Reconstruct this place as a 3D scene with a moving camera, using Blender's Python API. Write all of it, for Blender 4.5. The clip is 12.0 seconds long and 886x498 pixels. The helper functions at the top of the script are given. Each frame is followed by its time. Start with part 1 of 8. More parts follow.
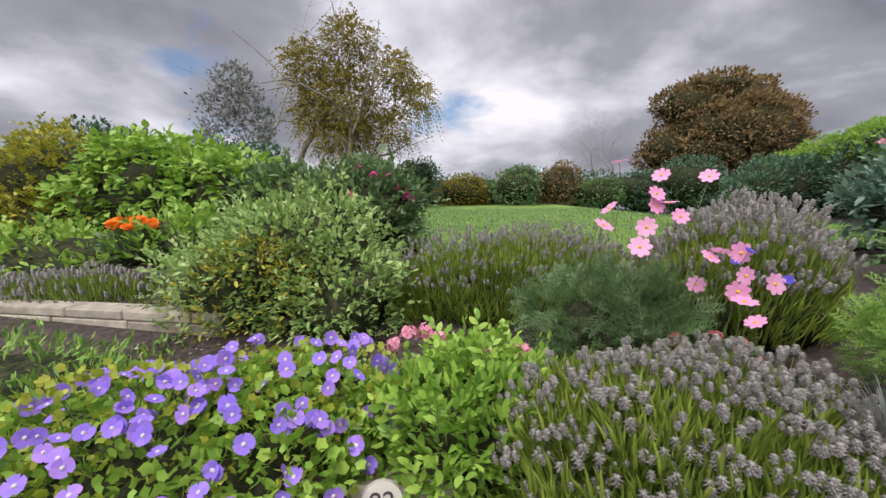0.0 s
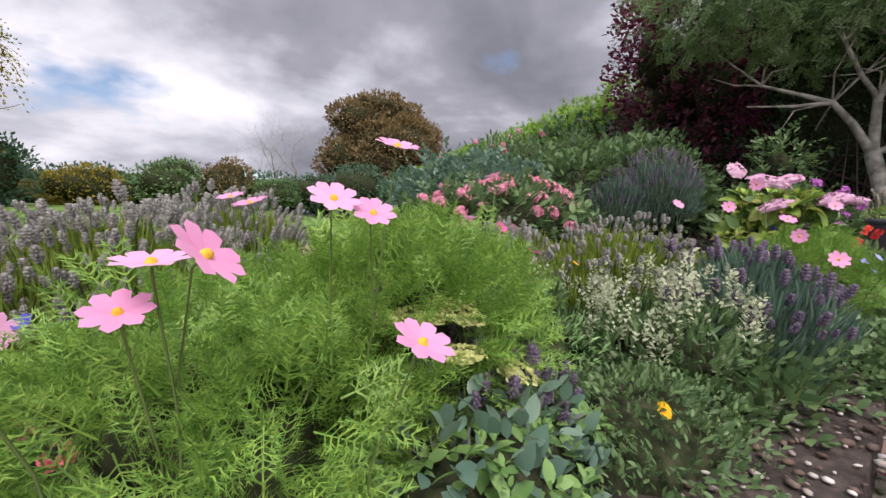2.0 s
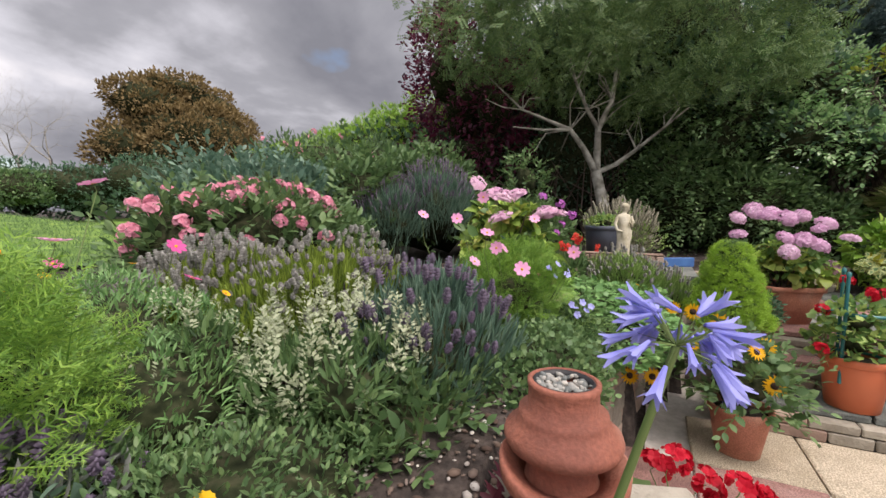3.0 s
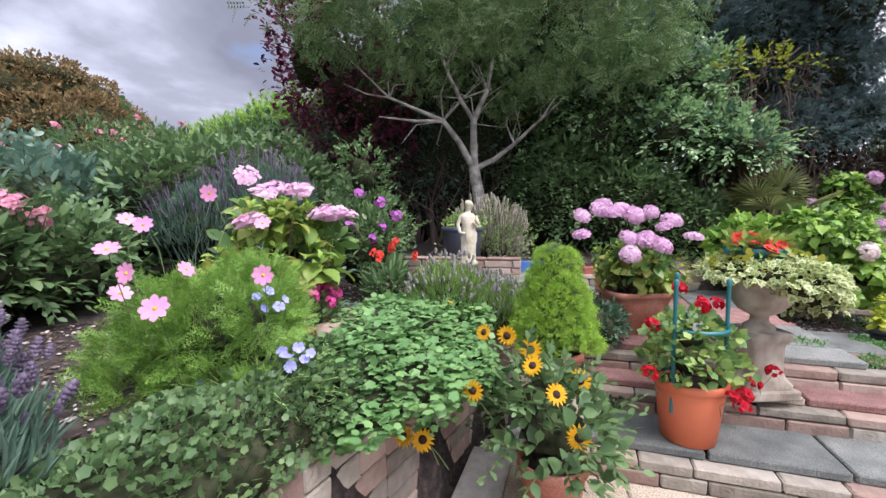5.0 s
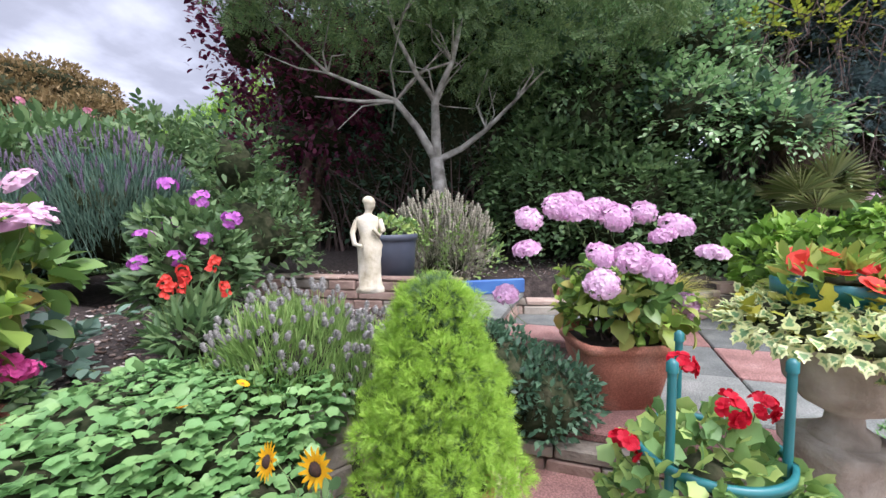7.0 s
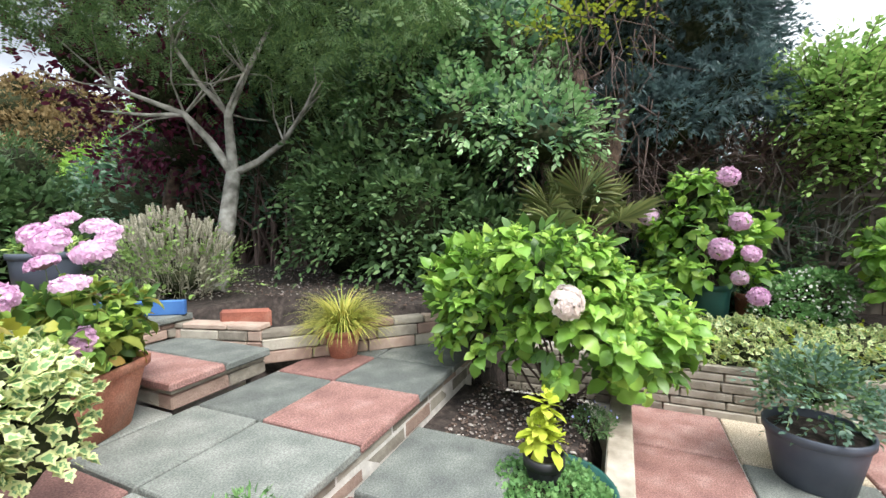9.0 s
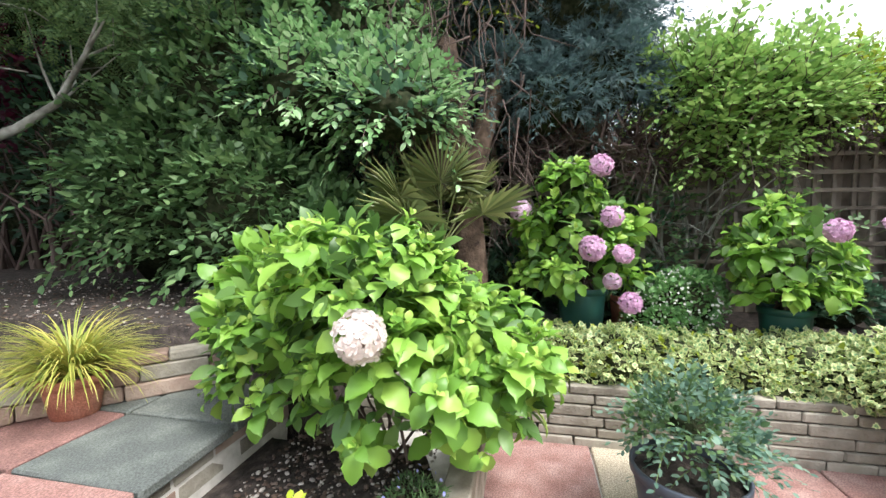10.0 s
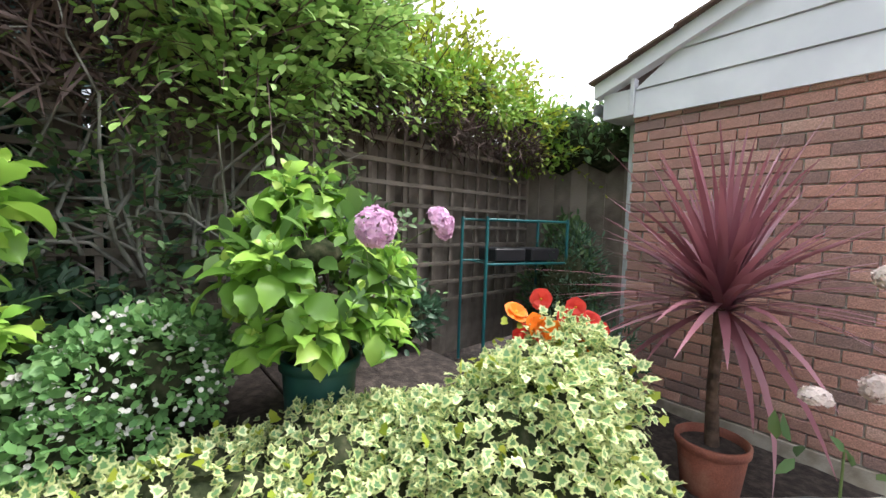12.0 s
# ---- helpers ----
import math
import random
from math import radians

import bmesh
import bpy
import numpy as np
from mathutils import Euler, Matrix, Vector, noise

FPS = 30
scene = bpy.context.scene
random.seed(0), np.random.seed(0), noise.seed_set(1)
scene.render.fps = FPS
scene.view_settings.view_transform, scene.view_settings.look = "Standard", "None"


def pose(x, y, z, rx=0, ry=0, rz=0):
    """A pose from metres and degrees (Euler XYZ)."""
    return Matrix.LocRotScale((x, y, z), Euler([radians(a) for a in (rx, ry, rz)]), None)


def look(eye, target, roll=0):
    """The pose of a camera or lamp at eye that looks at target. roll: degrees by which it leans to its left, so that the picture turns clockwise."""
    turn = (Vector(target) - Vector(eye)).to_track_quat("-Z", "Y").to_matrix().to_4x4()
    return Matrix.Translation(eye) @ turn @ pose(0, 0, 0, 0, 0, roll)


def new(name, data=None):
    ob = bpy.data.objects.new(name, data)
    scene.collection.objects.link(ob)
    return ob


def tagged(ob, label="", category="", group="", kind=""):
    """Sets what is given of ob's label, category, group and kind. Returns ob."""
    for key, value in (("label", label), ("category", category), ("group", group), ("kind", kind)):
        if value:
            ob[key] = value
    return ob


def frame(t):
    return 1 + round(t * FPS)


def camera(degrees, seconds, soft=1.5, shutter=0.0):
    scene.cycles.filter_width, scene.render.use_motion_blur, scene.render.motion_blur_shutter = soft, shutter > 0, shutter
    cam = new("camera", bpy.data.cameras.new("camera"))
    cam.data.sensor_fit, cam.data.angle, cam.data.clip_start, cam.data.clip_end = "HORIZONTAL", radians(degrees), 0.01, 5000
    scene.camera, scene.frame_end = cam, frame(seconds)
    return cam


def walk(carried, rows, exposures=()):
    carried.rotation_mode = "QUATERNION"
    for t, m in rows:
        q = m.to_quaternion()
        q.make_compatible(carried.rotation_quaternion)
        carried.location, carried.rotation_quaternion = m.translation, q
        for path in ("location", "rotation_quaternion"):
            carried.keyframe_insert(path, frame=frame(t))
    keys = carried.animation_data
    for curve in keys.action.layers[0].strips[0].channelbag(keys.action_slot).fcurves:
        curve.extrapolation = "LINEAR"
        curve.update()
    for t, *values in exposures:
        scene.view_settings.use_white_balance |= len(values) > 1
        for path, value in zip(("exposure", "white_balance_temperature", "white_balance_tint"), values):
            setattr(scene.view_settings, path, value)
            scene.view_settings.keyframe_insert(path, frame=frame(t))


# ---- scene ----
import functools

cam = camera(94.7, 12.0)
PATH = [
    (0.0, pose(0.000, 0.000, 1.508, 84.70, 0.65, -0.06)),
    (0.5, pose(0.073, -0.012, 1.489, 84.55, 1.24, 4.32)),
    (1.0, pose(0.338, -0.003, 1.460, 84.55, 0.43, -3.92)),
    (1.5, pose(0.792, 0.142, 1.446, 84.43, 0.39, -22.10)),
    (2.0, pose(1.442, 0.250, 1.472, 84.79, 0.27, -39.97)),
    (2.5, pose(1.726, 0.115, 1.497, 84.66, 0.37, -53.75)),
    (3.0, pose(1.941, -0.035, 1.522, 84.96, -0.23, -62.87)),
    (3.2, pose(2.033, -0.174, 1.514, 84.78, 0.94, -64.04)),
    (3.5, pose(2.112, -0.264, 1.514, 84.70, -0.18, -68.35)),
    (3.7, pose(2.180, -0.340, 1.527, 84.85, -0.63, -70.32)),
    (5.3, pose(3.138, -0.642, 1.516, 85.02, 0.69, -71.92)),
    (5.5, pose(3.272, -0.660, 1.495, 85.06, 0.58, -71.48)),
    (6.0, pose(3.549, -0.711, 1.496, 85.05, 0.74, -70.19)),
    (6.5, pose(3.908, -0.756, 1.489, 85.05, 0.86, -69.65)),
    (7.0, pose(4.168, -0.919, 1.512, 85.32, 0.97, -69.79)),
    (7.2, pose(4.264, -1.024, 1.524, 85.25, 1.16, -70.00)),
    (8.8, pose(5.177, -3.059, 1.549, 86.60, 0.79, -64.65)),
    (9.0, pose(5.285, -3.189, 1.541, 86.53, 0.83, -66.29)),
    (9.5, pose(5.691, -3.331, 1.512, 86.07, 0.80, -71.14)),
    (10.0, pose(6.129, -3.465, 1.522, 85.82, 0.45, -77.99)),
    (10.5, pose(6.575, -3.575, 1.509, 85.58, -0.25, -87.01)),
    (11.0, pose(7.021, -3.776, 1.482, 85.51, -0.73, -97.76)),
    (11.5, pose(7.389, -4.120, 1.452, 85.86, -1.47, -111.80)),
    (12.0, pose(7.656, -4.534, 1.457, 86.51, -1.79, -127.26)),
]
walk(cam, PATH, exposures=((0.0, 0.16, 6600, 18), (2.0, 0.25, 6600, 20), (2.5, 0.29, 6700, 17), (3.7, 0.38, 7000, 17), (5.3, 0.8, 5950, 22), (7.2, 0.94, 5950, 21), (8.8, 1.05, 6250, 8), (10.5, 1.28, 6200, 8), (12.0, 1.36, 6250, 11)))

# ---- world, sun, exposure ----
def sky_world():
    w = bpy.data.worlds.new("overcast_sky")
    scene.world = w
    w.use_nodes = True
    nt = w.node_tree
    nt.nodes.clear()
    out = nt.nodes.new("ShaderNodeOutputWorld")
    bg = nt.nodes.new("ShaderNodeBackground")
    sky = nt.nodes.new("ShaderNodeTexSky")
    sky.sky_type = "NISHITA"
    sky.sun_disc = False
    sky.sun_elevation = radians(42)
    sky.sun_rotation = radians(200)
    tc = nt.nodes.new("ShaderNodeTexCoord")
    sp = nt.nodes.new("ShaderNodeSeparateXYZ")
    nt.links.new(tc.outputs["Generated"], sp.inputs[0])
    lift = nt.nodes.new("ShaderNodeMath")
    lift.operation = "ADD"
    lift.inputs[1].default_value = 0.32
    nt.links.new(sp.outputs["Z"], lift.inputs[0])
    flat = nt.nodes.new("ShaderNodeVectorMath")
    flat.operation = "SCALE"
    inv = nt.nodes.new("ShaderNodeMath")
    inv.operation = "DIVIDE"
    inv.inputs[0].default_value = 1.0
    nt.links.new(lift.outputs[0], inv.inputs[1])
    nt.links.new(tc.outputs["Generated"], flat.inputs[0])
    nt.links.new(inv.outputs[0], flat.inputs["Scale"])
    mp = nt.nodes.new("ShaderNodeMapping")
    mp.inputs["Scale"].default_value = (1.0, 1.0, 1.0)
    mp.inputs["Location"].default_value = (3.1, 0.4, 0.35)
    nt.links.new(flat.outputs[0], mp.inputs["Vector"])
    n1 = nt.nodes.new("ShaderNodeTexNoise")
    n1.inputs["Scale"].default_value = 1.15
    n1.inputs["Detail"].default_value = 9
    n1.inputs["Roughness"].default_value = 0.52
    n1.inputs["Distortion"].default_value = 0.15
    nt.links.new(mp.outputs[0], n1.inputs["Vector"])
    r = nt.nodes.new("ShaderNodeValToRGB")
    e = r.color_ramp.elements
    e[0].position, e[0].color = 0.34, (0.20, 0.215, 0.25, 1)
    e[1].position, e[1].color = 0.64, (0.86, 0.88, 0.92, 1)
    m = e.new(0.46)
    m.color = (0.32, 0.34, 0.38, 1)
    m = e.new(0.54)
    m.color = (0.54, 0.57, 0.63, 1)
    nt.links.new(n1.outputs["Fac"], r.inputs[0])
    n2 = nt.nodes.new("ShaderNodeTexNoise")
    n2.inputs["Scale"].default_value = 1.6
    n2.inputs["Detail"].default_value = 5
    nt.links.new(mp.outputs[0], n2.inputs["Vector"])
    hole = nt.nodes.new("ShaderNodeValToRGB")
    hole.color_ramp.elements[0].position, hole.color_ramp.elements[0].color = 0.60, (0, 0, 0, 1)
    hole.color_ramp.elements[1].position, hole.color_ramp.elements[1].color = 0.68, (1, 1, 1, 1)
    nt.links.new(n2.outputs["Fac"], hole.inputs[0])
    dim = nt.nodes.new("ShaderNodeMix")
    dim.data_type = "RGBA"
    dim.blend_type = "MULTIPLY"
    dim.inputs[0].default_value = 1
    dim.inputs["B"].default_value = (0.11, 0.11, 0.11, 1)
    nt.links.new(sky.outputs[0], dim.inputs["A"])
    mix = nt.nodes.new("ShaderNodeMix")
    mix.data_type = "RGBA"
    nt.links.new(hole.outputs[0], mix.inputs[0])
    nt.links.new(r.outputs[0], mix.inputs["A"])
    nt.links.new(dim.outputs["Result"], mix.inputs["B"])
    # the cloud thins and brightens to the south, behind the house
    sep = nt.nodes.new("ShaderNodeSeparateXYZ")
    nt.links.new(tc.outputs["Generated"], sep.inputs[0])
    mr = nt.nodes.new("ShaderNodeMapRange")
    mr.inputs["From Min"].default_value = 0.15
    mr.inputs["From Max"].default_value = -0.75
    nt.links.new(sep.outputs["Y"], mr.inputs["Value"])
    mix2 = nt.nodes.new("ShaderNodeMix")
    mix2.data_type = "RGBA"
    mix2.inputs["B"].default_value = (1.3, 1.31, 1.34, 1)
    nt.links.new(mr.outputs[0], mix2.inputs[0])
    nt.links.new(mix.outputs["Result"], mix2.inputs["A"])
    up = nt.nodes.new("ShaderNodeMapRange")
    up.inputs["From Min"].default_value = 0.45
    up.inputs["From Max"].default_value = 1.0
    nt.links.new(sep.outputs["Z"], up.inputs["Value"])
    mix3 = nt.nodes.new("ShaderNodeMix")
    mix3.data_type = "RGBA"
    mix3.inputs["B"].default_value = (1.5, 1.52, 1.56, 1)
    nt.links.new(up.outputs[0], mix3.inputs[0])
    nt.links.new(mix2.outputs["Result"], mix3.inputs["A"])
    nt.links.new(mix3.outputs["Result"], bg.inputs["Color"])
    bg.inputs["Strength"].default_value = 1.0
    nt.links.new(bg.outputs[0], out.inputs[0])


sky_world()
sun = new("sun", bpy.data.lights.new("sun", "SUN"))
sun.data.energy, sun.data.angle, sun.data.color = 2.6, radians(22), (1.0, 0.935, 0.865)
sun.matrix_world = look((0, 0, 10), (3.0, 5.5, 0))


# ---- materials ----
def mat(name, cols, rough=0.6, scale=8.0, bump=0.0, bscale=60.0, island=0.0, obj=0.0, thru=0.0, metal=0.0, spec=0.5, detail=4.0, coat=0.0, speck=0.0):
    """Surface whose colour runs through cols by noise, by each island's chance and by each object's chance."""
    m = bpy.data.materials.new(name)
    m.use_nodes = True
    nt = m.node_tree
    L = nt.links.new
    b = nt.nodes["Principled BSDF"]
    out = nt.nodes["Material Output"]
    tc = nt.nodes.new("ShaderNodeTexCoord")
    n = nt.nodes.new("ShaderNodeTexNoise")
    n.inputs["Scale"].default_value = scale
    n.inputs["Detail"].default_value = detail
    L(tc.outputs["Object"], n.inputs["Vector"])
    g = nt.nodes.new("ShaderNodeNewGeometry")
    oi = nt.nodes.new("ShaderNodeObjectInfo")
    a = nt.nodes.new("ShaderNodeMath")
    a.operation = "MULTIPLY"
    a.inputs[1].default_value = 1.0 - island - obj
    L(n.outputs["Fac"], a.inputs[0])
    c = nt.nodes.new("ShaderNodeMath")
    c.operation = "MULTIPLY_ADD"
    c.inputs[1].default_value = island
    L(g.outputs["Random Per Island"], c.inputs[0])
    L(a.outputs[0], c.inputs[2])
    d = nt.nodes.new("ShaderNodeMath")
    d.operation = "MULTIPLY_ADD"
    d.inputs[1].default_value = obj
    L(oi.outputs["Random"], d.inputs[0])
    L(c.outputs[0], d.inputs[2])
    r = nt.nodes.new("ShaderNodeValToRGB")
    e = r.color_ramp.elements
    lo, hi = (0.05, 0.95) if island + obj > 0.4 else (0.32, 0.68)
    while len(e) < len(cols):
        e.new(0.5)
    for k, col in enumerate(cols):
        e[k].position = lo + (hi - lo) * k / max(1, len(cols) - 1)
        e[k].color = (*col, 1)
    L(d.outputs[0], r.inputs[0])
    L(r.outputs[0], b.inputs["Base Color"])
    if speck:
        n3 = nt.nodes.new("ShaderNodeTexNoise")
        n3.inputs["Scale"].default_value = 130
        n3.inputs["Detail"].default_value = 3
        L(tc.outputs["Object"], n3.inputs["Vector"])
        r3 = nt.nodes.new("ShaderNodeValToRGB")
        r3.color_ramp.elements[0].position, r3.color_ramp.elements[0].color = 0.38, (1 - 1.6 * speck,) * 3 + (1,)
        r3.color_ramp.elements[1].position, r3.color_ramp.elements[1].color = 0.66, (1 + 1.6 * speck,) * 3 + (1,)
        L(n3.outputs["Fac"], r3.inputs[0])
        mx = nt.nodes.new("ShaderNodeMix")
        mx.data_type, mx.blend_type = "RGBA", "MULTIPLY"
        mx.inputs[0].default_value = 1.0
        L(r.outputs[0], mx.inputs["A"])
        L(r3.outputs[0], mx.inputs["B"])
        L(mx.outputs["Result"], b.inputs["Base Color"])
    b.inputs["Roughness"].default_value = rough
    b.inputs["Metallic"].default_value = metal
    b.inputs["Specular IOR Level"].default_value = spec
    b.inputs["Coat Weight"].default_value = coat
    if bump:
        n2 = nt.nodes.new("ShaderNodeTexNoise")
        n2.inputs["Scale"].default_value = bscale
        n2.inputs["Detail"].default_value = 6
        L(tc.outputs["Object"], n2.inputs["Vector"])
        bp = nt.nodes.new("ShaderNodeBump")
        bp.inputs["Strength"].default_value = bump
        bp.inputs["Distance"].default_value = 0.01
        L(n2.outputs["Fac"], bp.inputs["Height"])
        L(bp.outputs[0], b.inputs["Normal"])
    if thru:
        t = nt.nodes.new("ShaderNodeBsdfTranslucent")
        L(r.outputs[0], t.inputs["Color"])
        s = nt.nodes.new("ShaderNodeMixShader")
        s.inputs[0].default_value = thru
        L(b.outputs[0], s.inputs[1])
        L(t.outputs[0], s.inputs[2])
        L(s.outputs[0], out.inputs[0])
    return m


def leafmat(name, *cols, rough=0.5, thru=0.3, scale=3.0):
    cols = [(r * 1.05, g * 0.98, b * 1.16) for r, g, b in cols]
    return mat(name, cols, rough=rough, scale=scale, island=0.6, thru=thru, spec=0.4)


M = {}
M["mid"] = leafmat("leaf_mid_green", (0.051, 0.112, 0.040), (0.105, 0.205, 0.066), (0.20, 0.32, 0.11))
M["dark"] = leafmat("leaf_dark_green", (0.032, 0.085, 0.044), (0.07, 0.155, 0.076), (0.135, 0.255, 0.125), rough=0.38)
M["conifer_dark"] = leafmat("leaf_blue_black_green", (0.05, 0.10, 0.085), (0.095, 0.165, 0.14), (0.16, 0.245, 0.21))
M["bright"] = leafmat("leaf_bright_green", (0.127, 0.286, 0.030), (0.226, 0.428, 0.053), (0.381, 0.585, 0.090), rough=0.45)
M["lime"] = leafmat("leaf_lime_green", (0.169, 0.252, 0.021), (0.278, 0.370, 0.031), (0.418, 0.462, 0.062))
M["gold"] = leafmat("leaf_golden_green", (0.16, 0.20, 0.02), (0.31, 0.34, 0.03), (0.48, 0.47, 0.06))
M["fennel"] = leafmat("leaf_feathery_green", (0.07, 0.18, 0.035), (0.17, 0.35, 0.05), (0.38, 0.60, 0.10))
M["grey"] = leafmat("leaf_grey_green", (0.089, 0.125, 0.090), (0.179, 0.213, 0.166), (0.312, 0.339, 0.284))
M["lavleaf"] = leafmat("lavender_leaf", (0.09, 0.155, 0.025), (0.20, 0.31, 0.04), (0.36, 0.50, 0.07))
M["lavhead"] = leafmat("faded_lavender_head", (0.13, 0.14, 0.105), (0.225, 0.24, 0.185), (0.41, 0.43, 0.36), thru=0.1)
M["lavpurple"] = leafmat("purple_lavender_head", (0.07, 0.06, 0.075), (0.125, 0.105, 0.135), (0.20, 0.175, 0.22), thru=0.1)
M["blueleaf"] = leafmat("leaf_blue_green", (0.063, 0.138, 0.091), (0.125, 0.238, 0.144), (0.234, 0.363, 0.234), rough=0.4)
M["mat"] = leafmat("leaf_mat_green", (0.085, 0.215, 0.06), (0.16, 0.34, 0.10), (0.27, 0.47, 0.15), rough=0.45)
M["brown"] = leafmat("leaf_copper_brown", (0.085, 0.065, 0.022), (0.18, 0.14, 0.05), (0.31, 0.24, 0.10), rough=0.8)
M["purple"] = leafmat("leaf_dark_purple", (0.039, 0.007, 0.020), (0.094, 0.014, 0.037), (0.204, 0.034, 0.067))
M["birchleaf"] = leafmat("leaf_yellowing_olive", (0.13, 0.125, 0.015), (0.23, 0.21, 0.025), (0.36, 0.31, 0.045))
M["varieg"] = leafmat("ivy_variegated", (0.108, 0.136, 0.057), (0.367, 0.304, 0.161), (0.562, 0.416, 0.287), (0.691, 0.488, 0.437))
M["ivymid"] = leafmat("ivy_middle_green", (0.090, 0.198, 0.072), (0.180, 0.342, 0.117), (0.300, 0.486, 0.195))
M["ivyrim"] = leafmat("ivy_cream_rim", (0.403, 0.486, 0.170), (0.582, 0.675, 0.270), (0.717, 0.800, 0.400))
M["varwhite"] = leafmat("ivy_white_edged", (0.42, 0.44, 0.28), (0.62, 0.62, 0.44), (0.76, 0.74, 0.60))
M["hydr"] = leafmat("hydrangea_leaf", (0.095, 0.225, 0.032), (0.17, 0.36, 0.045), (0.27, 0.50, 0.07), (0.38, 0.53, 0.09), rough=0.38)
# darker copy of the hydrangea leaf, with the bush's inside shade in its colour
M["hydr_shade"] = leafmat("hydrangea_leaf_shade", (0.055, 0.13, 0.03), (0.10, 0.21, 0.045), (0.17, 0.31, 0.06), rough=0.4)
M["hydr_tip"] = leafmat("hydrangea_leaf_young", (0.25, 0.44, 0.06), (0.36, 0.56, 0.09), (0.46, 0.64, 0.14), rough=0.4)
M["palmleaf"] = leafmat("palm_fan", (0.10, 0.15, 0.05), (0.20, 0.26, 0.08), (0.36, 0.38, 0.14), rough=0.3)
M["pelleaf"] = leafmat("pelargonium_leaf", (0.08, 0.19, 0.05), (0.15, 0.30, 0.08), (0.34, 0.50, 0.12), (0.44, 0.56, 0.16))
M["sedumleaf"] = leafmat("sedum_leaf", (0.08, 0.19, 0.045), (0.15, 0.31, 0.075), (0.26, 0.44, 0.13))
M["greyer"] = leafmat("leaf_pale_sage_green", (0.13, 0.26, 0.06), (0.25, 0.42, 0.10), (0.42, 0.58, 0.20))
M["viburnum"] = leafmat("viburnum_leaf", (0.10, 0.22, 0.05), (0.20, 0.38, 0.08), (0.33, 0.52, 0.13), (0.42, 0.60, 0.18))
M["limeleaf"] = leafmat("lime_leaf", (0.30, 0.42, 0.03), (0.46, 0.58, 0.05), (0.60, 0.68, 0.09))
M["gloss"] = leafmat("leaf_glossy_pale_edged", (0.09, 0.21, 0.07), (0.19, 0.38, 0.13), (0.33, 0.54, 0.22), (0.50, 0.66, 0.38), rough=0.26)
M["rowan"] = leafmat("rowan_leaflet", (0.075, 0.155, 0.055), (0.14, 0.25, 0.08), (0.24, 0.36, 0.12))
M["hydr_aut"] = leafmat("hydrangea_leaf_turning", (0.11, 0.22, 0.04), (0.17, 0.31, 0.05), (0.25, 0.37, 0.06), (0.31, 0.36, 0.07), (0.55, 0.20, 0.06))
M["spruce"] = leafmat("spruce_needle_bright", (0.15, 0.31, 0.03), (0.29, 0.52, 0.05), (0.45, 0.69, 0.10))
M["cord"] = leafmat("cordyline_leaf", (0.15, 0.05, 0.055), (0.30, 0.13, 0.135), (0.50, 0.33, 0.33), rough=0.35, thru=0.15)
M["sedge"] = leafmat("sedge_blade", (0.13, 0.22, 0.035), (0.30, 0.38, 0.06), (0.50, 0.50, 0.10), (0.62, 0.56, 0.16))
M["dead"] = leafmat("dry_seed_stalk", (0.13, 0.145, 0.075), (0.24, 0.25, 0.15), (0.42, 0.41, 0.29), thru=0.1)
M["twig"] = leafmat("twig_brown", (0.05, 0.035, 0.025), (0.10, 0.075, 0.055), (0.17, 0.13, 0.10), thru=0.0, rough=0.85)
M["redleaf"] = leafmat("leaf_dark_red", (0.078, 0.018, 0.025), (0.157, 0.034, 0.049), (0.282, 0.093, 0.100))
M["bark"] = mat("bark_grey", [(0.13, 0.125, 0.105), (0.27, 0.26, 0.23), (0.42, 0.41, 0.37)], rough=0.85, scale=9, bump=0.8, bscale=40)
M["bark_brown"] = mat("bark_brown", [(0.04, 0.025, 0.018), (0.10, 0.065, 0.045), (0.17, 0.115, 0.085)], rough=0.9, scale=14, bump=1.0, bscale=50)
M["bark_birch"] = mat("bark_birch", [(0.09, 0.075, 0.065), (0.17, 0.15, 0.13), (0.30, 0.27, 0.24)], rough=0.8, scale=3, bump=0.5)
# near-black core colour: the shade deep inside the foliage, put into the colour
M["inner"] = mat("foliage_core_shade", [(0.012, 0.016, 0.008), (0.03, 0.038, 0.018), (0.06, 0.06, 0.035)], rough=0.95, scale=25, bump=1.0, bscale=30, spec=0.1)
M["stem"] = leafmat("green_stem", (0.077, 0.132, 0.034), (0.136, 0.211, 0.057), thru=0.1)


def petal(name, *cols, rough=0.55, thru=0.35):
    return mat(name, cols, rough=rough, scale=40, island=0.3, obj=0.4, thru=thru, spec=0.25)


M["violet"] = petal("petal_violet", (0.20, 0.13, 0.66), (0.32, 0.21, 0.80), (0.52, 0.30, 0.82))
M["white"] = petal("petal_white", (0.62, 0.60, 0.56), (0.78, 0.77, 0.74))
M["cosmos"] = petal("petal_pink", (0.74, 0.27, 0.52), (0.82, 0.38, 0.63), (0.88, 0.52, 0.74))
M["hotpink"] = petal("petal_magenta", (0.66, 0.07, 0.30), (0.80, 0.14, 0.42))
M["salmon"] = petal("petal_salmon", (0.70, 0.16, 0.20), (0.82, 0.34, 0.36))
M["rosepink"] = petal("petal_rose_pink", (0.72, 0.26, 0.38), (0.82, 0.44, 0.54))
M["mop"] = petal("floret_mauve_pink", (0.62, 0.34, 0.56), (0.76, 0.52, 0.70), (0.86, 0.74, 0.82))
M["lobe_core"] = petal("flower_head_inside", (0.34, 0.20, 0.26), (0.42, 0.36, 0.28))
M["lace"] = petal("floret_pale_pink", (0.62, 0.32, 0.52), (0.76, 0.52, 0.66), (0.84, 0.68, 0.74))
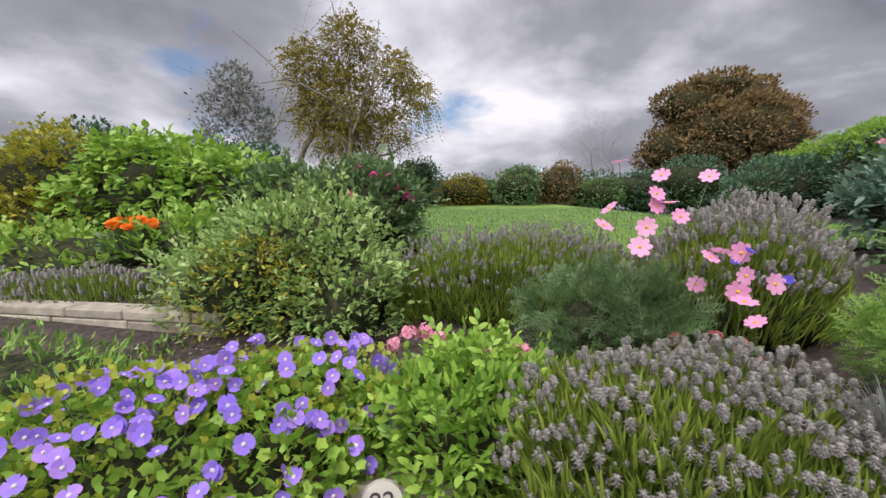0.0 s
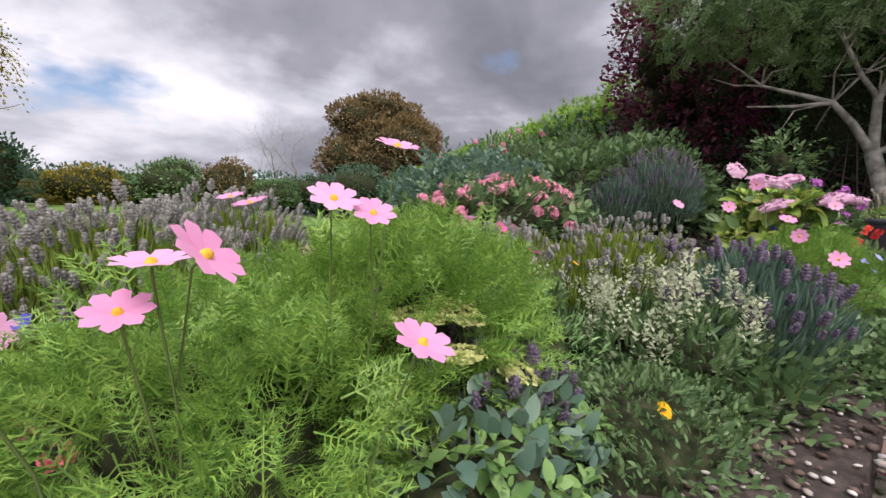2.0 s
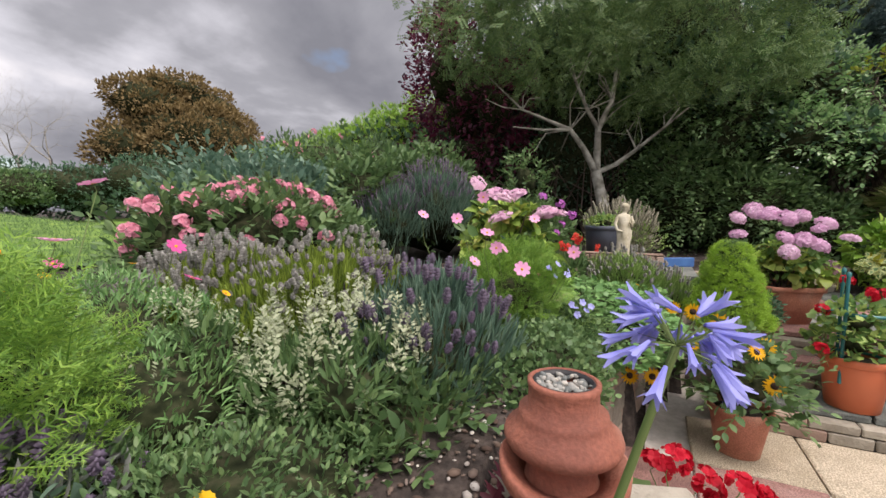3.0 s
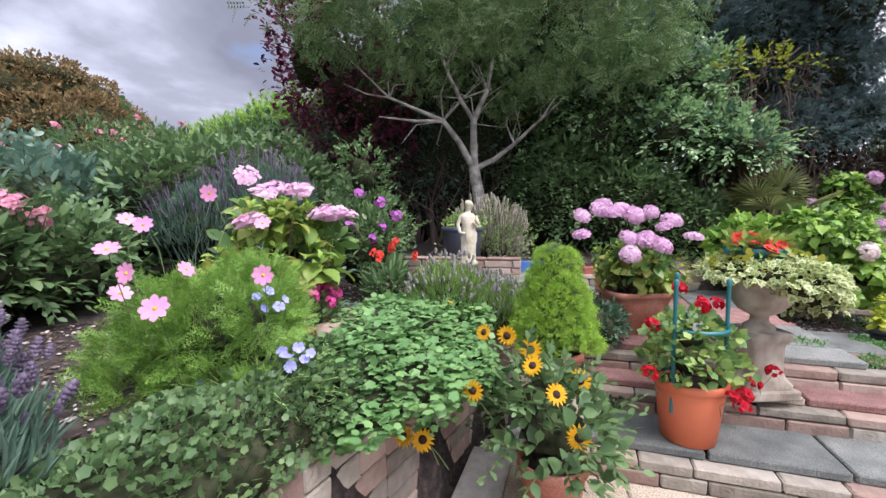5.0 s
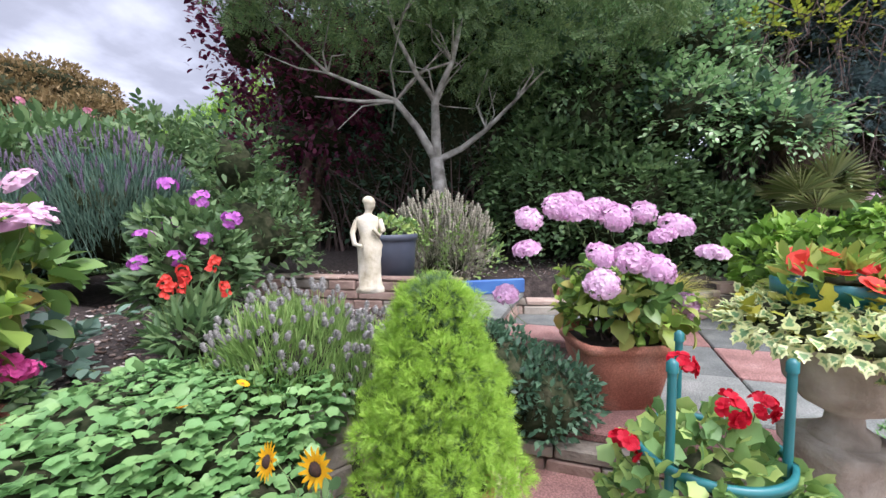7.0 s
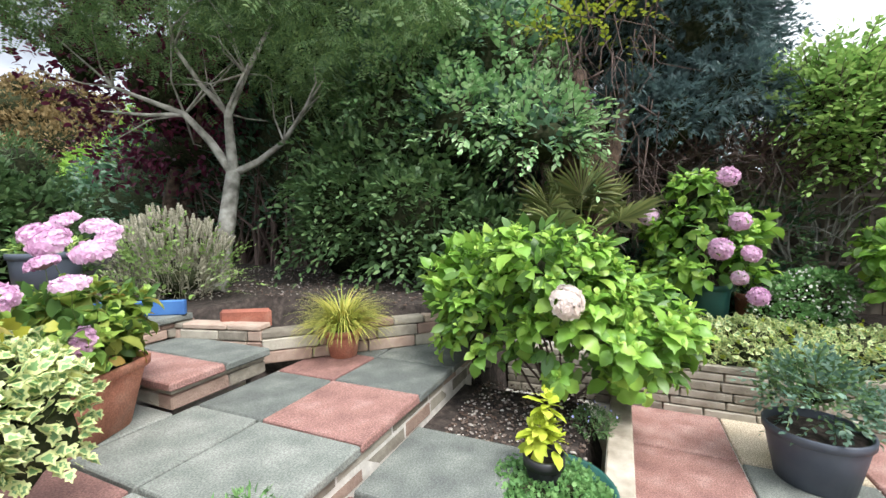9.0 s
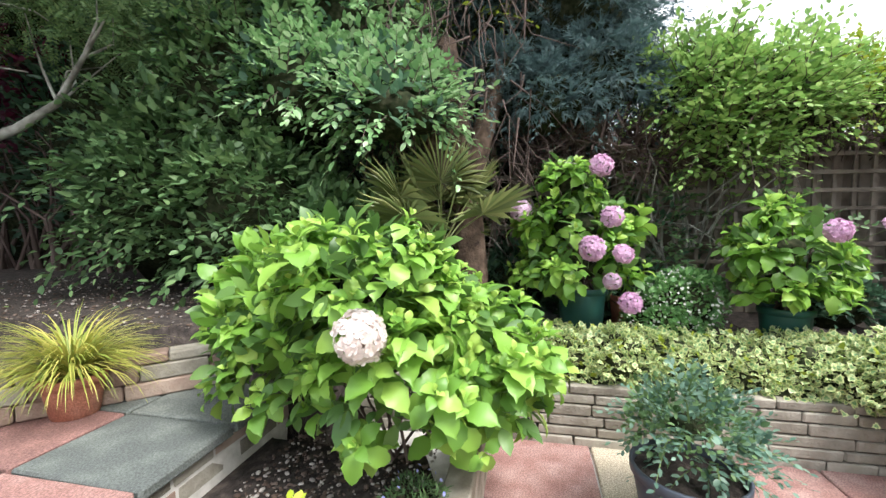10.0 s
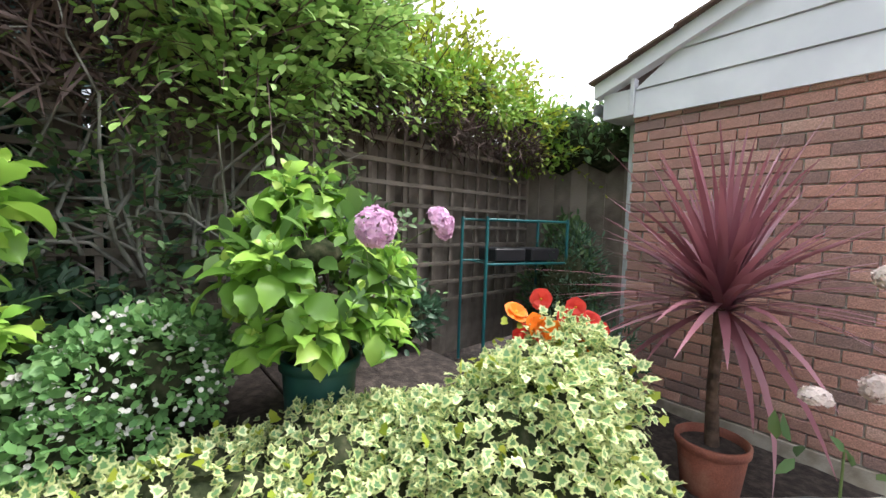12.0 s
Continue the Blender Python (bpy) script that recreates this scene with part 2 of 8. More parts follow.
M["blush"] = petal("floret_blush_white", (0.80, 0.68, 0.65), (0.88, 0.82, 0.78))
M["sunyel"] = petal("petal_sunflower_yellow", (0.80, 0.42, 0.01), (0.88, 0.55, 0.02))
M["orange"] = petal("petal_orange", (0.82, 0.17, 0.015), (0.88, 0.30, 0.03))
M["red"] = petal("petal_crimson", (0.42, 0.006, 0.02), (0.62, 0.015, 0.04))
M["scarlet"] = petal("petal_scarlet", (0.68, 0.04, 0.04), (0.86, 0.12, 0.08))
M["phlox"] = petal("petal_phlox", (0.42, 0.10, 0.46), (0.58, 0.20, 0.58))
M["blue"] = petal("petal_blue_lilac", (0.26, 0.27, 0.72), (0.38, 0.40, 0.82), (0.52, 0.50, 0.86))
M["deepblue"] = petal("petal_deep_blue", (0.08, 0.07, 0.52), (0.15, 0.12, 0.62))
M["green_white"] = petal("petal_greenish_white", (0.34, 0.40, 0.26), (0.58, 0.62, 0.44))
M["cream"] = petal("sedum_cream", (0.50, 0.54, 0.20), (0.70, 0.72, 0.34))
M["centre_y"] = mat("flower_centre_yellow", [(0.55, 0.30, 0.02), (0.72, 0.45, 0.03)], rough=0.8, scale=200)
M["centre_b"] = mat("flower_centre_brown", [(0.012, 0.006, 0.004), (0.045, 0.018, 0.008)], rough=0.9, scale=200)
M["terra"] = mat("terracotta", [(0.36, 0.135, 0.085), (0.46, 0.19, 0.125), (0.56, 0.30, 0.22)], rough=0.8, scale=5, bump=0.3, bscale=90, detail=10, speck=0.12)
M["terra_pale"] = mat("terracotta_limed", [(0.42, 0.25, 0.21), (0.52, 0.36, 0.31), (0.58, 0.44, 0.40)], rough=0.85, scale=6, bump=0.3, bscale=80, detail=9, speck=0.1)
M["terra_dark"] = mat("terracotta_weathered", [(0.19, 0.065, 0.045), (0.29, 0.10, 0.065), (0.38, 0.19, 0.14)], rough=0.8, scale=5, bump=0.4, bscale=70, detail=10, speck=0.08)
M["plastic_or"] = mat("orange_plastic", [(0.55, 0.14, 0.06), (0.60, 0.17, 0.08)], rough=0.45, scale=4)
M["teal"] = mat("teal_plastic", [(0.012, 0.11, 0.12), (0.02, 0.16, 0.17)], rough=0.4, scale=5)
M["green_tub"] = mat("dark_green_plastic", [(0.012, 0.06, 0.055), (0.02, 0.085, 0.075)], rough=0.5, scale=5)
M["grey_tub"] = mat("grey_plastic", [(0.05, 0.06, 0.085), (0.085, 0.10, 0.13)], rough=0.5, scale=5)
M["black"] = mat("black_plastic", [(0.012, 0.013, 0.016), (0.03, 0.03, 0.035)], rough=0.5, scale=6)
M["bluep"] = mat("blue_painted_board", [(0.035, 0.11, 0.33), (0.06, 0.17, 0.42)], rough=0.6, scale=8)
M["galv"] = mat("galvanised_steel", [(0.16, 0.19, 0.21), (0.24, 0.27, 0.29), (0.33, 0.36, 0.38)], rough=0.5, scale=5, metal=0.55, bump=0.1, bscale=120)
M["soil"] = mat("bark_mulch_soil", [(0.016, 0.012, 0.010), (0.036, 0.027, 0.023), (0.075, 0.058, 0.05)], rough=0.95, scale=22, bump=1.0, bscale=60, detail=8)
M["chip"] = mat("stone_and_bark_chips", [(0.05, 0.03, 0.022), (0.12, 0.08, 0.06), (0.18, 0.14, 0.12), (0.62, 0.59, 0.55)], rough=0.9, scale=9, island=0.85)
M["grass"] = mat("lawn_grass", [(0.06, 0.13, 0.02), (0.11, 0.21, 0.03), (0.17, 0.28, 0.045)], rough=0.9, scale=2.2, bump=1.0, bscale=120, detail=10)
M["slab_red"] = mat("paving_red", [(0.19, 0.10, 0.088), (0.28, 0.15, 0.132), (0.37, 0.235, 0.21)], rough=0.85, scale=7, bump=0.5, bscale=140, obj=0.25, detail=12, speck=0.2)
M["slab_grey"] = mat("paving_grey_green", [(0.10, 0.11, 0.105), (0.165, 0.18, 0.165), (0.25, 0.26, 0.24)], rough=0.85, scale=6, bump=0.5, bscale=140, obj=0.3, detail=12, speck=0.17)
M["slab_buff"] = mat("paving_buff", [(0.30, 0.25, 0.18), (0.40, 0.34, 0.25), (0.50, 0.43, 0.33)], rough=0.85, scale=6, bump=0.5, bscale=140, obj=0.3, detail=12, speck=0.25)
M["stone"] = mat("walling_stone", [(0.17, 0.15, 0.12), (0.28, 0.255, 0.21), (0.40, 0.37, 0.31)], rough=0.9, scale=10, bump=0.7, bscale=60, obj=0.35, detail=9)
M["stone_pink"] = mat("walling_stone_pink", [(0.22, 0.15, 0.12), (0.32, 0.23, 0.185), (0.42, 0.33, 0.27)], rough=0.9, scale=9, bump=0.7, bscale=60, obj=0.35)
M["mortar"] = mat("mortar", [(0.48, 0.455, 0.42), (0.64, 0.61, 0.57)], rough=0.95, scale=20, bump=0.5)
M["brick"] = mat("brown_red_brick", [(0.20, 0.14, 0.125), (0.34, 0.20, 0.165), (0.47, 0.25, 0.195), (0.48, 0.34, 0.28)], rough=0.9, scale=6, bump=0.6, bscale=90, obj=0.7, speck=0.2)
M["paint"] = mat("white_painted_board", [(0.62, 0.64, 0.68), (0.74, 0.76, 0.79)], rough=0.45, scale=3)
M["fencewood"] = mat("weathered_fence_wood", [(0.115, 0.095, 0.075), (0.20, 0.17, 0.14), (0.29, 0.25, 0.21)], rough=0.9, scale=6, bump=0.5, bscale=70, obj=0.3)
M["fencepale"] = mat("pale_green_fence_wood", [(0.24, 0.27, 0.16), (0.34, 0.36, 0.23)], rough=0.85, scale=5, bump=0.4, obj=0.3)
M["castone"] = mat("cast_stone", [(0.20, 0.17, 0.13), (0.33, 0.29, 0.235), (0.45, 0.41, 0.35)], rough=0.9, scale=8, bump=0.5, bscale=70, detail=8)
M["statue"] = mat("pale_cast_stone", [(0.36, 0.32, 0.22), (0.52, 0.48, 0.36), (0.60, 0.57, 0.47)], rough=0.85, scale=14, bump=0.4, bscale=60)
M["pebble"] = mat("pebbles", [(0.10, 0.12, 0.12), (0.28, 0.28, 0.26), (0.48, 0.45, 0.40)], rough=0.7, scale=8, island=0.8)
M["roof"] = mat("roof_tile_brown", [(0.09, 0.06, 0.05), (0.17, 0.12, 0.10)], rough=0.9, scale=10, bump=0.5)
M["dark_ink"] = mat("black_lettering", [(0.02, 0.02, 0.02), (0.04, 0.04, 0.04)], rough=0.6)


# ---- mesh tools ----
def mesh_obj(name, V, F, mats, parent=None, mi=None, smooth=False, label="", kind=""):
    me = bpy.data.meshes.new(name)
    V = np.asarray(V, dtype=np.float32)
    F = np.asarray(F, dtype=np.int32)
    me.vertices.add(len(V))
    me.vertices.foreach_set("co", V.ravel())
    k = F.shape[1]
    me.loops.add(F.size)
    me.loops.foreach_set("vertex_index", F.ravel())
    me.polygons.add(len(F))
    me.polygons.foreach_set("loop_start", np.arange(0, F.size, k, dtype=np.int32))
    if mi is not None:
        me.polygons.foreach_set("material_index", np.asarray(mi, dtype=np.int32))
    for m in mats:
        me.materials.append(m)
    if smooth:
        me.polygons.foreach_set("use_smooth", np.ones(len(F), dtype=bool))
    me.update(calc_edges=True)
    ob = new(name, me)
    if parent is not None:
        ob.parent = parent
    return tagged(ob, label=label, kind=kind)


def part(name, bm, material, parent, label="", smooth=False):
    me = bpy.data.meshes.new(name)
    bmesh.ops.recalc_face_normals(bm, faces=bm.faces)
    if smooth:
        for f in bm.faces:
            f.smooth = True
    bm.to_mesh(me)
    bm.free()
    me.materials.append(material)
    ob = new(name, me)
    ob.parent = parent
    return tagged(ob, label=label)


def thing(name, x, y, z, label, category, group="", rz=0.0, kind=""):
    ob = new(name)
    ob.matrix_basis = pose(x, y, z, 0, 0, rz)
    ob.empty_display_size = 0.1
    return tagged(ob, label, category, group, kind)


def rng(seed):
    return np.random.default_rng(seed)


LEAF = (np.array([(0, 0, 0), (0.2, 0.3, 0.05), (0.17, 0.65, 0.03), (0, 1, -0.08), (-0.17, 0.65, 0.03), (-0.2, 0.3, 0.05), (0, 0.5, -0.02)], float),
        np.array([(0, 1, 6), (1, 2, 6), (2, 3, 6), (6, 3, 4), (6, 4, 5), (0, 6, 5)]))
BROAD = (LEAF[0] * (1.75, 1, 1.6), LEAF[1])
SLIM = (LEAF[0] * (0.55, 1, 1), LEAF[1][[0, 1, 2, 3, 4, 5]])
THIN = (LEAF[0] * (0.2, 1, 1), LEAF[1])
SIMPLE = (np.array([(0, 0, 0), (0.28, 0.45, 0.05), (0, 1, -0.05), (-0.28, 0.45, 0.05)], float), np.array([(0, 1, 2), (0, 2, 3)]))
NEEDLE = (np.array([(-0.03, 0, 0), (0.03, 0, 0), (0.02, 0.6, 0.02), (0, 1, -0.05)], float), np.array([(0, 1, 2), (0, 2, 3)]))


def frond(n, spread, seed, w=0.012):
    r = rng(seed)
    V, F = [], []
    for i in range(n):
        a = (r.random() - 0.5) * spread
        b = (r.random() - 0.5) * spread * 0.6
        s = r.random() * 0.5
        p = np.array((0, s, 0))
        d = np.array((math.sin(a), math.cos(a), math.sin(b)))
        q = p + d * (1 - s) * (0.6 + 0.4 * r.random())
        k = len(V)
        V += [p + (w, 0, 0), p - (w, 0, 0), q]
        F.append((k, k + 1, k + 2))
    return np.array(V), np.array(F)


FROND = frond(13, 1.9, 1)
SPRAY = frond(9, 1.2, 2)
FATSPRAY = frond(8, 1.5, 3, 0.055)
SPRUCE = frond(11, 2.4, 6, 0.026)


def plume(stations=6, needles=2, seed=4):
    """A feathery leaf: a bent rib with side ribs, each ending in fine threads."""
    r = rng(seed)
    V, F = [], []

    def thread(p, q, w):
        k = len(V)
        s = np.array((q[1] - p[1], p[0] - q[0], 0.0))
        s = s / (np.linalg.norm(s) + 1e-9) * w
        V.extend([p + s, p - s, q])
        F.append((k, k + 1, k + 2))

    thread(np.array((0.0, 0, 0)), np.array((0.0, 0.98, -0.1)), 0.014)
    for i in range(stations):
        y = 0.2 + 0.7 * i / stations
        for s in (-1, 1):
            p = np.array((0, y, -0.1 * y * y))
            L = 0.42 * (1 - 0.55 * y)
            q = p + np.array((s * L * 0.8, L * 0.6, 0.1 * (r.random() - 0.5)))
            thread(p, q, 0.013)
            for k in range(needles):
                u = p + (q - p) * (0.35 + 0.22 * k)
                thread(u, u + np.array((s * 0.04 + 0.1 * (r.random() - 0.5), 0.13, 0.08 * (r.random() - 0.5))), 0.013)
                thread(u, u + np.array((s * 0.14, 0.02, 0.08 * (r.random() - 0.5))), 0.013)
    return np.array(V), np.array(F)


PLUME = plume()


def broad_leaf():
    """A broad pointed leaf with a fold along its rib, a cupped blade and a drooping tip."""
    V, F = [(0, 0, 0)], []
    rows = ((0.12, 0.17), (0.32, 0.33), (0.52, 0.34), (0.72, 0.23), (0.88, 0.10))
    for k, (y, w) in enumerate(rows):
        z = 0.10 * math.sin(y * 2.6) - 0.06 * y * y
        j = 0.02 * (-1) ** k
        V += [(-w, y - 0.02, z + 0.05 + j), (-w * 0.5, y, z + 0.035 - j), (0, y, z), (w * 0.5, y, z + 0.035 - j), (w, y - 0.02, z + 0.05 + j)]
    V.append((0, 1, -0.03))
    for s in range(4):
        F.append((0, 1 + s, 2 + s))
    for k in range(4):
        for s in range(4):
            q = 1 + 5 * k + s
            F += [(q, q + 1, q + 6), (q, q + 6, q + 5)]
    for s in range(4):
        F.append((21 + s, 22 + s, 26))
    return np.array(V, float), np.array(F)[:, ::-1]


def edged_ivy():
    """A lobed ivy leaf: its middle in one material, its rim in another."""
    out = [(0, 0.02, 0), (0.34, 0.02, 0.04), (0.46, 0.24, 0.02), (0.26, 0.42, 0.0), (0.34, 0.66, 0.05), (0.14, 0.72, 0), (0, 1, -0.08), (-0.14, 0.72, 0), (-0.34, 0.66, 0.05), (-0.26, 0.42, 0), (-0.46, 0.24, 0.02), (-0.34, 0.02, 0.04)]
    n = len(out)
    V = [(0, 0.4, -0.03)] + [(x * 0.55, 0.4 + (y - 0.4) * 0.58, z * 0.5 - 0.01) for x, y, z in out] + out
    F, mi = [], []
    for i in range(n):
        j = (i + 1) % n
        F += [(0, 1 + i, 1 + j), (1 + i, 1 + n + i, 1 + n + j), (1 + i, 1 + n + j, 1 + j)]
        mi += [0, 1, 1]
    return np.array(V, float), np.array(F), np.array(mi)


BIG = broad_leaf()
EIVY = edged_ivy()


def disc_leaf(n=9, lobes=0.18):
    V = [(0, 0.5, -0.06)]
    for i in range(n * 2):
        a = 2 * math.pi * i / (n * 2) - math.pi / 2 + math.pi / n / 2
        r = 0.5 * (1 - (lobes if i % 2 else 0))
        V.append((r * math.cos(a), 0.5 + r * math.sin(a), 0.05 if i % 2 else -0.01))
    return np.array(V), np.array([(0, i + 1, (i + 1) % (n * 2) + 1) for i in range(n * 2)])


ROUND = disc_leaf(5, 0.22)
IVY = (np.array([(0, 0, 0), (0.42, 0.1, 0.03), (0.25, 0.42, 0.0), (0.35, 0.62, 0.04), (0, 1, -0.06), (-0.35, 0.62, 0.04), (-0.25, 0.42, 0), (-0.42, 0.1, 0.03)], float),
       np.array([(0, 1, 2), (0, 2, 4), (2, 3, 4), (0, 4, 6), (4, 5, 6), (0, 6, 7)]))


def unit(a):
    return a / (np.linalg.norm(a, axis=-1, keepdims=True) + 1e-9)


def stamp(tmpl, pos, ydir, nrm, size):
    """Copies of a small mesh, each at pos with its length along ydir and its face towards nrm."""
    TV, TF = tmpl
    y = unit(ydir)
    x = unit(np.cross(y, nrm))
    z = np.cross(x, y)
    s = np.asarray(size).reshape(-1, 1, 1)
    V = pos[:, None, :] + s * (TV[None, :, 0, None] * x[:, None, :] + TV[None, :, 1, None] * y[:, None, :] + TV[None, :, 2, None] * z[:, None, :])
    F = TF[None] + (np.arange(len(pos)) * len(TV))[:, None, None]
    return V.reshape(-1, 3), F.reshape(-1, 3)


def join(pieces):
    V, F, n = [], [], 0
    for v, f in pieces:
        V.append(v)
        F.append(f + n)
        n += len(v)
    return np.concatenate(V), np.concatenate(F)


def blob_points(blobs, n, r, shell=0.3, rough=0.16, low=-0.5):
    """Points near the skin of a heap of ellipsoids (cx, cy, cz, rx, ry, rz), and the way out from there."""
    B = np.array(blobs, float)
    area = B[:, 3] * B[:, 5] + B[:, 4] * B[:, 5] + B[:, 3] * B[:, 4]
    P, D = [], []
    k = r.choice(len(B), size=int(n * 1.7), p=area / area.sum())
    d = unit(r.normal(size=(len(k), 3)))
    d = d[d[:, 2] > low]
    k = k[:len(d)]
    ph = r.random((6, 3)) * 6
    wob = sum(np.sin(d @ (r.normal(size=3) * f) + p[0] + k * 1.7) for p, f in zip(ph, (3, 4, 6, 8, 11, 15))) / 6
    rad = (1 - shell * r.random(len(d)) ** 1.6) * (1 + rough * 2.2 * wob)
    p = B[k, :3] + d * B[k, 3:] * rad[:, None]
    keep = np.ones(len(p), bool)
    for j in range(len(B)):
        inside = (((p - B[j, :3]) / B[j, 3:]) ** 2).sum(1) < 0.62
        keep &= ~(inside & (k != j))
    p, d = p[keep][:n], unit((d / B[k, 3:]))[keep][:n]
    return p, d


def foliage(parent, name, blobs, n, size, tmpl, material, seed, up=0.3, flop=0.5, shell=0.35, rough=0.16, core=0.72, low=-0.5, label="", coremat=None, flat=0.0, lumps=7, edge=None):
    """A crown or clump of leaves over solid cores coloured dark for the shade within, in one place under its thing."""
    r = rng(seed)
    whole = list(blobs)
    if lumps:
        for q in blobs:
            for i in range(lumps):
                e = unit(r.normal(size=3))
                e[2] = abs(e[2]) if low > -0.8 else e[2]
                s = 0.28 + 0.2 * r.random()
                whole.append(tuple(np.array(q[:3]) + e * np.array(q[3:]) * 0.82) + tuple(np.array(q[3:]) * s))
    p, d = blob_points(whole, n, r, shell, rough, low)
    ydir = d + np.array((0, 0, up)) + r.normal(size=p.shape) * flop
    nrm = d * 0.6 + np.array((0, 0, 0.9)) + r.normal(size=p.shape) * 0.45
    if flat:
        ydir = ydir * (1, 1, 1 - flat)
        nrm = d * (1 - flat) + np.array((0, 0, 1)) + r.normal(size=p.shape) * 0.22
    s = size * (0.65 + 0.7 * r.random(len(p)))
    V, F = stamp(tmpl[:2], p, ydir, nrm, s)
    mi = np.tile(tmpl[2], len(p)) if edge else None
    ob = mesh_obj(name, V, F, [material] + ([edge] if edge else []), parent, label=label, kind="stuff", mi=mi)
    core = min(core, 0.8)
    # solid dark lump in each blob, standing in for shade between the leaves
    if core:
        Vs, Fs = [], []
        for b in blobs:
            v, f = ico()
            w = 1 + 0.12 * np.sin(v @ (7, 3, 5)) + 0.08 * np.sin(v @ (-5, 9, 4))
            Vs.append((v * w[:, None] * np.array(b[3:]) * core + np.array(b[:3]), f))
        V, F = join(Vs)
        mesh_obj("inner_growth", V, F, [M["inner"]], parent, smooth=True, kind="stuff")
    return ob


OVAL = (np.array([(0, 0, 0), (0.19, 0.2, 0.05), (0.27, 0.45, 0.05), (0.2, 0.75, 0.01), (0, 1, -0.1), (-0.2, 0.75, 0.01), (-0.27, 0.45, 0.05), (-0.19, 0.2, 0.05), (0, 0.25, -0.01), (0, 0.6, 0.0)], float),
        np.array([(0, 1, 8), (1, 2, 8), (2, 9, 8), (2, 3, 9), (3, 4, 9), (9, 4, 5), (9, 5, 6), (8, 9, 6), (8, 6, 7), (0, 8, 7)]))


def hydrangea_leaf():
    """A broad toothed leaf with a sunken midrib, raised halves and a bent-down point."""
    rows = [(0.06, 0.07), (0.16, 0.20), (0.28, 0.29), (0.42, 0.335), (0.56, 0.325), (0.69, 0.265), (0.81, 0.17), (0.91, 0.08)]
    V, F = [(0, 0, 0)], []
    for k, (y, w) in enumerate(rows):
        z = 0.16 * math.sin(y * 3.0) - 0.22 * y * y
        t = 0.022 * (-1) ** k
        V += [(-w - t, y + 0.03, z + 0.05), (0, y, z - 0.01), (w + t, y + 0.03, z + 0.05)]
    V.append((0, 1.0, -0.20))
    F += [(0, 2, 1), (0, 3, 2)]
    for k in range(len(rows) - 1):
        q = 1 + 3 * k
        F += [(q, q + 1, q + 4), (q, q + 4, q + 3), (q + 1, q + 2, q + 5), (q + 1, q + 5, q + 4)]
    q = 1 + 3 * (len(rows) - 1)
    F += [(q, q + 1, q + 3), (q + 1, q + 2, q + 3)]
    return np.array(V, float), np.array([f[::-1] for f in F])


HLEAF = hydrangea_leaf()


def rosettes(parent, name, blobs, n, size, tmpl, material, seed, tip=None, up=0.8, shell=0.25, tiers=4, low=-0.5, lumps=5):
    """Shoots at the skin of a bush, each ending in crossed pairs of leaves that shrink and rise towards its tip."""
    r = rng(seed)
    whole = list(blobs)
    for q in blobs:
        for i in range(lumps):
            e = unit(r.normal(size=3))
            e[2] = abs(e[2])
            whole.append(tuple(np.array(q[:3]) + e * np.array(q[3:]) * 0.8) + tuple(np.array(q[3:]) * (0.26 + 0.14 * r.random())))
    p, d = blob_points(whole, n, r, shell, 0.14, low)
    axis = unit(d * 0.75 + np.array((0, 0, up)) + r.normal(size=p.shape) * 0.25)
    s1 = unit(np.cross(axis, r.normal(size=p.shape)))
    s2 = np.cross(axis, s1)
    turn, sc = r.random(len(p)) * 6.28, 0.75 + 0.5 * r.random(len(p))
    Vs, Fs, mi, base = [], [], [], 0
    for k in range(tiers):
        f = k / (tiers - 1)
        ln, el = (1.0, 0.95, 0.62, 0.34)[k] if tiers == 4 else 1 - 0.5 * f, -0.35 + 1.45 * f
        for side in (0, math.pi):
            a = turn + k * 1.57 + side + r.normal(size=len(p)) * 0.2
            out = s1 * np.cos(a)[:, None] + s2 * np.sin(a)[:, None]
            e = el + r.normal(size=len(p)) * 0.22
            y = out * np.cos(e)[:, None] + axis * np.sin(e)[:, None]
            nr = axis * np.cos(e)[:, None] - out * np.sin(e)[:, None] + r.normal(size=p.shape) * 0.12
            L = size * ln * sc * (0.85 + 0.3 * r.random(len(p)))
            at = p - axis * (size * 0.75 * sc * (1 - f))[:, None] + out * size * 0.06
            V, F = stamp(tmpl, at, y, nr, L)
            Vs.append(V)
            Fs.append(F + base)
            base += len(V)
            mi += [1 if (k == tiers - 1 and tip) else 0] * len(F)
    return mesh_obj(name, np.concatenate(Vs), np.concatenate(Fs), [material] + ([tip] if tip else []), parent, kind="stuff", mi=mi)


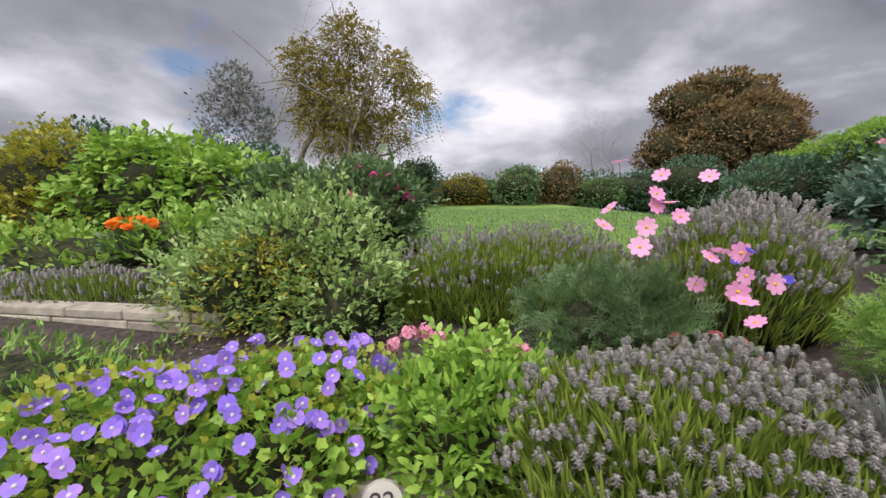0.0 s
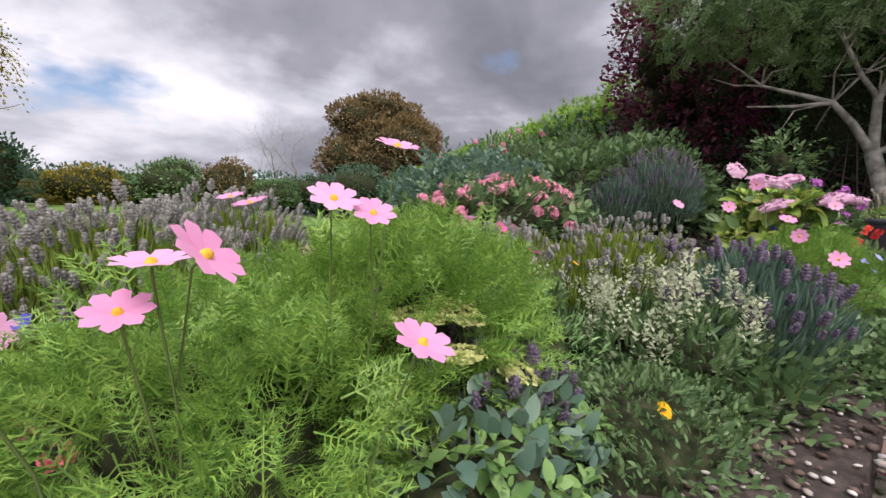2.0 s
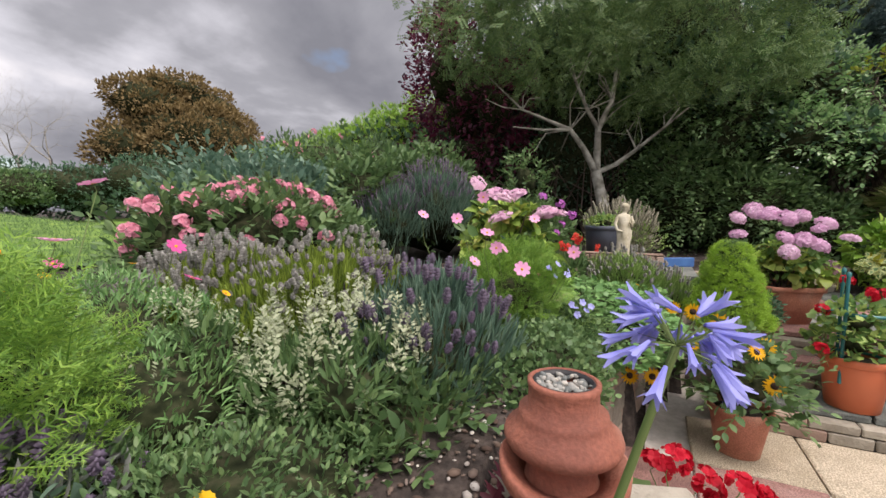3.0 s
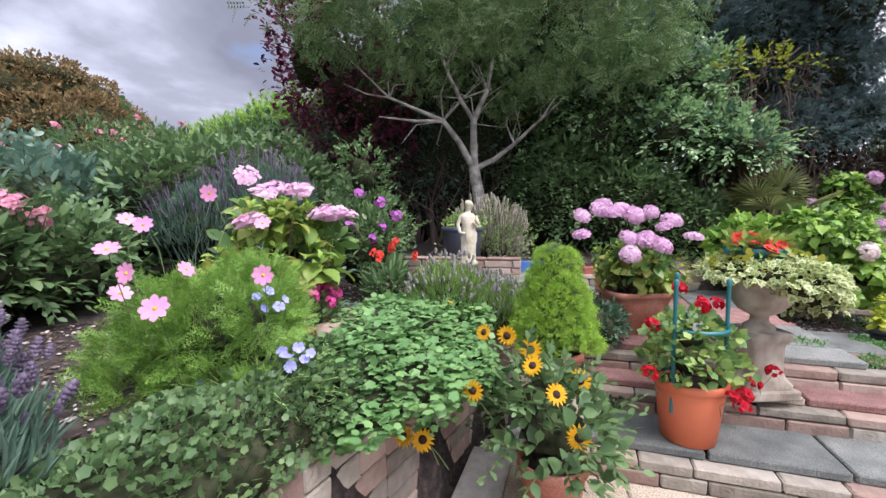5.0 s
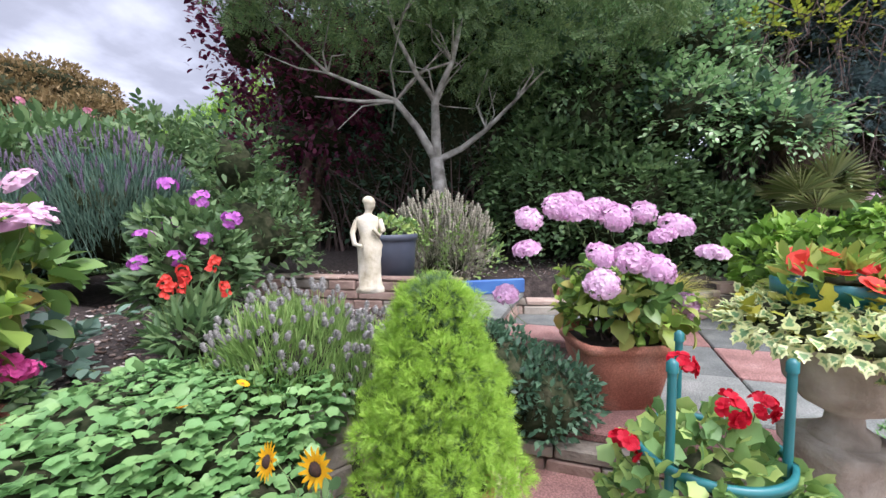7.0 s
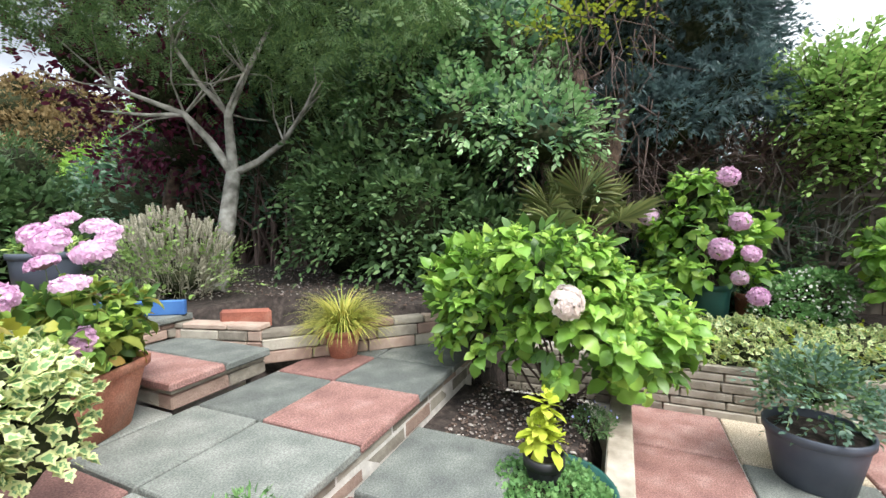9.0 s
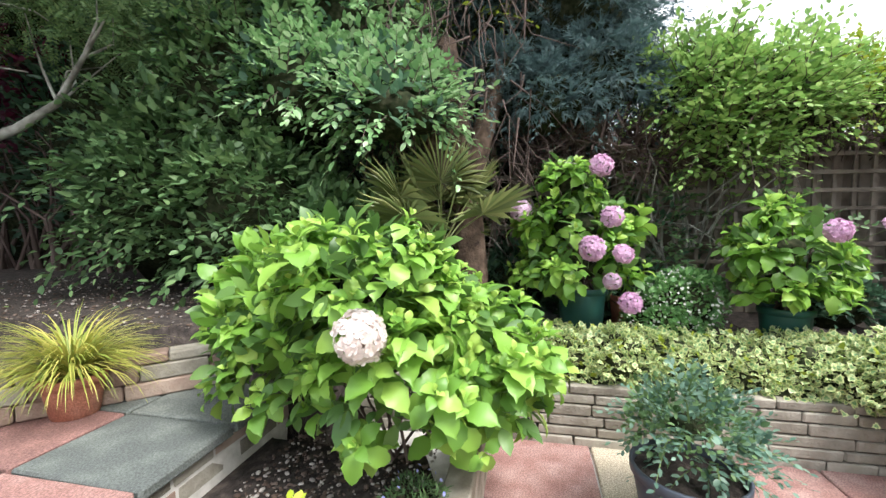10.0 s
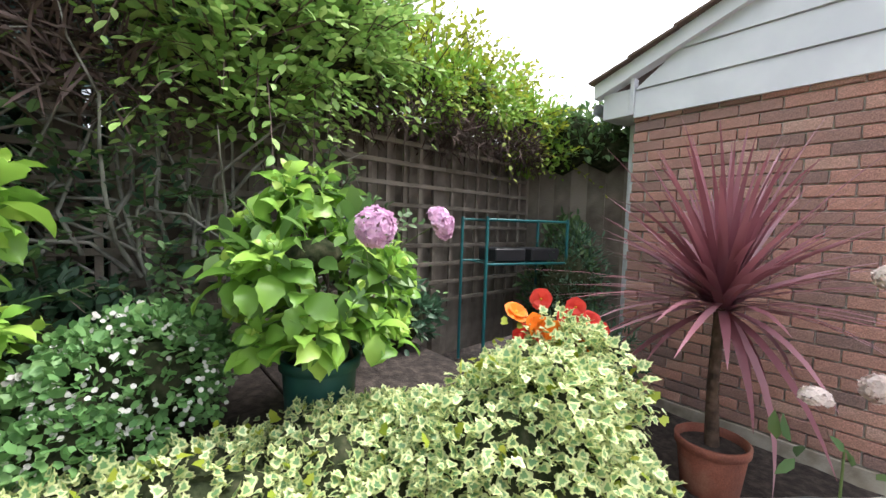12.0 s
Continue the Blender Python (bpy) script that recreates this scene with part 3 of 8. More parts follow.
def sprays(parent, name, blobs, n, length, size, tmpl, material, seed, leaves=8, droop=0.3, up=0.3, shell=0.35, rough=0.2, low=-0.6, out=1.0, twig=None):
    """Leafy twigs that reach out of a crown, with leaves set alternately along them."""
    r = rng(seed)
    p, d = blob_points(blobs, n, r, shell, rough, low)
    u = unit(d * out + np.array((0, 0, up)) + r.normal(size=p.shape) * 0.45)
    side = unit(np.cross(u, np.array((0, 0, 1.0)) + 0.3 * r.normal(size=p.shape)))
    nrm = np.cross(side, u)
    L = length * (0.5 + 0.9 * r.random(len(p)))
    Vs, Fs, base = [], [], 0
    for k in range(leaves):
        t = (k + 0.4) / leaves
        at = p + u * (L * t)[:, None] + np.array((0, 0, -1.0)) * (L * droop * t * t)[:, None]
        w = -1 if k % 2 else 1
        y = u * (0.55 + 0.5 * t) + side * (w * (1.0 - 0.6 * t)) + np.array((0, 0, -droop * 0.8 * t)) + r.normal(size=p.shape) * 0.25
        nr = nrm + np.array((0, 0, 0.5)) + r.normal(size=p.shape) * 0.35
        V, F = stamp(tmpl, at, y, nr, size * (0.7 + 0.5 * r.random(len(p))) * (1 - 0.35 * t))
        Vs.append(V)
        Fs.append(F + base)
        base += len(V)
    mesh_obj(name, np.concatenate(Vs), np.concatenate(Fs), [material], parent, kind="stuff")
    if twig:
        end = p + u * L[:, None] + np.array((0, 0, -1.0)) * (L * droop)[:, None]
        mid = p + u * (L * 0.5)[:, None] + np.array((0, 0, -1.0)) * (L * droop * 0.25)[:, None]
        w = side * 0.003
        V = np.stack([p - w * 1.5, p + w * 1.5, mid - w, mid + w, end], 1).reshape(-1, 3)
        F = (np.array([(0, 1, 3), (0, 3, 2), (2, 3, 4)])[None] + (np.arange(len(p)) * 5)[:, None, None]).reshape(-1, 3)
        mesh_obj("twig_growth", V, F, [twig], parent, kind="stuff")


@functools.lru_cache(None)
def ico(sub=2):
    bm = bmesh.new()
    bmesh.ops.create_icosphere(bm, subdivisions=sub, radius=1)
    V = np.array([v.co[:] for v in bm.verts])
    F = np.array([[v.index for v in f.verts] for f in bm.faces])
    bm.free()
    return V, F


def tube(pts, radii, n=6):
    """A tapering tube along pts."""
    pts = np.asarray(pts, float)
    V, F = [], []
    d = unit(np.gradient(pts, axis=0))
    ref = np.array((0.31, 0.17, 0.2))
    for i, p in enumerate(pts):
        a = unit(np.cross(d[i], ref + (0 if abs(d[i][2]) < 0.9 else 1) * np.array((1, 0, 0))))
        b = np.cross(d[i], a)
        for j in range(n):
            t = 2 * math.pi * j / n
            V.append(p + radii[i] * (a * math.cos(t) + b * math.sin(t)))
    for i in range(len(pts) - 1):
        for j in range(n):
            q = i * n + j
            s = i * n + (j + 1) % n
            F += [(q, s, s + n), (q, s + n, q + n)]
    return np.array(V), np.array(F)


def limbs(base, top, r0, seed, levels=3, kids=3, spread=0.6, bend=0.12, sides=7):
    """A trunk that divides into limbs and twigs; returns the mesh and the ends of the twigs."""
    r = rng(seed)
    out, ends = [], []

    def grow(p, d, length, rad, lev):
        n = 5
        pts, rr = [p], [rad]
        q = np.array(p, float)
        dd = np.array(d, float)
        for i in range(n):
            dd = unit(dd + r.normal(size=3) * bend)
            q = q + dd * length / n
            pts.append(q.copy())
            rr.append(rad * (1 - 0.45 * (i + 1) / n))
        out.append(tube(pts, rr, max(3, sides - 2 * lev)))
        if lev >= levels:
            ends.append(q)
            return
        for c in range(kids):
            a = 2 * math.pi * (c + r.random() * 0.6) / kids
            side = unit(np.cross(dd, (0.3, 0.2, 1.0)))
            side2 = np.cross(dd, side)
            nd = unit(dd * (1 - spread * 0.4) + (side * math.cos(a) + side2 * math.sin(a)) * spread * (0.7 + 0.5 * r.random()))
            at = pts[-1] if c % 2 == 0 else pts[-2]
            grow(at, nd, length * (0.62 + 0.2 * r.random()), rr[-1] * 0.72, lev + 1)

    base, top = np.array(base, float), np.array(top, float)
    grow(base, unit(top - base), np.linalg.norm(top - base), r0, 0)
    V, F = join(out)
    return V, F, np.array(ends)


def bm_box(bm, x0, y0, z0, x1, y1, z1, bev=0.0):
    m = Matrix.LocRotScale(((x0 + x1) / 2, (y0 + y1) / 2, (z0 + z1) / 2), None, (x1 - x0, y1 - y0, z1 - z0))
    r = bmesh.ops.create_cube(bm, size=1, matrix=m)
    if bev:
        es = list({e for v in r["verts"] for e in v.link_edges})
        bmesh.ops.bevel(bm, geom=es, offset=bev, segments=1, affect="EDGES")


def box(name, parent, material, x0, y0, z0, x1, y1, z1, bev=0.004, label=""):
    bm = bmesh.new()
    bm_box(bm, x0, y0, z0, x1, y1, z1, bev)
    return part(name, bm, material, parent, label)


def lathe(name, parent, material, prof, n=32, label="", square=0.0, smooth=True):
    """A turned form from (radius, height) pairs; square > 0 makes its plan squarish."""
    V, F = [], []
    for rad, z in prof:
        for j in range(n):
            t = 2 * math.pi * j / n
            c, s = math.cos(t), math.sin(t)
            k = rad / (abs(c) ** square + abs(s) ** square) ** (1 / square) if square else rad
            V.append((k * c, k * s, z))
    for i in range(len(prof) - 1):
        for j in range(n):
            q, s = i * n + j, i * n + (j + 1) % n
            F.append((q, s, s + n, q + n))
    return mesh_obj(name, V, F, [material], parent, smooth=smooth, label=label)


def soil_disc(parent, rad, z, square=0.0, material=None):
    V, F, n = [(0, 0, z + 0.01)], [], 24
    r = rng(int(rad * 1000))
    for k in (0.5, 1.0):
        for j in range(n):
            t = 2 * math.pi * j / n
            c, s = math.cos(t), math.sin(t)
            q = k * rad / (abs(c) ** square + abs(s) ** square) ** (1 / square) if square else k * rad
            V.append((q * c, q * s, z + 0.012 * r.random() * (k < 1)))
    for j in range(n):
        a, b = 1 + j, 1 + (j + 1) % n
        F += [(0, a, b), (a, a + n, b + n), (a, b + n, b)]
    return mesh_obj("soil", V, F, [material or M["soil"]], parent)


def pot(x, y, z, r_top, r_bot, h, material, label, category="plant pot", square=0.0, lip=0.02, name="plant_pot", rz=0.0):
    p = thing(name, x, y, z, label, category, rz=rz)
    w = 0.012
    prof = [(r_bot * 0.9, 0), (r_bot, 0.004), (r_top - lip * 0.6, h - 0.05), (r_top - lip * 0.6, h - 0.045), (r_top, h - 0.042), (r_top + 0.002, h - 0.004),
            (r_top - 0.003, h), (r_top - w, h), (r_top - w - 0.004, h - 0.05), (r_bot - w, 0.02), (0.001, 0.02)]
    lathe("pot_wall", p, material, prof, square=square)
    soil_disc(p, r_top - w - 0.005, h - 0.045, square)
    return p


# ---- flowers ----
def ring_petals(n, length, width, cup=0.15, droop=0.0, seed=0, inner=0.0, tip=0.5):
    r = rng(seed)
    V, F = [], []
    for i in range(n):
        a = 2 * math.pi * (i + 0.25 * r.random()) / n
        ca, sa = math.cos(a), math.sin(a)
        zz = r.random() * 0.02 * length
        loc = [(inner, 0, 0), (0.45 * length, -width * 0.42, cup * 0.35 * length), (0.82 * length, -width * tip, cup * length - droop), (length, 0, cup * length * 0.9 - droop),
               (0.82 * length, width * tip, cup * length - droop), (0.45 * length, width * 0.42, cup * 0.35 * length)]
        k = len(V)
        V += [(px * ca - py * sa, px * sa + py * ca, pz + zz) for px, py, pz in loc]
        F += [(k, k + 1, k + 5), (k + 1, k + 2, k + 5), (k + 2, k + 4, k + 5), (k + 2, k + 3, k + 4)]
    return np.array(V), np.array(F)


def dome(rad, h, n=8):
    V, F = [(0, 0, h)], []
    for k, (q, z) in enumerate(((0.6, 0.8), (1.0, 0.0))):
        for j in range(n):
            t = 2 * math.pi * j / n
            V.append((rad * q * math.cos(t), rad * q * math.sin(t), h * z))
    for j in range(n):
        a, b = 1 + j, 1 + (j + 1) % n
        F += [(0, a, b), (a, a + n, b + n), (a, b + n, b)]
    return np.array(V), np.array(F)


HEADS = {}


def head(kind):
    """The shared mesh of one sort of flower head; it faces up, +z."""
    if kind in HEADS:
        return HEADS[kind]
    r = rng(len(kind) * 7 + ord(kind[0]))
    mats, parts_ = [], []
    if kind == "geranium":
        mats = [M["violet"], M["white"]]
        parts_ = [(ring_petals(5, 0.026, 0.026, 0.18, seed=3), 0), ((dome(0.006, 0.004, 6)[0] + (0, 0, 0.002), dome(0.006, 0.004, 6)[1]), 1)]
    elif kind in ("cosmos", "magenta_cosmos"):
        mats = [M["cosmos" if kind == "cosmos" else "hotpink"], M["centre_y"]]
        parts_ = [(ring_petals(8, 0.037, 0.0225, 0.16, seed=4, tip=0.40), 0), (dome(0.0065, 0.007, 8), 1)]
    elif kind == "sunflower":
        mats = [M["sunyel"], M["centre_b"]]
        a, b = ring_petals(15, 0.056, 0.017, 0.05, seed=5, tip=0.22), ring_petals(13, 0.05, 0.015, 0.25, seed=6, tip=0.22)
        parts_ = [(a, 0), (b, 0), (dome(0.022, 0.016, 12), 1)]
    elif kind == "marigold":
        mats = [M["sunyel"], M["orange"]]
        parts_ = [(ring_petals(12, 0.02, 0.01, 0.2, seed=7), 0), (dome(0.006, 0.005, 6), 1)]
    elif kind in ("mophead", "blush_mophead", "dome_mophead"):
        mats = [M["blush" if kind == "blush_mophead" else "mop"], M["lobe_core"]]
        flatness, lowest = (0.036, -0.05) if kind == "dome_mophead" else (0.052, -0.45)
        k = np.arange(24) + 0.5
        lobes = np.stack([np.cos(2.4 * k) * np.sqrt(1 - (1 - k / 12) ** 2), np.sin(2.4 * k) * np.sqrt(1 - (1 - k / 12) ** 2), 1 - k / 12], 1)
        d = unit(lobes[r.integers(0, 24, 330)] + 0.24 * r.normal(size=(330, 3)))
        d = d[d[:, 2] > lowest]
        near = (d @ lobes.T).max(1)
        rad = 0.86 + 0.16 * np.clip((near - 0.85) / 0.15, 0, 1) + 0.09 * r.random(len(d))
        fl = ring_petals(4, 0.0145, 0.0155, 0.12, seed=8, tip=0.42)
        v, f = stamp(fl, d * (0.066, 0.066, flatness) * rad[:, None], np.cross(d, r.normal(size=d.shape)), d + 0.42 * r.normal(size=d.shape), 0.8 + 0.45 * r.random(len(d)))
        v2, f2 = ico(1)
        parts_ = [((v, f), 0), ((v2 * (0.044, 0.044, flatness * 0.6) + (0, 0, -0.004), f2), 1)]
    elif kind == "lacecap":
        mats = [M["lace"], M["mop"]]
        n = 46
        a, q = r.random(n) * 6.28, np.sqrt(r.random(n)) * 0.07
        p = np.stack([q * np.cos(a), q * np.sin(a), 0.03 - q * q * 6 + 0.008 * r.random(n)], 1)
        nr = np.stack([np.cos(a) * q * 8, np.sin(a) * q * 8, np.ones(n)], 1) + 0.2 * r.normal(size=(n, 3))
        fl = ring_petals(4, 0.017, 0.016, 0.08, seed=9)
        out = q > 0.03
        v, f = stamp(fl, p[out], np.cross(nr[out], r.normal(size=(out.sum(), 3))), nr[out], np.ones(out.sum()))
        v2, f2 = stamp(fl, p[~out], np.cross(nr[~out], r.normal(size=((~out).sum(), 3))), nr[~out], np.full((~out).sum(), 0.5))
        v3, f3 = dome(0.06, 0.02, 10)
        parts_ = [((v, f), 0), ((v2, f2), 1), ((v3 - (0, 0, 0.012), f3), 1)]
    elif kind in ("begonia", "red_begonia"):
        mats = [M["orange" if kind == "begonia" else "scarlet"], M["centre_y"]]
        parts_ = [(ring_petals(6, 0.045, 0.042, 0.1, seed=10), 0), (ring_petals(5, 0.032, 0.032, 0.5, seed=11), 0), (dome(0.006, 0.01, 6), 1)]
    elif kind in ("pelargonium", "salmon_cluster", "phlox", "rose_cluster", "pink_cluster"):
        mats = [M[{"pelargonium": "red", "salmon_cluster": "salmon", "phlox": "phlox", "rose_cluster": "rosepink", "pink_cluster": "hotpink"}[kind]]]
        d = unit(r.normal(size=(34, 3)))
        d = d[d[:, 2] > -0.2]
        fl = ring_petals(5, 0.017, 0.015, 0.25, seed=12)
        v, f = stamp(fl, d * (0.034, 0.034, 0.026), np.cross(d, r.normal(size=d.shape)), d + 0.3 * r.normal(size=d.shape), np.ones(len(d)))
        parts_ = [((v, f), 0)]
    elif kind == "agapanthus":
        mats = [M["blue"], M["stem"]]
        d = unit(r.normal(size=(52, 3)) + (0, 0, 0.2))
        d = d[d[:, 2] > -0.35]
        v, f = stamp(NEEDLE, np.zeros((len(d), 3)), d, r.normal(size=d.shape), np.full(len(d), 0.045))
        fv, ff = [], []
        for i in range(6):
            a = math.pi * i / 3
            ca, sa = math.cos(a), math.sin(a)
            k = len(fv)
            for rad, hgt, w in ((0.0015, 0.0, 0.0015), (0.0035, 0.02, 0.0028), (0.006, 0.034, 0.0035), (0.0135, 0.043, 0.001)):
                fv += [(rad * ca - w * sa, hgt, rad * sa + w * ca), (rad * ca + w * sa, hgt, rad * sa - w * ca)]
            for s in range(3):
                q = k + 2 * s
                ff += [(q, q + 1, q + 3), (q, q + 3, q + 2)]
        v2, f2 = stamp((np.array(fv), np.array(ff)), d * 0.043, d + (0, 0, -0.75) + 0.2 * r.normal(size=d.shape), r.normal(size=d.shape), 0.75 + 0.35 * r.random(len(d)))
        parts_ = [((v2, f2), 0), ((v, f), 1)]
    elif kind == "snapdragon":
        mats = [M["scarlet"]]
        n = 22
        a = r.random(n) * 6.28
        z = r.random(n) * 0.09
        p = np.stack([0.018 * np.cos(a), 0.018 * np.sin(a), z], 1)
        d = np.stack([np.cos(a), np.sin(a), 0.4 + 0 * a], 1)
        v, f = stamp(ring_petals(5, 0.014, 0.014, 0.4, seed=14), p, np.cross(d, r.normal(size=d.shape)), d, np.ones(n))
        parts_ = [((v, f), 0)]
    elif kind == "deep_blue":
        mats = [M["deepblue"]]
        parts_ = [(ring_petals(5, 0.03, 0.03, 0.5, seed=15), 0)]
    elif kind == "small_white":
        mats = [M["white"]]
        parts_ = [(ring_petals(5, 0.009, 0.009, 0.1, seed=16), 0)]
    elif kind == "sedum":
        mats = [M["cream"]]
        n = 90
        a, q = r.random(n) * 6.28, np.sqrt(r.random(n)) * 0.05
        p = np.stack([q * np.cos(a), q * np.sin(a), 0.02 - q * q * 5], 1)
        nn = np.stack([0 * a, 0 * a, 1 + 0 * a], 1) + r.normal(size=(n, 3)) * 0.4
        v, f = stamp(ring_petals(5, 0.006, 0.005, 0.4, seed=17), p, np.cross(nn, r.normal(size=(n, 3))), nn, np.ones(n))
        v3, f3 = dome(0.03, 0.014, 9)
        parts_ = [((v, f), 0), ((v3, f3), 0)]
    elif kind == "white_spike":
        mats = [M["green_white"]]
        n = 40
        a, z = r.random(n) * 6.28, r.random(n) * 0.10
        q = 0.013 * (1.1 - z / 0.12)
        p = np.stack([q * np.cos(a), q * np.sin(a), z], 1)
        d = np.stack([np.cos(a), np.sin(a), 0.7 + 0 * a], 1)
        v, f = stamp(SIMPLE, p, d, (0, 0, 1) + 0.4 * r.normal(size=d.shape), 0.012 + 0.006 * r.random(n))
        parts_ = [((v, f), 0)]
    elif kind == "gentian":
        mats = [M["blue"]]
        parts_ = [(ring_petals(5, 0.013, 0.011, 0.3, seed=18), 0)]
    V, F, mi, n = [], [], [], 0
    for (v, f), k in parts_:
        V.append(v)
        F.append(f + n)
        mi += [k] * len(f)
        n += len(v)
    ob = mesh_obj("tmp", np.concatenate(V), np.concatenate(F), mats, None, mi=mi)
    me = ob.data
    bpy.data.objects.remove(ob)
    HEADS[kind] = me
    return me


NAMES = {"geranium": "flower", "cosmos": "flower", "magenta_cosmos": "flower", "sunflower": "flower_head", "marigold": "flower", "mophead": "flower_head", "blush_mophead": "flower_head", "dome_mophead": "flower_head",
         "lacecap": "flower_head", "agapanthus": "flower_head", "white_spike": "flower_spike", "snapdragon": "flower_spike"}


def bloom(parent, kind, places, seed=0, scale=1.0, face=(0, -0.5, 0.7), jitter=0.35, label="", stems=0.0, swell=0.25):
    """Flower heads, one object each, at places in their thing's own frame; with stems down to it."""
    r = rng(seed + 100)
    me = head(kind)
    tubes = []
    for p in places:
        ob = new(NAMES.get(kind, "flower"), me)
        d = Vector(np.array(face) + r.normal(size=3) * jitter).normalized()
        q = d.to_track_quat("Z", "Y")
        s = scale * (1 - swell / 2 + swell * r.random())
        ob.matrix_basis = Matrix.LocRotScale(Vector(p), q @ Euler((0, 0, r.random() * 6.28)).to_quaternion(), Vector((s, s, s)))
        ob.parent = parent
        if label:
            tagged(ob, label=label)
        if stems:
            b = Vector(p) - d * 0.004
            low = Vector((p[0] * 0.8 + 0.05 * (r.random() - 0.5), p[1] * 0.8 + 0.05 * (r.random() - 0.5), p[2] - stems))
            mid = (b + low) / 2 + Vector(r.normal(size=3) * 0.02) - d * 0.03
            tubes.append(tube([low, mid, b - d * 0.015, b], [0.0022, 0.0018, 0.0015, 0.0015], 4))
    if tubes:
        V, F = join(tubes)
        mesh_obj("stem_growth", V, F, [M["stem"]], parent, kind="stuff")


def top_points(blobs, n, seed, lift=0.02, low=0.25, bias=None):
    r = rng(seed)
    p, d = blob_points(blobs, n * 8, r, 0.02, 0.08, low)
    if bias is not None:
        s = d @ np.array(bias, float)
        p, d = p[s > 0], d[s > 0]
    idx = r.permutation(len(p))[:n]
    return p[idx] + d[idx] * lift


def spikes(parent, name, blobs, n, length, leafm, headm, seed, headlen=0.045, headw=0.012, base_z=0.0, lean=0.45, stem_mat=None, heads=True):
    """Lavender: many thin stems fanning from the base, each with a short flower spike, over fine leaves."""
    r = rng(seed)
    p, d = blob_points(blobs, n, r, 0.22, 0.1, 0.05)
    dirs = unit(d * lean + (0, 0, 1) + r.normal(size=p.shape) * 0.12)
    L = length * (0.7 + 0.6 * r.random(len(p)))
    a = p - dirs * L[:, None]
    V, F = stamp((np.array([(-0.006, 0, 0), (0.006, 0, 0), (0.004, 1, 0), (-0.004, 1, 0)], float), np.array([(0, 1, 2), (0, 2, 3)])), a, dirs * 1.0, r.normal(size=p.shape), L)
    mesh_obj("stalk_growth", V, F, [stem_mat or leafm], parent, kind="stuff")
    if heads:
        TV, TF, w = [], [], headw / headlen
        for row, (z, q) in enumerate(((0.0, 0.7), (0.2, 1.0), (0.42, 1.05), (0.64, 0.9), (0.82, 0.6))):
            for j in range(6):
                t = 2 * math.pi * j / 6 + row * 0.6
                c, e = math.cos(t), math.sin(t)
                k = len(TV)
                TV += [(0.25 * w * c - 0.35 * w * e, z - 0.04, 0.25 * w * e + 0.35 * w * c), (0.25 * w * c + 0.35 * w * e, z - 0.04, 0.25 * w * e - 0.35 * w * c), (1.35 * q * w * c, z + 0.16, 1.35 * q * w * e), (0.1 * w * c, z + 0.24, 0.1 * w * e)]
                TF += [(k, k + 1, k + 2), (k + 1, k + 3, k + 2), (k + 3, k, k + 2)]
        V, F = stamp((np.array(TV), np.array(TF)), p, dirs, r.normal(size=p.shape), headlen * (0.7 + 0.6 * r.random(len(p))))
        mesh_obj("bloom_growth", V, F, [headm], parent, kind="stuff")


def blades(parent, name, n, rad, length, width, material, seed, arch=0.6, base=0.05, z=0.0, seg=5, upright=0.3, lowest=0.4):
    """Arching strap leaves from one crown."""
    r = rng(seed)
    V, F = [], []
    for i in range(n):
        a = r.random() * 6.28
        u = upright + (1 - upright) * r.random()
        L = length * (0.6 + 0.5 * r.random())
        q = base * math.sqrt(r.random())
        p = np.array((q * math.cos(a), q * math.sin(a), z))
        e = math.pi / 2 - (math.pi / 2 - lowest) * (1 - u)
        side = np.array((-math.sin(a), math.cos(a), 0)) * width / 2
        k = len(V)
        for s in range(seg + 1):
            t = s / seg
            w = (1 - t) ** 0.6 * (0.55 + 1.6 * t * (1 - t)) if s < seg else 0.02
            V += [p - side * w, p + side * w]
            d = np.array((math.cos(a) * math.cos(e), math.sin(a) * math.cos(e), math.sin(e)))
            p = p + d * L / seg
            e -= arch * (0.5 + r.random() * 0.5) * 2 / seg
        for s in range(seg):
            b = k + 2 * s
            F += [(b, b + 1, b + 3), (b, b + 3, b + 2)]
    return mesh_obj(name, V, F, [material], parent, kind="stuff")


# ---- ground and paving ----
def edge_y(x):
    """The foot of the raised beds, north of the paved walk."""
    return float(np.interp(x, (-4, 1.0, 2.0, 3.6, 4.4, 5.2, 5.9), (0.55, 0.5, 0.12, 0.22, 0.10, -0.05, -0.45)))


def height(x, y):
    r = math.hypot(x - 2, y + 1.5)
    high = 0.95 + 0.045 * min(max(r - 4.5, 0), 22)
    left = min(0.5 + 0.17 * max(y - 0.6, 0), high)
    t = min(max((x - 1.0) / 1.2, 0), 1)
    bed = left * (1 - t) + high * t
    if y > 8.2 + 0.0 * x or x < -9:
        bed = high
    if y > edge_y(x) + 0.05 and x < 5.9:
        return bed
    if x >= 5.9:
        if x > 8.05 and y > -2.3:
            return 0.92 + 0.05 * min(max(x - 8.05, 0), 6)
        if x > 8.9 and y <= -2.3:
            return 0.64 if y > -6.2 and x < 11 else (0.13 if x < 11 else 0.6)
        if y > -0.3:
            return 0.93
        if y > -1.1:
            return 0.6
        if y > -2.15:
            return 0.45
        if 6.4 < x < 8.0 and y > -3.1:
            return 0.44
    elif y > -2.2 and x > 5.25:
        return 0.12
    return 0.12


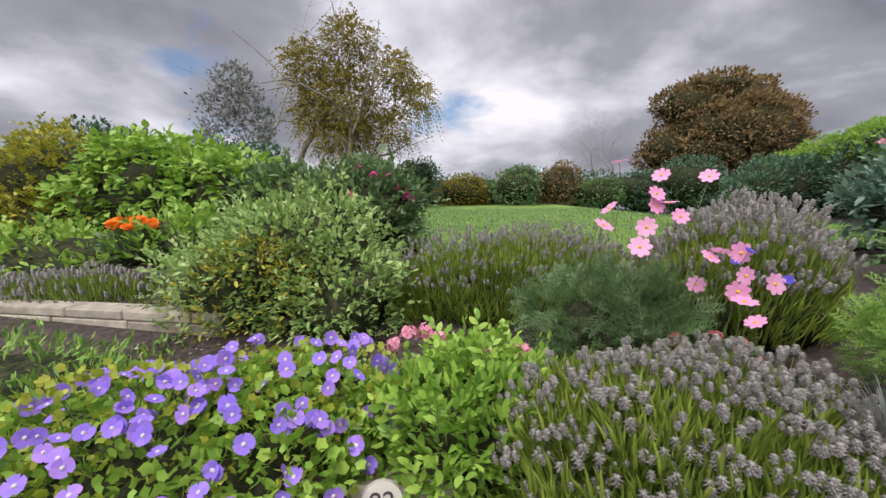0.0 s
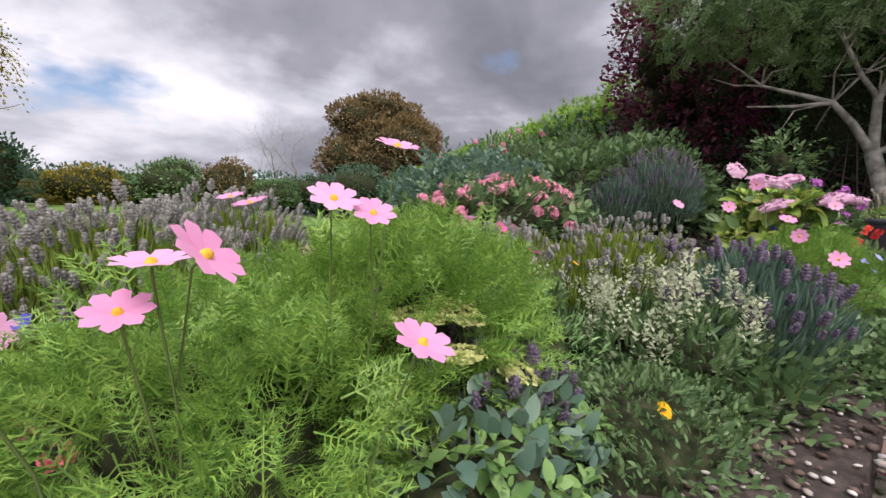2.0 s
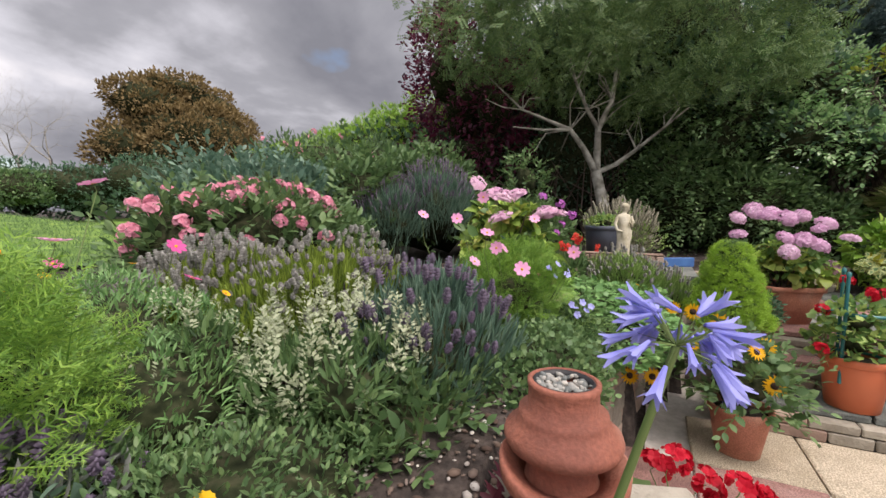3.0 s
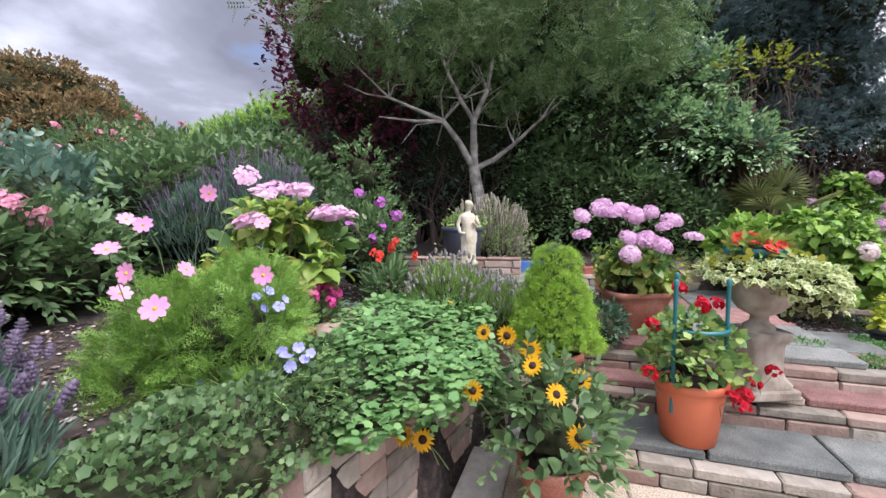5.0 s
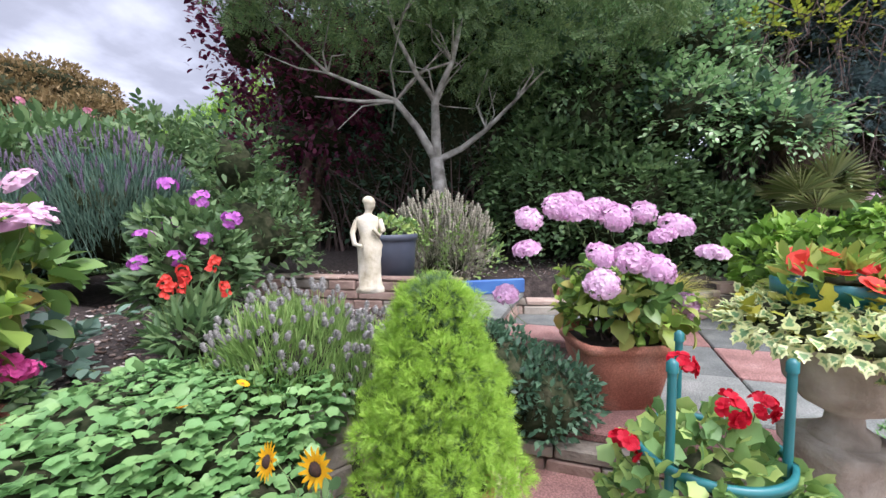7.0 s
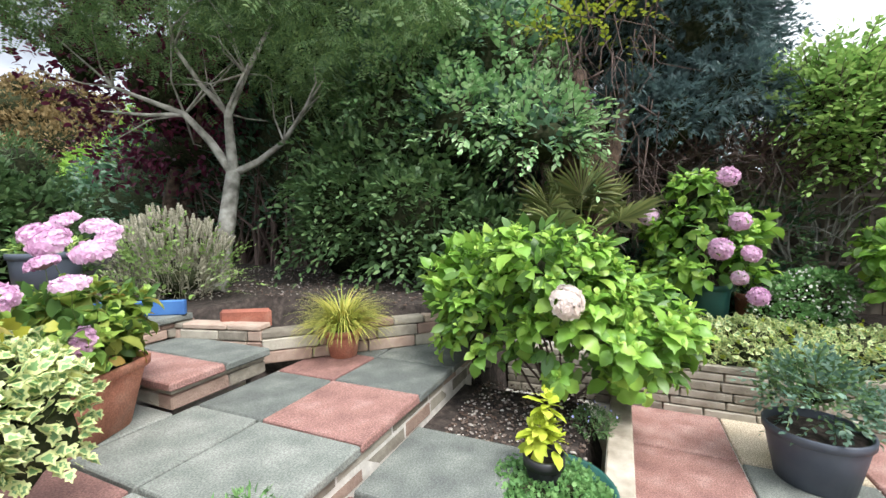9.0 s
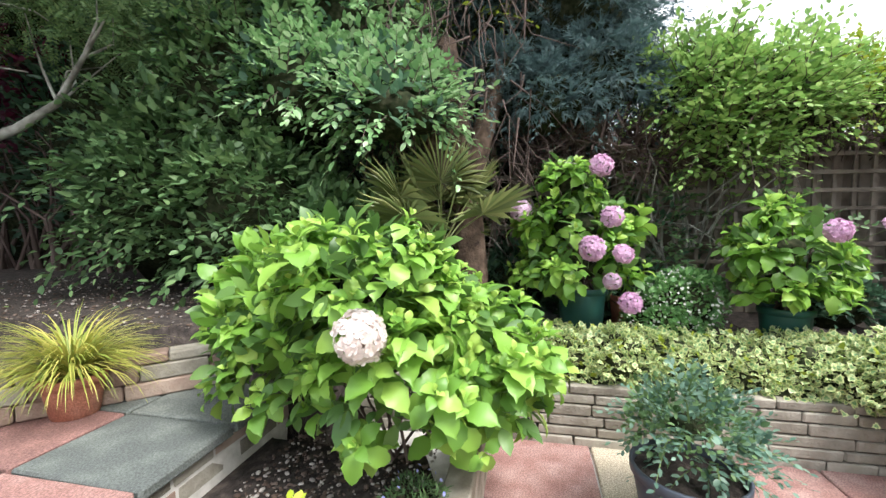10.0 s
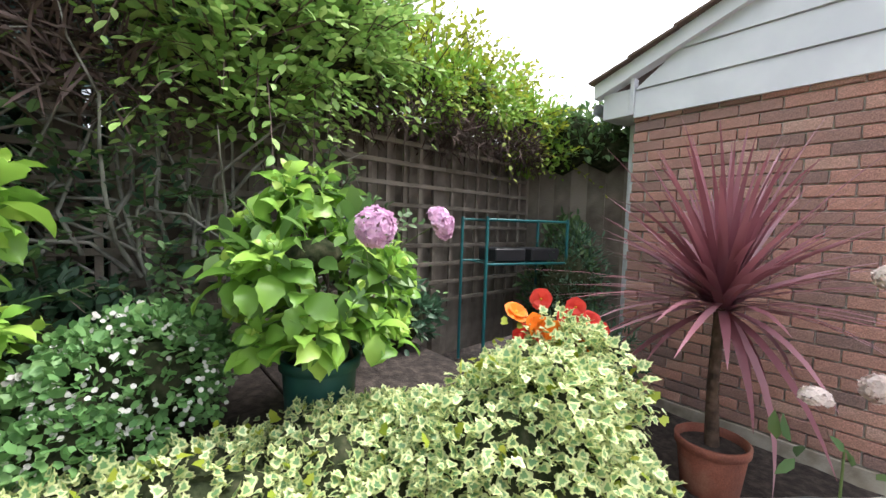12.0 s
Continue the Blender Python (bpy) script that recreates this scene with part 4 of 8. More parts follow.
def ground_sheet():
    xs = np.concatenate([[-3000, -800, -200, -80, -40], np.arange(-24, -4, 1.0), np.arange(-4, 11, 0.1), np.arange(11, 30, 1.0), [40, 80, 200, 800, 3000]])
    ys = np.concatenate([[-3000, -800, -200, -60, -25], np.arange(-15, -9, 1.0), np.arange(-9, 6, 0.1), np.arange(6, 40, 1.0), [60, 120, 300, 900, 3000]])
    V = [(x, y, height(x, y) - 0.02) for y in ys for x in xs]
    n = len(xs)
    F = [(j * n + i, j * n + i + 1, (j + 1) * n + i + 1, (j + 1) * n + i) for j in range(len(ys) - 1) for i in range(n - 1)]
    ob = mesh_obj("ground", V, F, [M["soil"]], kind="structure", label="dark bark mulch and soil under the planting")
    return ob


ground_sheet()


def in_lawn(x, y):
    a = y - np.interp(x, (-3, 0, 2.2, 4.5, 7, 9), (5.4, 4.6, 4.2, 4.4, 4.0, 3.6))
    return a > 0 and x < np.interp(y, (3, 8, 16, 24), (8.6, 9.6, 12.5, 16))


def lawn_sheet():
    xs, ys = np.arange(-8, 17, 0.25), np.arange(3.5, 23.5, 0.25)
    V, F, idx = [], [], {}
    for i, x in enumerate(xs):
        for j, y in enumerate(ys):
            if in_lawn(x, y) and in_lawn(x + 0.25, y + 0.25) and in_lawn(x + 0.25, y) and in_lawn(x, y + 0.25):
                q = []
                for a, b in ((0, 0), (1, 0), (1, 1), (0, 1)):
                    k = (i + a, j + b)
                    if k not in idx:
                        idx[k] = len(V)
                        X, Y = x + 0.25 * a, y + 0.25 * b
                        V.append((X, Y, height(X, Y) + 0.02))
                    q.append(idx[k])
                F.append(q)
    mesh_obj("lawn", V, F, [M["grass"]], kind="structure", label="mown green lawn rising gently to the hedges")
    r = rng(5)
    n = 60000
    x, y = r.random(n) * 14 - 2, 3.8 + r.random(n) ** 1.7 * 12
    ok = np.array([in_lawn(a, b) for a, b in zip(x, y)])
    x, y = x[ok], y[ok]
    p = np.stack([x, y, [height(a, b) + 0.015 for a, b in zip(x, y)]], 1)
    d = r.normal(size=p.shape) * 0.35 + (0, 0, 1)
    v, f = stamp((np.array([(-0.09, 0, 0), (0.09, 0, 0), (0, 1, 0)], float), np.array([(0, 1, 2)])), p, d, r.normal(size=p.shape), 0.04 + 0.03 * r.random(len(p)))
    mesh_obj("grass_blades", v, f, [M["mid"]], None, kind="stuff", label="short mown lawn grass blades")


lawn_sheet()


def chips():
    r = rng(11)
    P = []
    for x0, x1, y0, y1, n in ((2.2, 8.0, 0.15, 2.0, 11000), (8.05, 9.4, -2.0, 1.5, 2000), (6.6, 8.0, -3.05, -2.3, 1800), (8.2, 10, -7.5, -6.2, 900), (-1.9, 1.4, 0.6, 2.4, 900), (7.2, 8.3, -7.6, -7.1, 500)):
        x, y = x0 + (x1 - x0) * r.random(n), y0 + (y1 - y0) * r.random(n)
        P.append(np.stack([x, y, [height(a, b) - 0.012 for a, b in zip(x, y)]], 1))
    P = np.concatenate(P)
    v, f = ico(1)
    sz = 0.004 + 0.009 * r.random(len(P)) ** 3
    V, F = stamp((v * (1, 1.5, 0.5), f), P, np.c_[r.normal(size=(len(P), 2)), np.zeros(len(P))], np.array([(0, 0, 1.0)]) + 0.3 * r.normal(size=P.shape), sz)
    mesh_obj("mulch_chips", V, F, [M["chip"]], None, kind="stuff", label="bark chips and small pale stones on the soil")


chips()

SLABS = {}


def slab_mesh(w, d, t, material, seed):
    key = (round(w, 2), round(d, 2), t, material.name, seed)
    if key not in SLABS:
        bm = bmesh.new()
        bm_box(bm, 0, 0, -t, w, d, 0, 0.008)
        r = rng(seed)
        for v in bm.verts:
            v.co += Vector(r.normal(size=3) * 0.0015)
        me = bpy.data.meshes.new("slab")
        bm.to_mesh(me)
        bm.free()
        me.materials.append(material)
        SLABS[key] = me
    return SLABS[key]


def lay(parent, name, x, y, z, w, d, t, material, seed=0):
    ob = new(name, slab_mesh(w, d, t, material, seed))
    ob.location = (x, y, z)
    ob.parent = parent
    return ob


def paving():
    base = thing("patio", 0, 0, 0, "patio of red, buff and grey-green stone slabs", "", kind="structure")
    box("mortar_bed", base, M["mortar"], -3, -8, 0.0, 8.7, -0.05, 0.128)
    r = rng(21)
    s = 0.59
    cols = [M["slab_red"], M["slab_grey"], M["slab_buff"], M["slab_red"], M["slab_buff"], M["slab_buff"]]
    i = 0
    x = 2.15 - 9 * s
    while x < 8.6:
        j = 0
        y = -0.28 + 1 * s
        while y > -8.1:
            w, d = s - 0.012, s - 0.012
            cx, cy = x + w / 2, y + d / 2
            skip = (cx > 5.25 and cy > -2.4) or cy > edge_y(cx) - 0.1 or (cx > 6.55 and cy > -3.25) or x + w > 8.75 or (cy < -6.9 and cx > 7.2)
            if not skip:
                m = cols[(i * 2 + j * 3 + int(r.random() * 2)) % 6]
                lay(base, "paving_slab", x, y, 0.15 + 0.003 * r.random(), w, d, 0.035, m, int(r.random() * 3))
            y -= s
            j += 1
        x += s
        i += 1


def riser(base, x0, y0, x1, y1, z0, z1, seed, h=0.075, thick=0.11, name="walling_stone", materials=("stone", "stone_pink"), lmin=0.2, lmax=0.42):
    """Courses of walling stones from one point to the other; the face lies on the line."""
    r = rng(seed)
    L = math.hypot(x1 - x0, y1 - y0)
    a = math.atan2(y1 - y0, x1 - x0)
    z, c = z0, 0
    while z < z1 - 0.02:
        hh = min(h * (0.85 + 0.3 * r.random()), z1 - z)
        s = 0.0
        while s < L - 0.02:
            w = min(lmin + (lmax - lmin) * r.random(), L - s)
            if L - s - w < 0.07:
                w = L - s
            m = M[materials[int(r.random() * len(materials))]]
            q = max(0.06, round(w / 0.06) * 0.06)
            me = slab_mesh(q, thick, round(hh, 2), m, int(r.random() * 3))
            ob = new(name, me)
            off = 0.006 * r.random()
            ob.matrix_basis = Matrix.Translation((x0 + s * math.cos(a) + off * math.sin(a), y0 + s * math.sin(a) - off * math.cos(a), z + hh)) @ pose(0, 0, 0, 0, 0, math.degrees(a)) @ Matrix.Diagonal(((w - 0.006) / q, 1, (hh - 0.005) / round(hh, 2), 1))
            ob.parent = base
            s += w
        z += hh
        c += 1


def terraces():
    t = thing("garden_steps", 0, 0, 0, "stone steps with red, grey and buff slab treads", "", kind="structure")
    levels = [(5.17, 0.33), (5.6, 0.49), (5.86, 0.64)]
    r = rng(31)
    cols = ["slab_buff", "slab_grey", "slab_red", "slab_grey"]
    for k, (x, z) in enumerate(levels):
        riser(t, x + 0.02, -2.35, x + 0.02, -0.55, z - 0.18, z - 0.045, 40 + k, h=0.07, thick=0.12)
        y = -2.4
        j = 0
        x1 = levels[k + 1][0] + 0.01 if k < 2 else None
        while y < -0.62 and x1:
            w = min(0.58, -0.5 - y)
            lay(t, "tread_slab", x - 0.02, y, z, x1 - x + 0.03, w - 0.012, 0.045, M[cols[(k + j * 2 + 1) % 4]], j)
            y += 0.58
            j += 1
    box("step_core", t, M["mortar"], 5.3, -2.38, 0.0, 5.65, -0.5, 0.27)
    box("step_core", t, M["mortar"], 5.66, -2.38, 0.0, 5.89, -0.5, 0.43)
    # upper terrace
    u = thing("upper_terrace", 0, 0, 0, "raised terrace of red and grey stone slabs above a walling edge", "", kind="structure")
    box("terrace_core", u, M["mortar"], 5.9, -2.19, 0.0, 8.05, -1.12, 0.593)
    xs = [5.84, 6.10, 6.64, 7.17, 7.62, 8.12]
    rows = [-2.22, -1.64, -1.2]
    for i in range(len(xs) - 1):
        for j in range(2):
            m = "slab_red" if (i, j) == (2, 0) else ("slab_red" if (i, j) in ((3, 1), (0, 1)) else "slab_grey")
            lay(u, "terrace_slab", xs[i], rows[j], 0.64 + 0.002 * ((i + j) % 3), xs[i + 1] - xs[i] - 0.012, rows[j + 1] - rows[j] - 0.012, 0.045, M[m], i + j)
    riser(u, 5.86, -2.19, 8.06, -2.19, 0.45, 0.592, 51)
    riser(u, 6.52, -1.19, 7.1, -1.19, 0.645, 0.752, 52)
    riser(u, 6.53, -0.4, 6.53, -1.19, 0.645, 0.752, 56)
    box("step_core", u, M["mortar"], 6.6, -1.07, 0.0, 7.05, -0.40, 0.75)
    box("terrace_core", u, M["mortar"], 5.9, -1.12, 0.0, 6.52, -0.36, 0.593)
    for i, m in enumerate(("slab_red", "slab_grey")):
        lay(u, "terrace_slab", 5.84 + 0.35 * i, -1.19, 0.64, 0.34, 0.82, 0.045, M[m], i)
    for i, m in enumerate(("slab_red", "slab_grey")):
        lay(u, "terrace_slab", 6.5 + 0.31 * i, -1.22, 0.80, 0.30, 0.8, 0.045, M[m], i)
    box("step_core", u, M["mortar"], 6.4, -0.33, 0.0, 7.2, 0.2, 0.90)
    riser(u, 6.3, -0.42, 7.2, -0.42, 0.80, 0.902, 53)
    for i, m in enumerate(("slab_grey", "slab_grey")):
        lay(u, "terrace_slab", 6.32 + 0.44 * i, -0.44, 0.95, 0.41, 0.62, 0.045, M[m], i)
    # lower slabs and kerb by the small bed
    lay(u, "terrace_slab", 6.56, -2.78, 0.49, 0.57, 0.56, 0.045, M["slab_grey"], 1)
    lay(u, "terrace_slab", 5.97, -2.78, 0.49, 0.57, 0.56, 0.045, M["slab_red"], 2)
    box("terrace_core", u, M["mortar"], 5.97, -2.76, 0.0, 7.08, -2.24, 0.445)
    riser(u, 5.97, -2.77, 7.1, -2.77, 0.15, 0.445, 54)
    k = thing("kerb", 0, 0, 0, "pale concrete kerb edging the mulch bed", "", kind="structure")
    for i in range(3):
        box("kerb_stone", k, M["castone"], 6.8 + 0.66 * i, -3.25, 0.0, 7.455 + 0.66 * i, -3.13, 0.46, 0.008)


def bed_walls():
    w = thing("wall_beds", 0, 0, 0, "low dry-stone retaining walls of pale stone round the beds", "", kind="structure")
    pts = [(2.0, 0.14), (3.6, 0.24), (4.4, 0.12), (5.2, -0.03), (5.9, -0.43)]
    for i, (a, b) in enumerate(zip(pts, pts[1:])):
        riser(w, *a, *b, 0.13, 0.86, 60 + i, h=0.095, thick=0.16, lmin=0.18, lmax=0.4)
    riser(w, -3.0, 0.58, 1.2, 0.52, 0.13, 0.46, 66, h=0.09, thick=0.16)
    riser(w, 1.2, 0.52, 2.0, 0.14, 0.13, 0.7, 67, h=0.09, thick=0.16)
    riser(w, -3.2, 2.75, -1.3, 2.35, 0.45, 0.92, 68, h=0.075, thick=0.2, lmin=0.35, lmax=0.8, materials=("stone",))
    riser(w, 7.2, -1.05, 8.1, -1.95, 0.64, 0.86, 69, h=0.08, thick=0.12)
    riser(w, 6.9, 0.2, 7.2, -1.05, 0.7, 0.9, 72, h=0.08, thick=0.12)
    riser(w, 7.3, -2.0, 8.06, -2.2, 0.64, 0.66, 73, h=0.08, thick=0.12)
    riser(w, 8.05, -1.9, 8.2, -2.3, 0.45, 0.92, 74, h=0.09, thick=0.14)
    i = thing("wall_ivy_bed", 0, 0, 0, "low buff walling-block wall of the ivy bed", "", kind="structure")
    riser(i, 8.74, -6.4, 8.74, -2.3, 0.13, 0.52, 70, h=0.072, thick=0.12, materials=("stone",))
    box("wall_core", i, M["mortar"], 8.8, -6.38, 0.0, 9.0, -2.3, 0.51)
    for k in range(5):
        box("paving_strip" if k > 2 else "soil_strip", i, M["slab_grey" if k > 2 else "soil"], 9.0, -5.7 + 0.62 * k, 0.3, 10.4, -5.09 + 0.62 * k, 0.65, 0.006)


def house():
    hs = thing("house", 0, 0, 0, "brown brick bungalow gable with white boarding under the verge", "house")
    Y = -7.6
    top = 2.3
    box("wall", hs, M["mortar"], 1.5, Y - 0.24, 0.1, 9.30, Y - 0.012, top, 0)
    r = rng(77)
    me = {}
    for k in range(2):
        bm = bmesh.new()
        bm_box(bm, 0, 0, 0, 0.215 if k == 0 else 0.1025, 0.03, 0.065, 0.004)
        m = bpy.data.meshes.new("brick")
        bm.to_mesh(m)
        bm.free()
        m.materials.append(M["brick"])
        me[k] = m
    n = int((top - 0.26) / 0.075)
    V, F = ico(1)
    far = []
    for c in range(n + 1):
        z = 0.25 + c * 0.075
        x = 9.31 - (0.3375 if c % 2 else 0.225)
        while x > 3.2:
            if x > 6.9:
                ob = new("brick", me[0])
                ob.location = (x, Y - 0.022 + 0.003 * r.random(), z)
                ob.parent = hs
            else:
                far.append((x, z))
            x -= 0.225
        if c % 2:
            ob = new("brick", me[1])
            ob.location = (9.2075, Y - 0.021, z)
            ob.parent = hs
    bm = bmesh.new()
    for x, z in far:
        bm_box(bm, x, Y - 0.022, z, x + 0.215, Y + 0.008, z + 0.065)
    tagged(part("brickwork", bm, M["brick"], hs), kind="stuff")
    box("plinth", hs, M["castone"], 1.5, Y - 0.02, 0.1, 9.33, Y + 0.02, 0.24, 0.004)
    # boards of the gable
    pitch, tip, tip_z = 0.362, 9.62, 2.50
    for k in range(9):
        z0 = top + 0.21 * k
        bm = bmesh.new()
        xl, xh = min(9.30, tip - (z0 - tip_z) / pitch), min(9.30, tip - (z0 + 0.207 - tip_z) / pitch)
        y0, y1 = Y - 0.02, Y + 0.035
        v = [bm.verts.new(q) for q in ((1.5, y0, z0 + 0.004), (xl, y0, z0 + 0.004), (xh, y0, z0 + 0.207), (1.5, y0, z0 + 0.207), (1.5, y1, z0 + 0.004), (xl, y1, z0 + 0.004), (xh, y1 - 0.012, z0 + 0.207), (1.5, y1 - 0.012, z0 + 0.207))]
        for q in ((0, 1, 2, 3), (7, 6, 5, 4), (0, 4, 5, 1), (1, 5, 6, 2), (2, 6, 7, 3), (3, 7, 4, 0)):
            bm.faces.new([v[i] for i in q])
        part("cladding_board", bm, M["paint"], hs)
    box("corner_board", hs, M["paint"], 9.303, Y - 0.02, 2.33, 9.335, Y + 0.045, 2.60, 0.003)
    box("eaves_box", hs, M["paint"], 9.34, Y - 5.5, 2.33, 9.56, Y + 0.03, 2.53, 0.004)
    # verge and roof
    bm = bmesh.new()
    x0, z0, x1 = tip, tip_z, 5.0
    z1 = z0 + (x0 - x1) * pitch
    ya, yb = Y - 0.02, Y + 0.075
    v = [bm.verts.new(p) for p in ((x0, ya, z0), (x1, ya, z1), (x1, ya, z1 + 0.11), (x0, ya, z0 + 0.11), (x0, yb, z0), (x1, yb, z1), (x1, yb, z1 + 0.11), (x0, yb, z0 + 0.11))]
    for q in ((0, 1, 2, 3), (7, 6, 5, 4), (0, 4, 5, 1), (1, 5, 6, 2), (2, 6, 7, 3), (3, 7, 4, 0)):
        bm.faces.new([v[i] for i in q])
    part("bargeboard", bm, M["paint"], hs)
    for k in range(16):
        bm = bmesh.new()
        bm_box(bm, -0.36, 0, 0, 0, 6, 0.022, 0.004)
        ob = part("roof_tile", bm, M["roof"], hs)
        ob.matrix_basis = Matrix.Translation((tip + 0.03 - k * 0.32, Y - 5.88, tip_z + 0.112 + k * 0.32 * pitch)) @ pose(0, 0, 0, 0, math.degrees(math.atan(pitch)) - 2.5, 0)
    lathe("gutter", hs, M["paint"], [(0.05, 0), (0.055, 3.0), (0.05, 3.01)], 12).matrix_basis = pose(9.64, -7.62, 2.44, 90, 0, 0)
    dp = lathe("downpipe", hs, M["paint"], [(0.034, 0), (0.034, 2.15)], 12)
    dp.matrix_basis = pose(9.40, -7.78, 0.15)


def fence():
    f = thing("fence_trellis", 0, 0, 0, "weathered timber fence with square trellis, overgrown by climbers", "fence", kind="")
    # added board backing, blocks the bright background between the hedges
    back = thing("fence", 0, 0, 0, "dark weathered close-boarded backing added to close bright gaps behind the hedges", "fence")
    for i in range(44):
        box("fence_board", back, M["fencewood"], 12.9, -3.7 + i * 0.25, 0.2, 12.93, -3.455 + i * 0.25, 2.2)
    pts = [(9.95, -2.4), (10.14, -4.5), (10.42, -6.6), (10.55, -7.75), (9.45, -8.05)]
    for a, b in zip(pts, pts[1:]):
        L = math.hypot(b[0] - a[0], b[1] - a[1])
        ang = math.degrees(math.atan2(b[1] - a[1], b[0] - a[0]))
        base = pose(a[0], a[1], 0, 0, 0, ang)
        n = int(L / 0.15)
        bm = bmesh.new()
        bm_box(bm, 0, 0, 0, 0.165, 0.018, 1.93, 0.002)
        ob = part("fence_board", bm, M["fencewood"], f)
        ob.matrix_basis = base @ Matrix.Translation((0, 0.05, 0.3))
        for i in range(1, n):
            if a[1] > -3 and i % 3:
                continue
            o2 = new("fence_board", ob.data)
            o2.matrix_basis = base @ Matrix.Translation((i * L / n, 0.05 + 0.01 * (i % 2), 0.3))
            o2.parent = f
        bm = bmesh.new()
        bm_box(bm, -0.05, -0.02, 0, 0.05, 0.08, 2.1, 0.004)
        part("fence_post", bm, M["fencewood"], f).matrix_basis = base @ Matrix.Translation((0, 0.02, 0.2))
        if a[1] < -7:
            continue
        for i in range(int(L / 0.16)):
            bm = bmesh.new()
            bm_box(bm, 0, 0, 0, 0.034, 0.02, 1.5, 0.002)
            part("trellis_lath", bm, M["fencewood"], f).matrix_basis = base @ Matrix.Translation((0.08 + i * 0.16, -0.045, 0.75))
        for i in range(10):
            bm = bmesh.new()
            bm_box(bm, 0, 0, 0, L, 0.018, 0.034, 0.002)
            part("trellis_lath", bm, M["fencewood"], f).matrix_basis = base @ Matrix.Translation((0, -0.062, 0.8 + i * 0.155))


def left_fence():
    f = thing("fence", 0, 0, 0, "pale green-grey close-boarded garden fence", "fence")
    for i in range(16):
        box("fence_board", f, M["fencepale"], -12.0 + i * 0.3, 6.9 + 0.02 * (i % 2), 0.7, -11.72 + i * 0.3, 6.95 + 0.02 * (i % 2), 2.55)
    for i in range(3):
        box("fence_post", f, M["fencepale"], -11.8 + i * 2.1, 6.8, 0.6, -11.7 + i * 2.1, 6.9, 2.65)


# ---- plants ----
def rel(o, pts):
    return [(a - o[0], b - o[1], c - o[2]) for a, b, c in pts]


def clump(name, label, cat, x, y, z, blobs, n, size, tmpl, m, seed, **k):
    p = thing(name, x, y, z, label, cat)
    leafy = (tmpl is LEAF or tmpl is BROAD) and size >= 0.05 and n > 200
    foliage(p, "foliage", blobs, int(n * 0.55) if leafy else n, size, tmpl, M[m], seed, **k)
    if leafy:
        sprays(p, "shoot_growth", blobs, n // 14, size * 3.0, size * 0.95, OVAL, M[m], seed + 1000, leaves=8, droop=0.25, up=0.6, twig=M["stem"])
    return p


def tree(name, label, x, y, z, top, r0, blobs, n, size, tmpl, leaf, barkm, seed, levels=3, kids=3, spread=0.7, core=0, trunks=1, shell=0.8, **k):
    p = thing(name, x, y, z, label, "tree")
    pieces, ends = [], []
    r = rng(seed + 9)
    for i in range(trunks):
        off = np.array((0.25 * i * math.cos(i * 2.4), 0.25 * i * math.sin(i * 2.4), 0))
        V, F, e = limbs(off, np.array(top) * (0.8 + 0.3 * r.random()) + off * 2.2, r0, seed + i, levels, kids, spread)
        pieces.append((V, F))
        ends.append(e)
    V, F = join(pieces)
    mesh_obj("trunk", V, F, [M[barkm]], p, smooth=True, kind="stuff" if trunks > 1 else "")
    foliage(p, "crown", blobs, n, size, tmpl, M[leaf], seed, core=core, shell=shell, low=-0.95, **k)
    return p


def lavender(x, y, z, blobs, n, label, seed, purple=False, length=0.3, leaf="lavleaf", size=0.06, headlen=0.042, headw=0.011, name="lavender", thick=6):
    p = thing(name, x, y, z, label, "plant")
    low = [(b[0], b[1], b[2] - b[5] * 0.22, b[3] * 0.88, b[4] * 0.88, b[5] * 0.8) for b in blobs]
    foliage(p, "foliage", low, n * thick, size * 1.45, THIN, M[leaf], seed, up=2.0, flop=0.35, core=0.8, lumps=3)
    spikes(p, "spikes", blobs, n, length, M[leaf], M["lavpurple" if purple else "lavhead"], seed + 1, headlen=headlen, headw=headw)
    return p


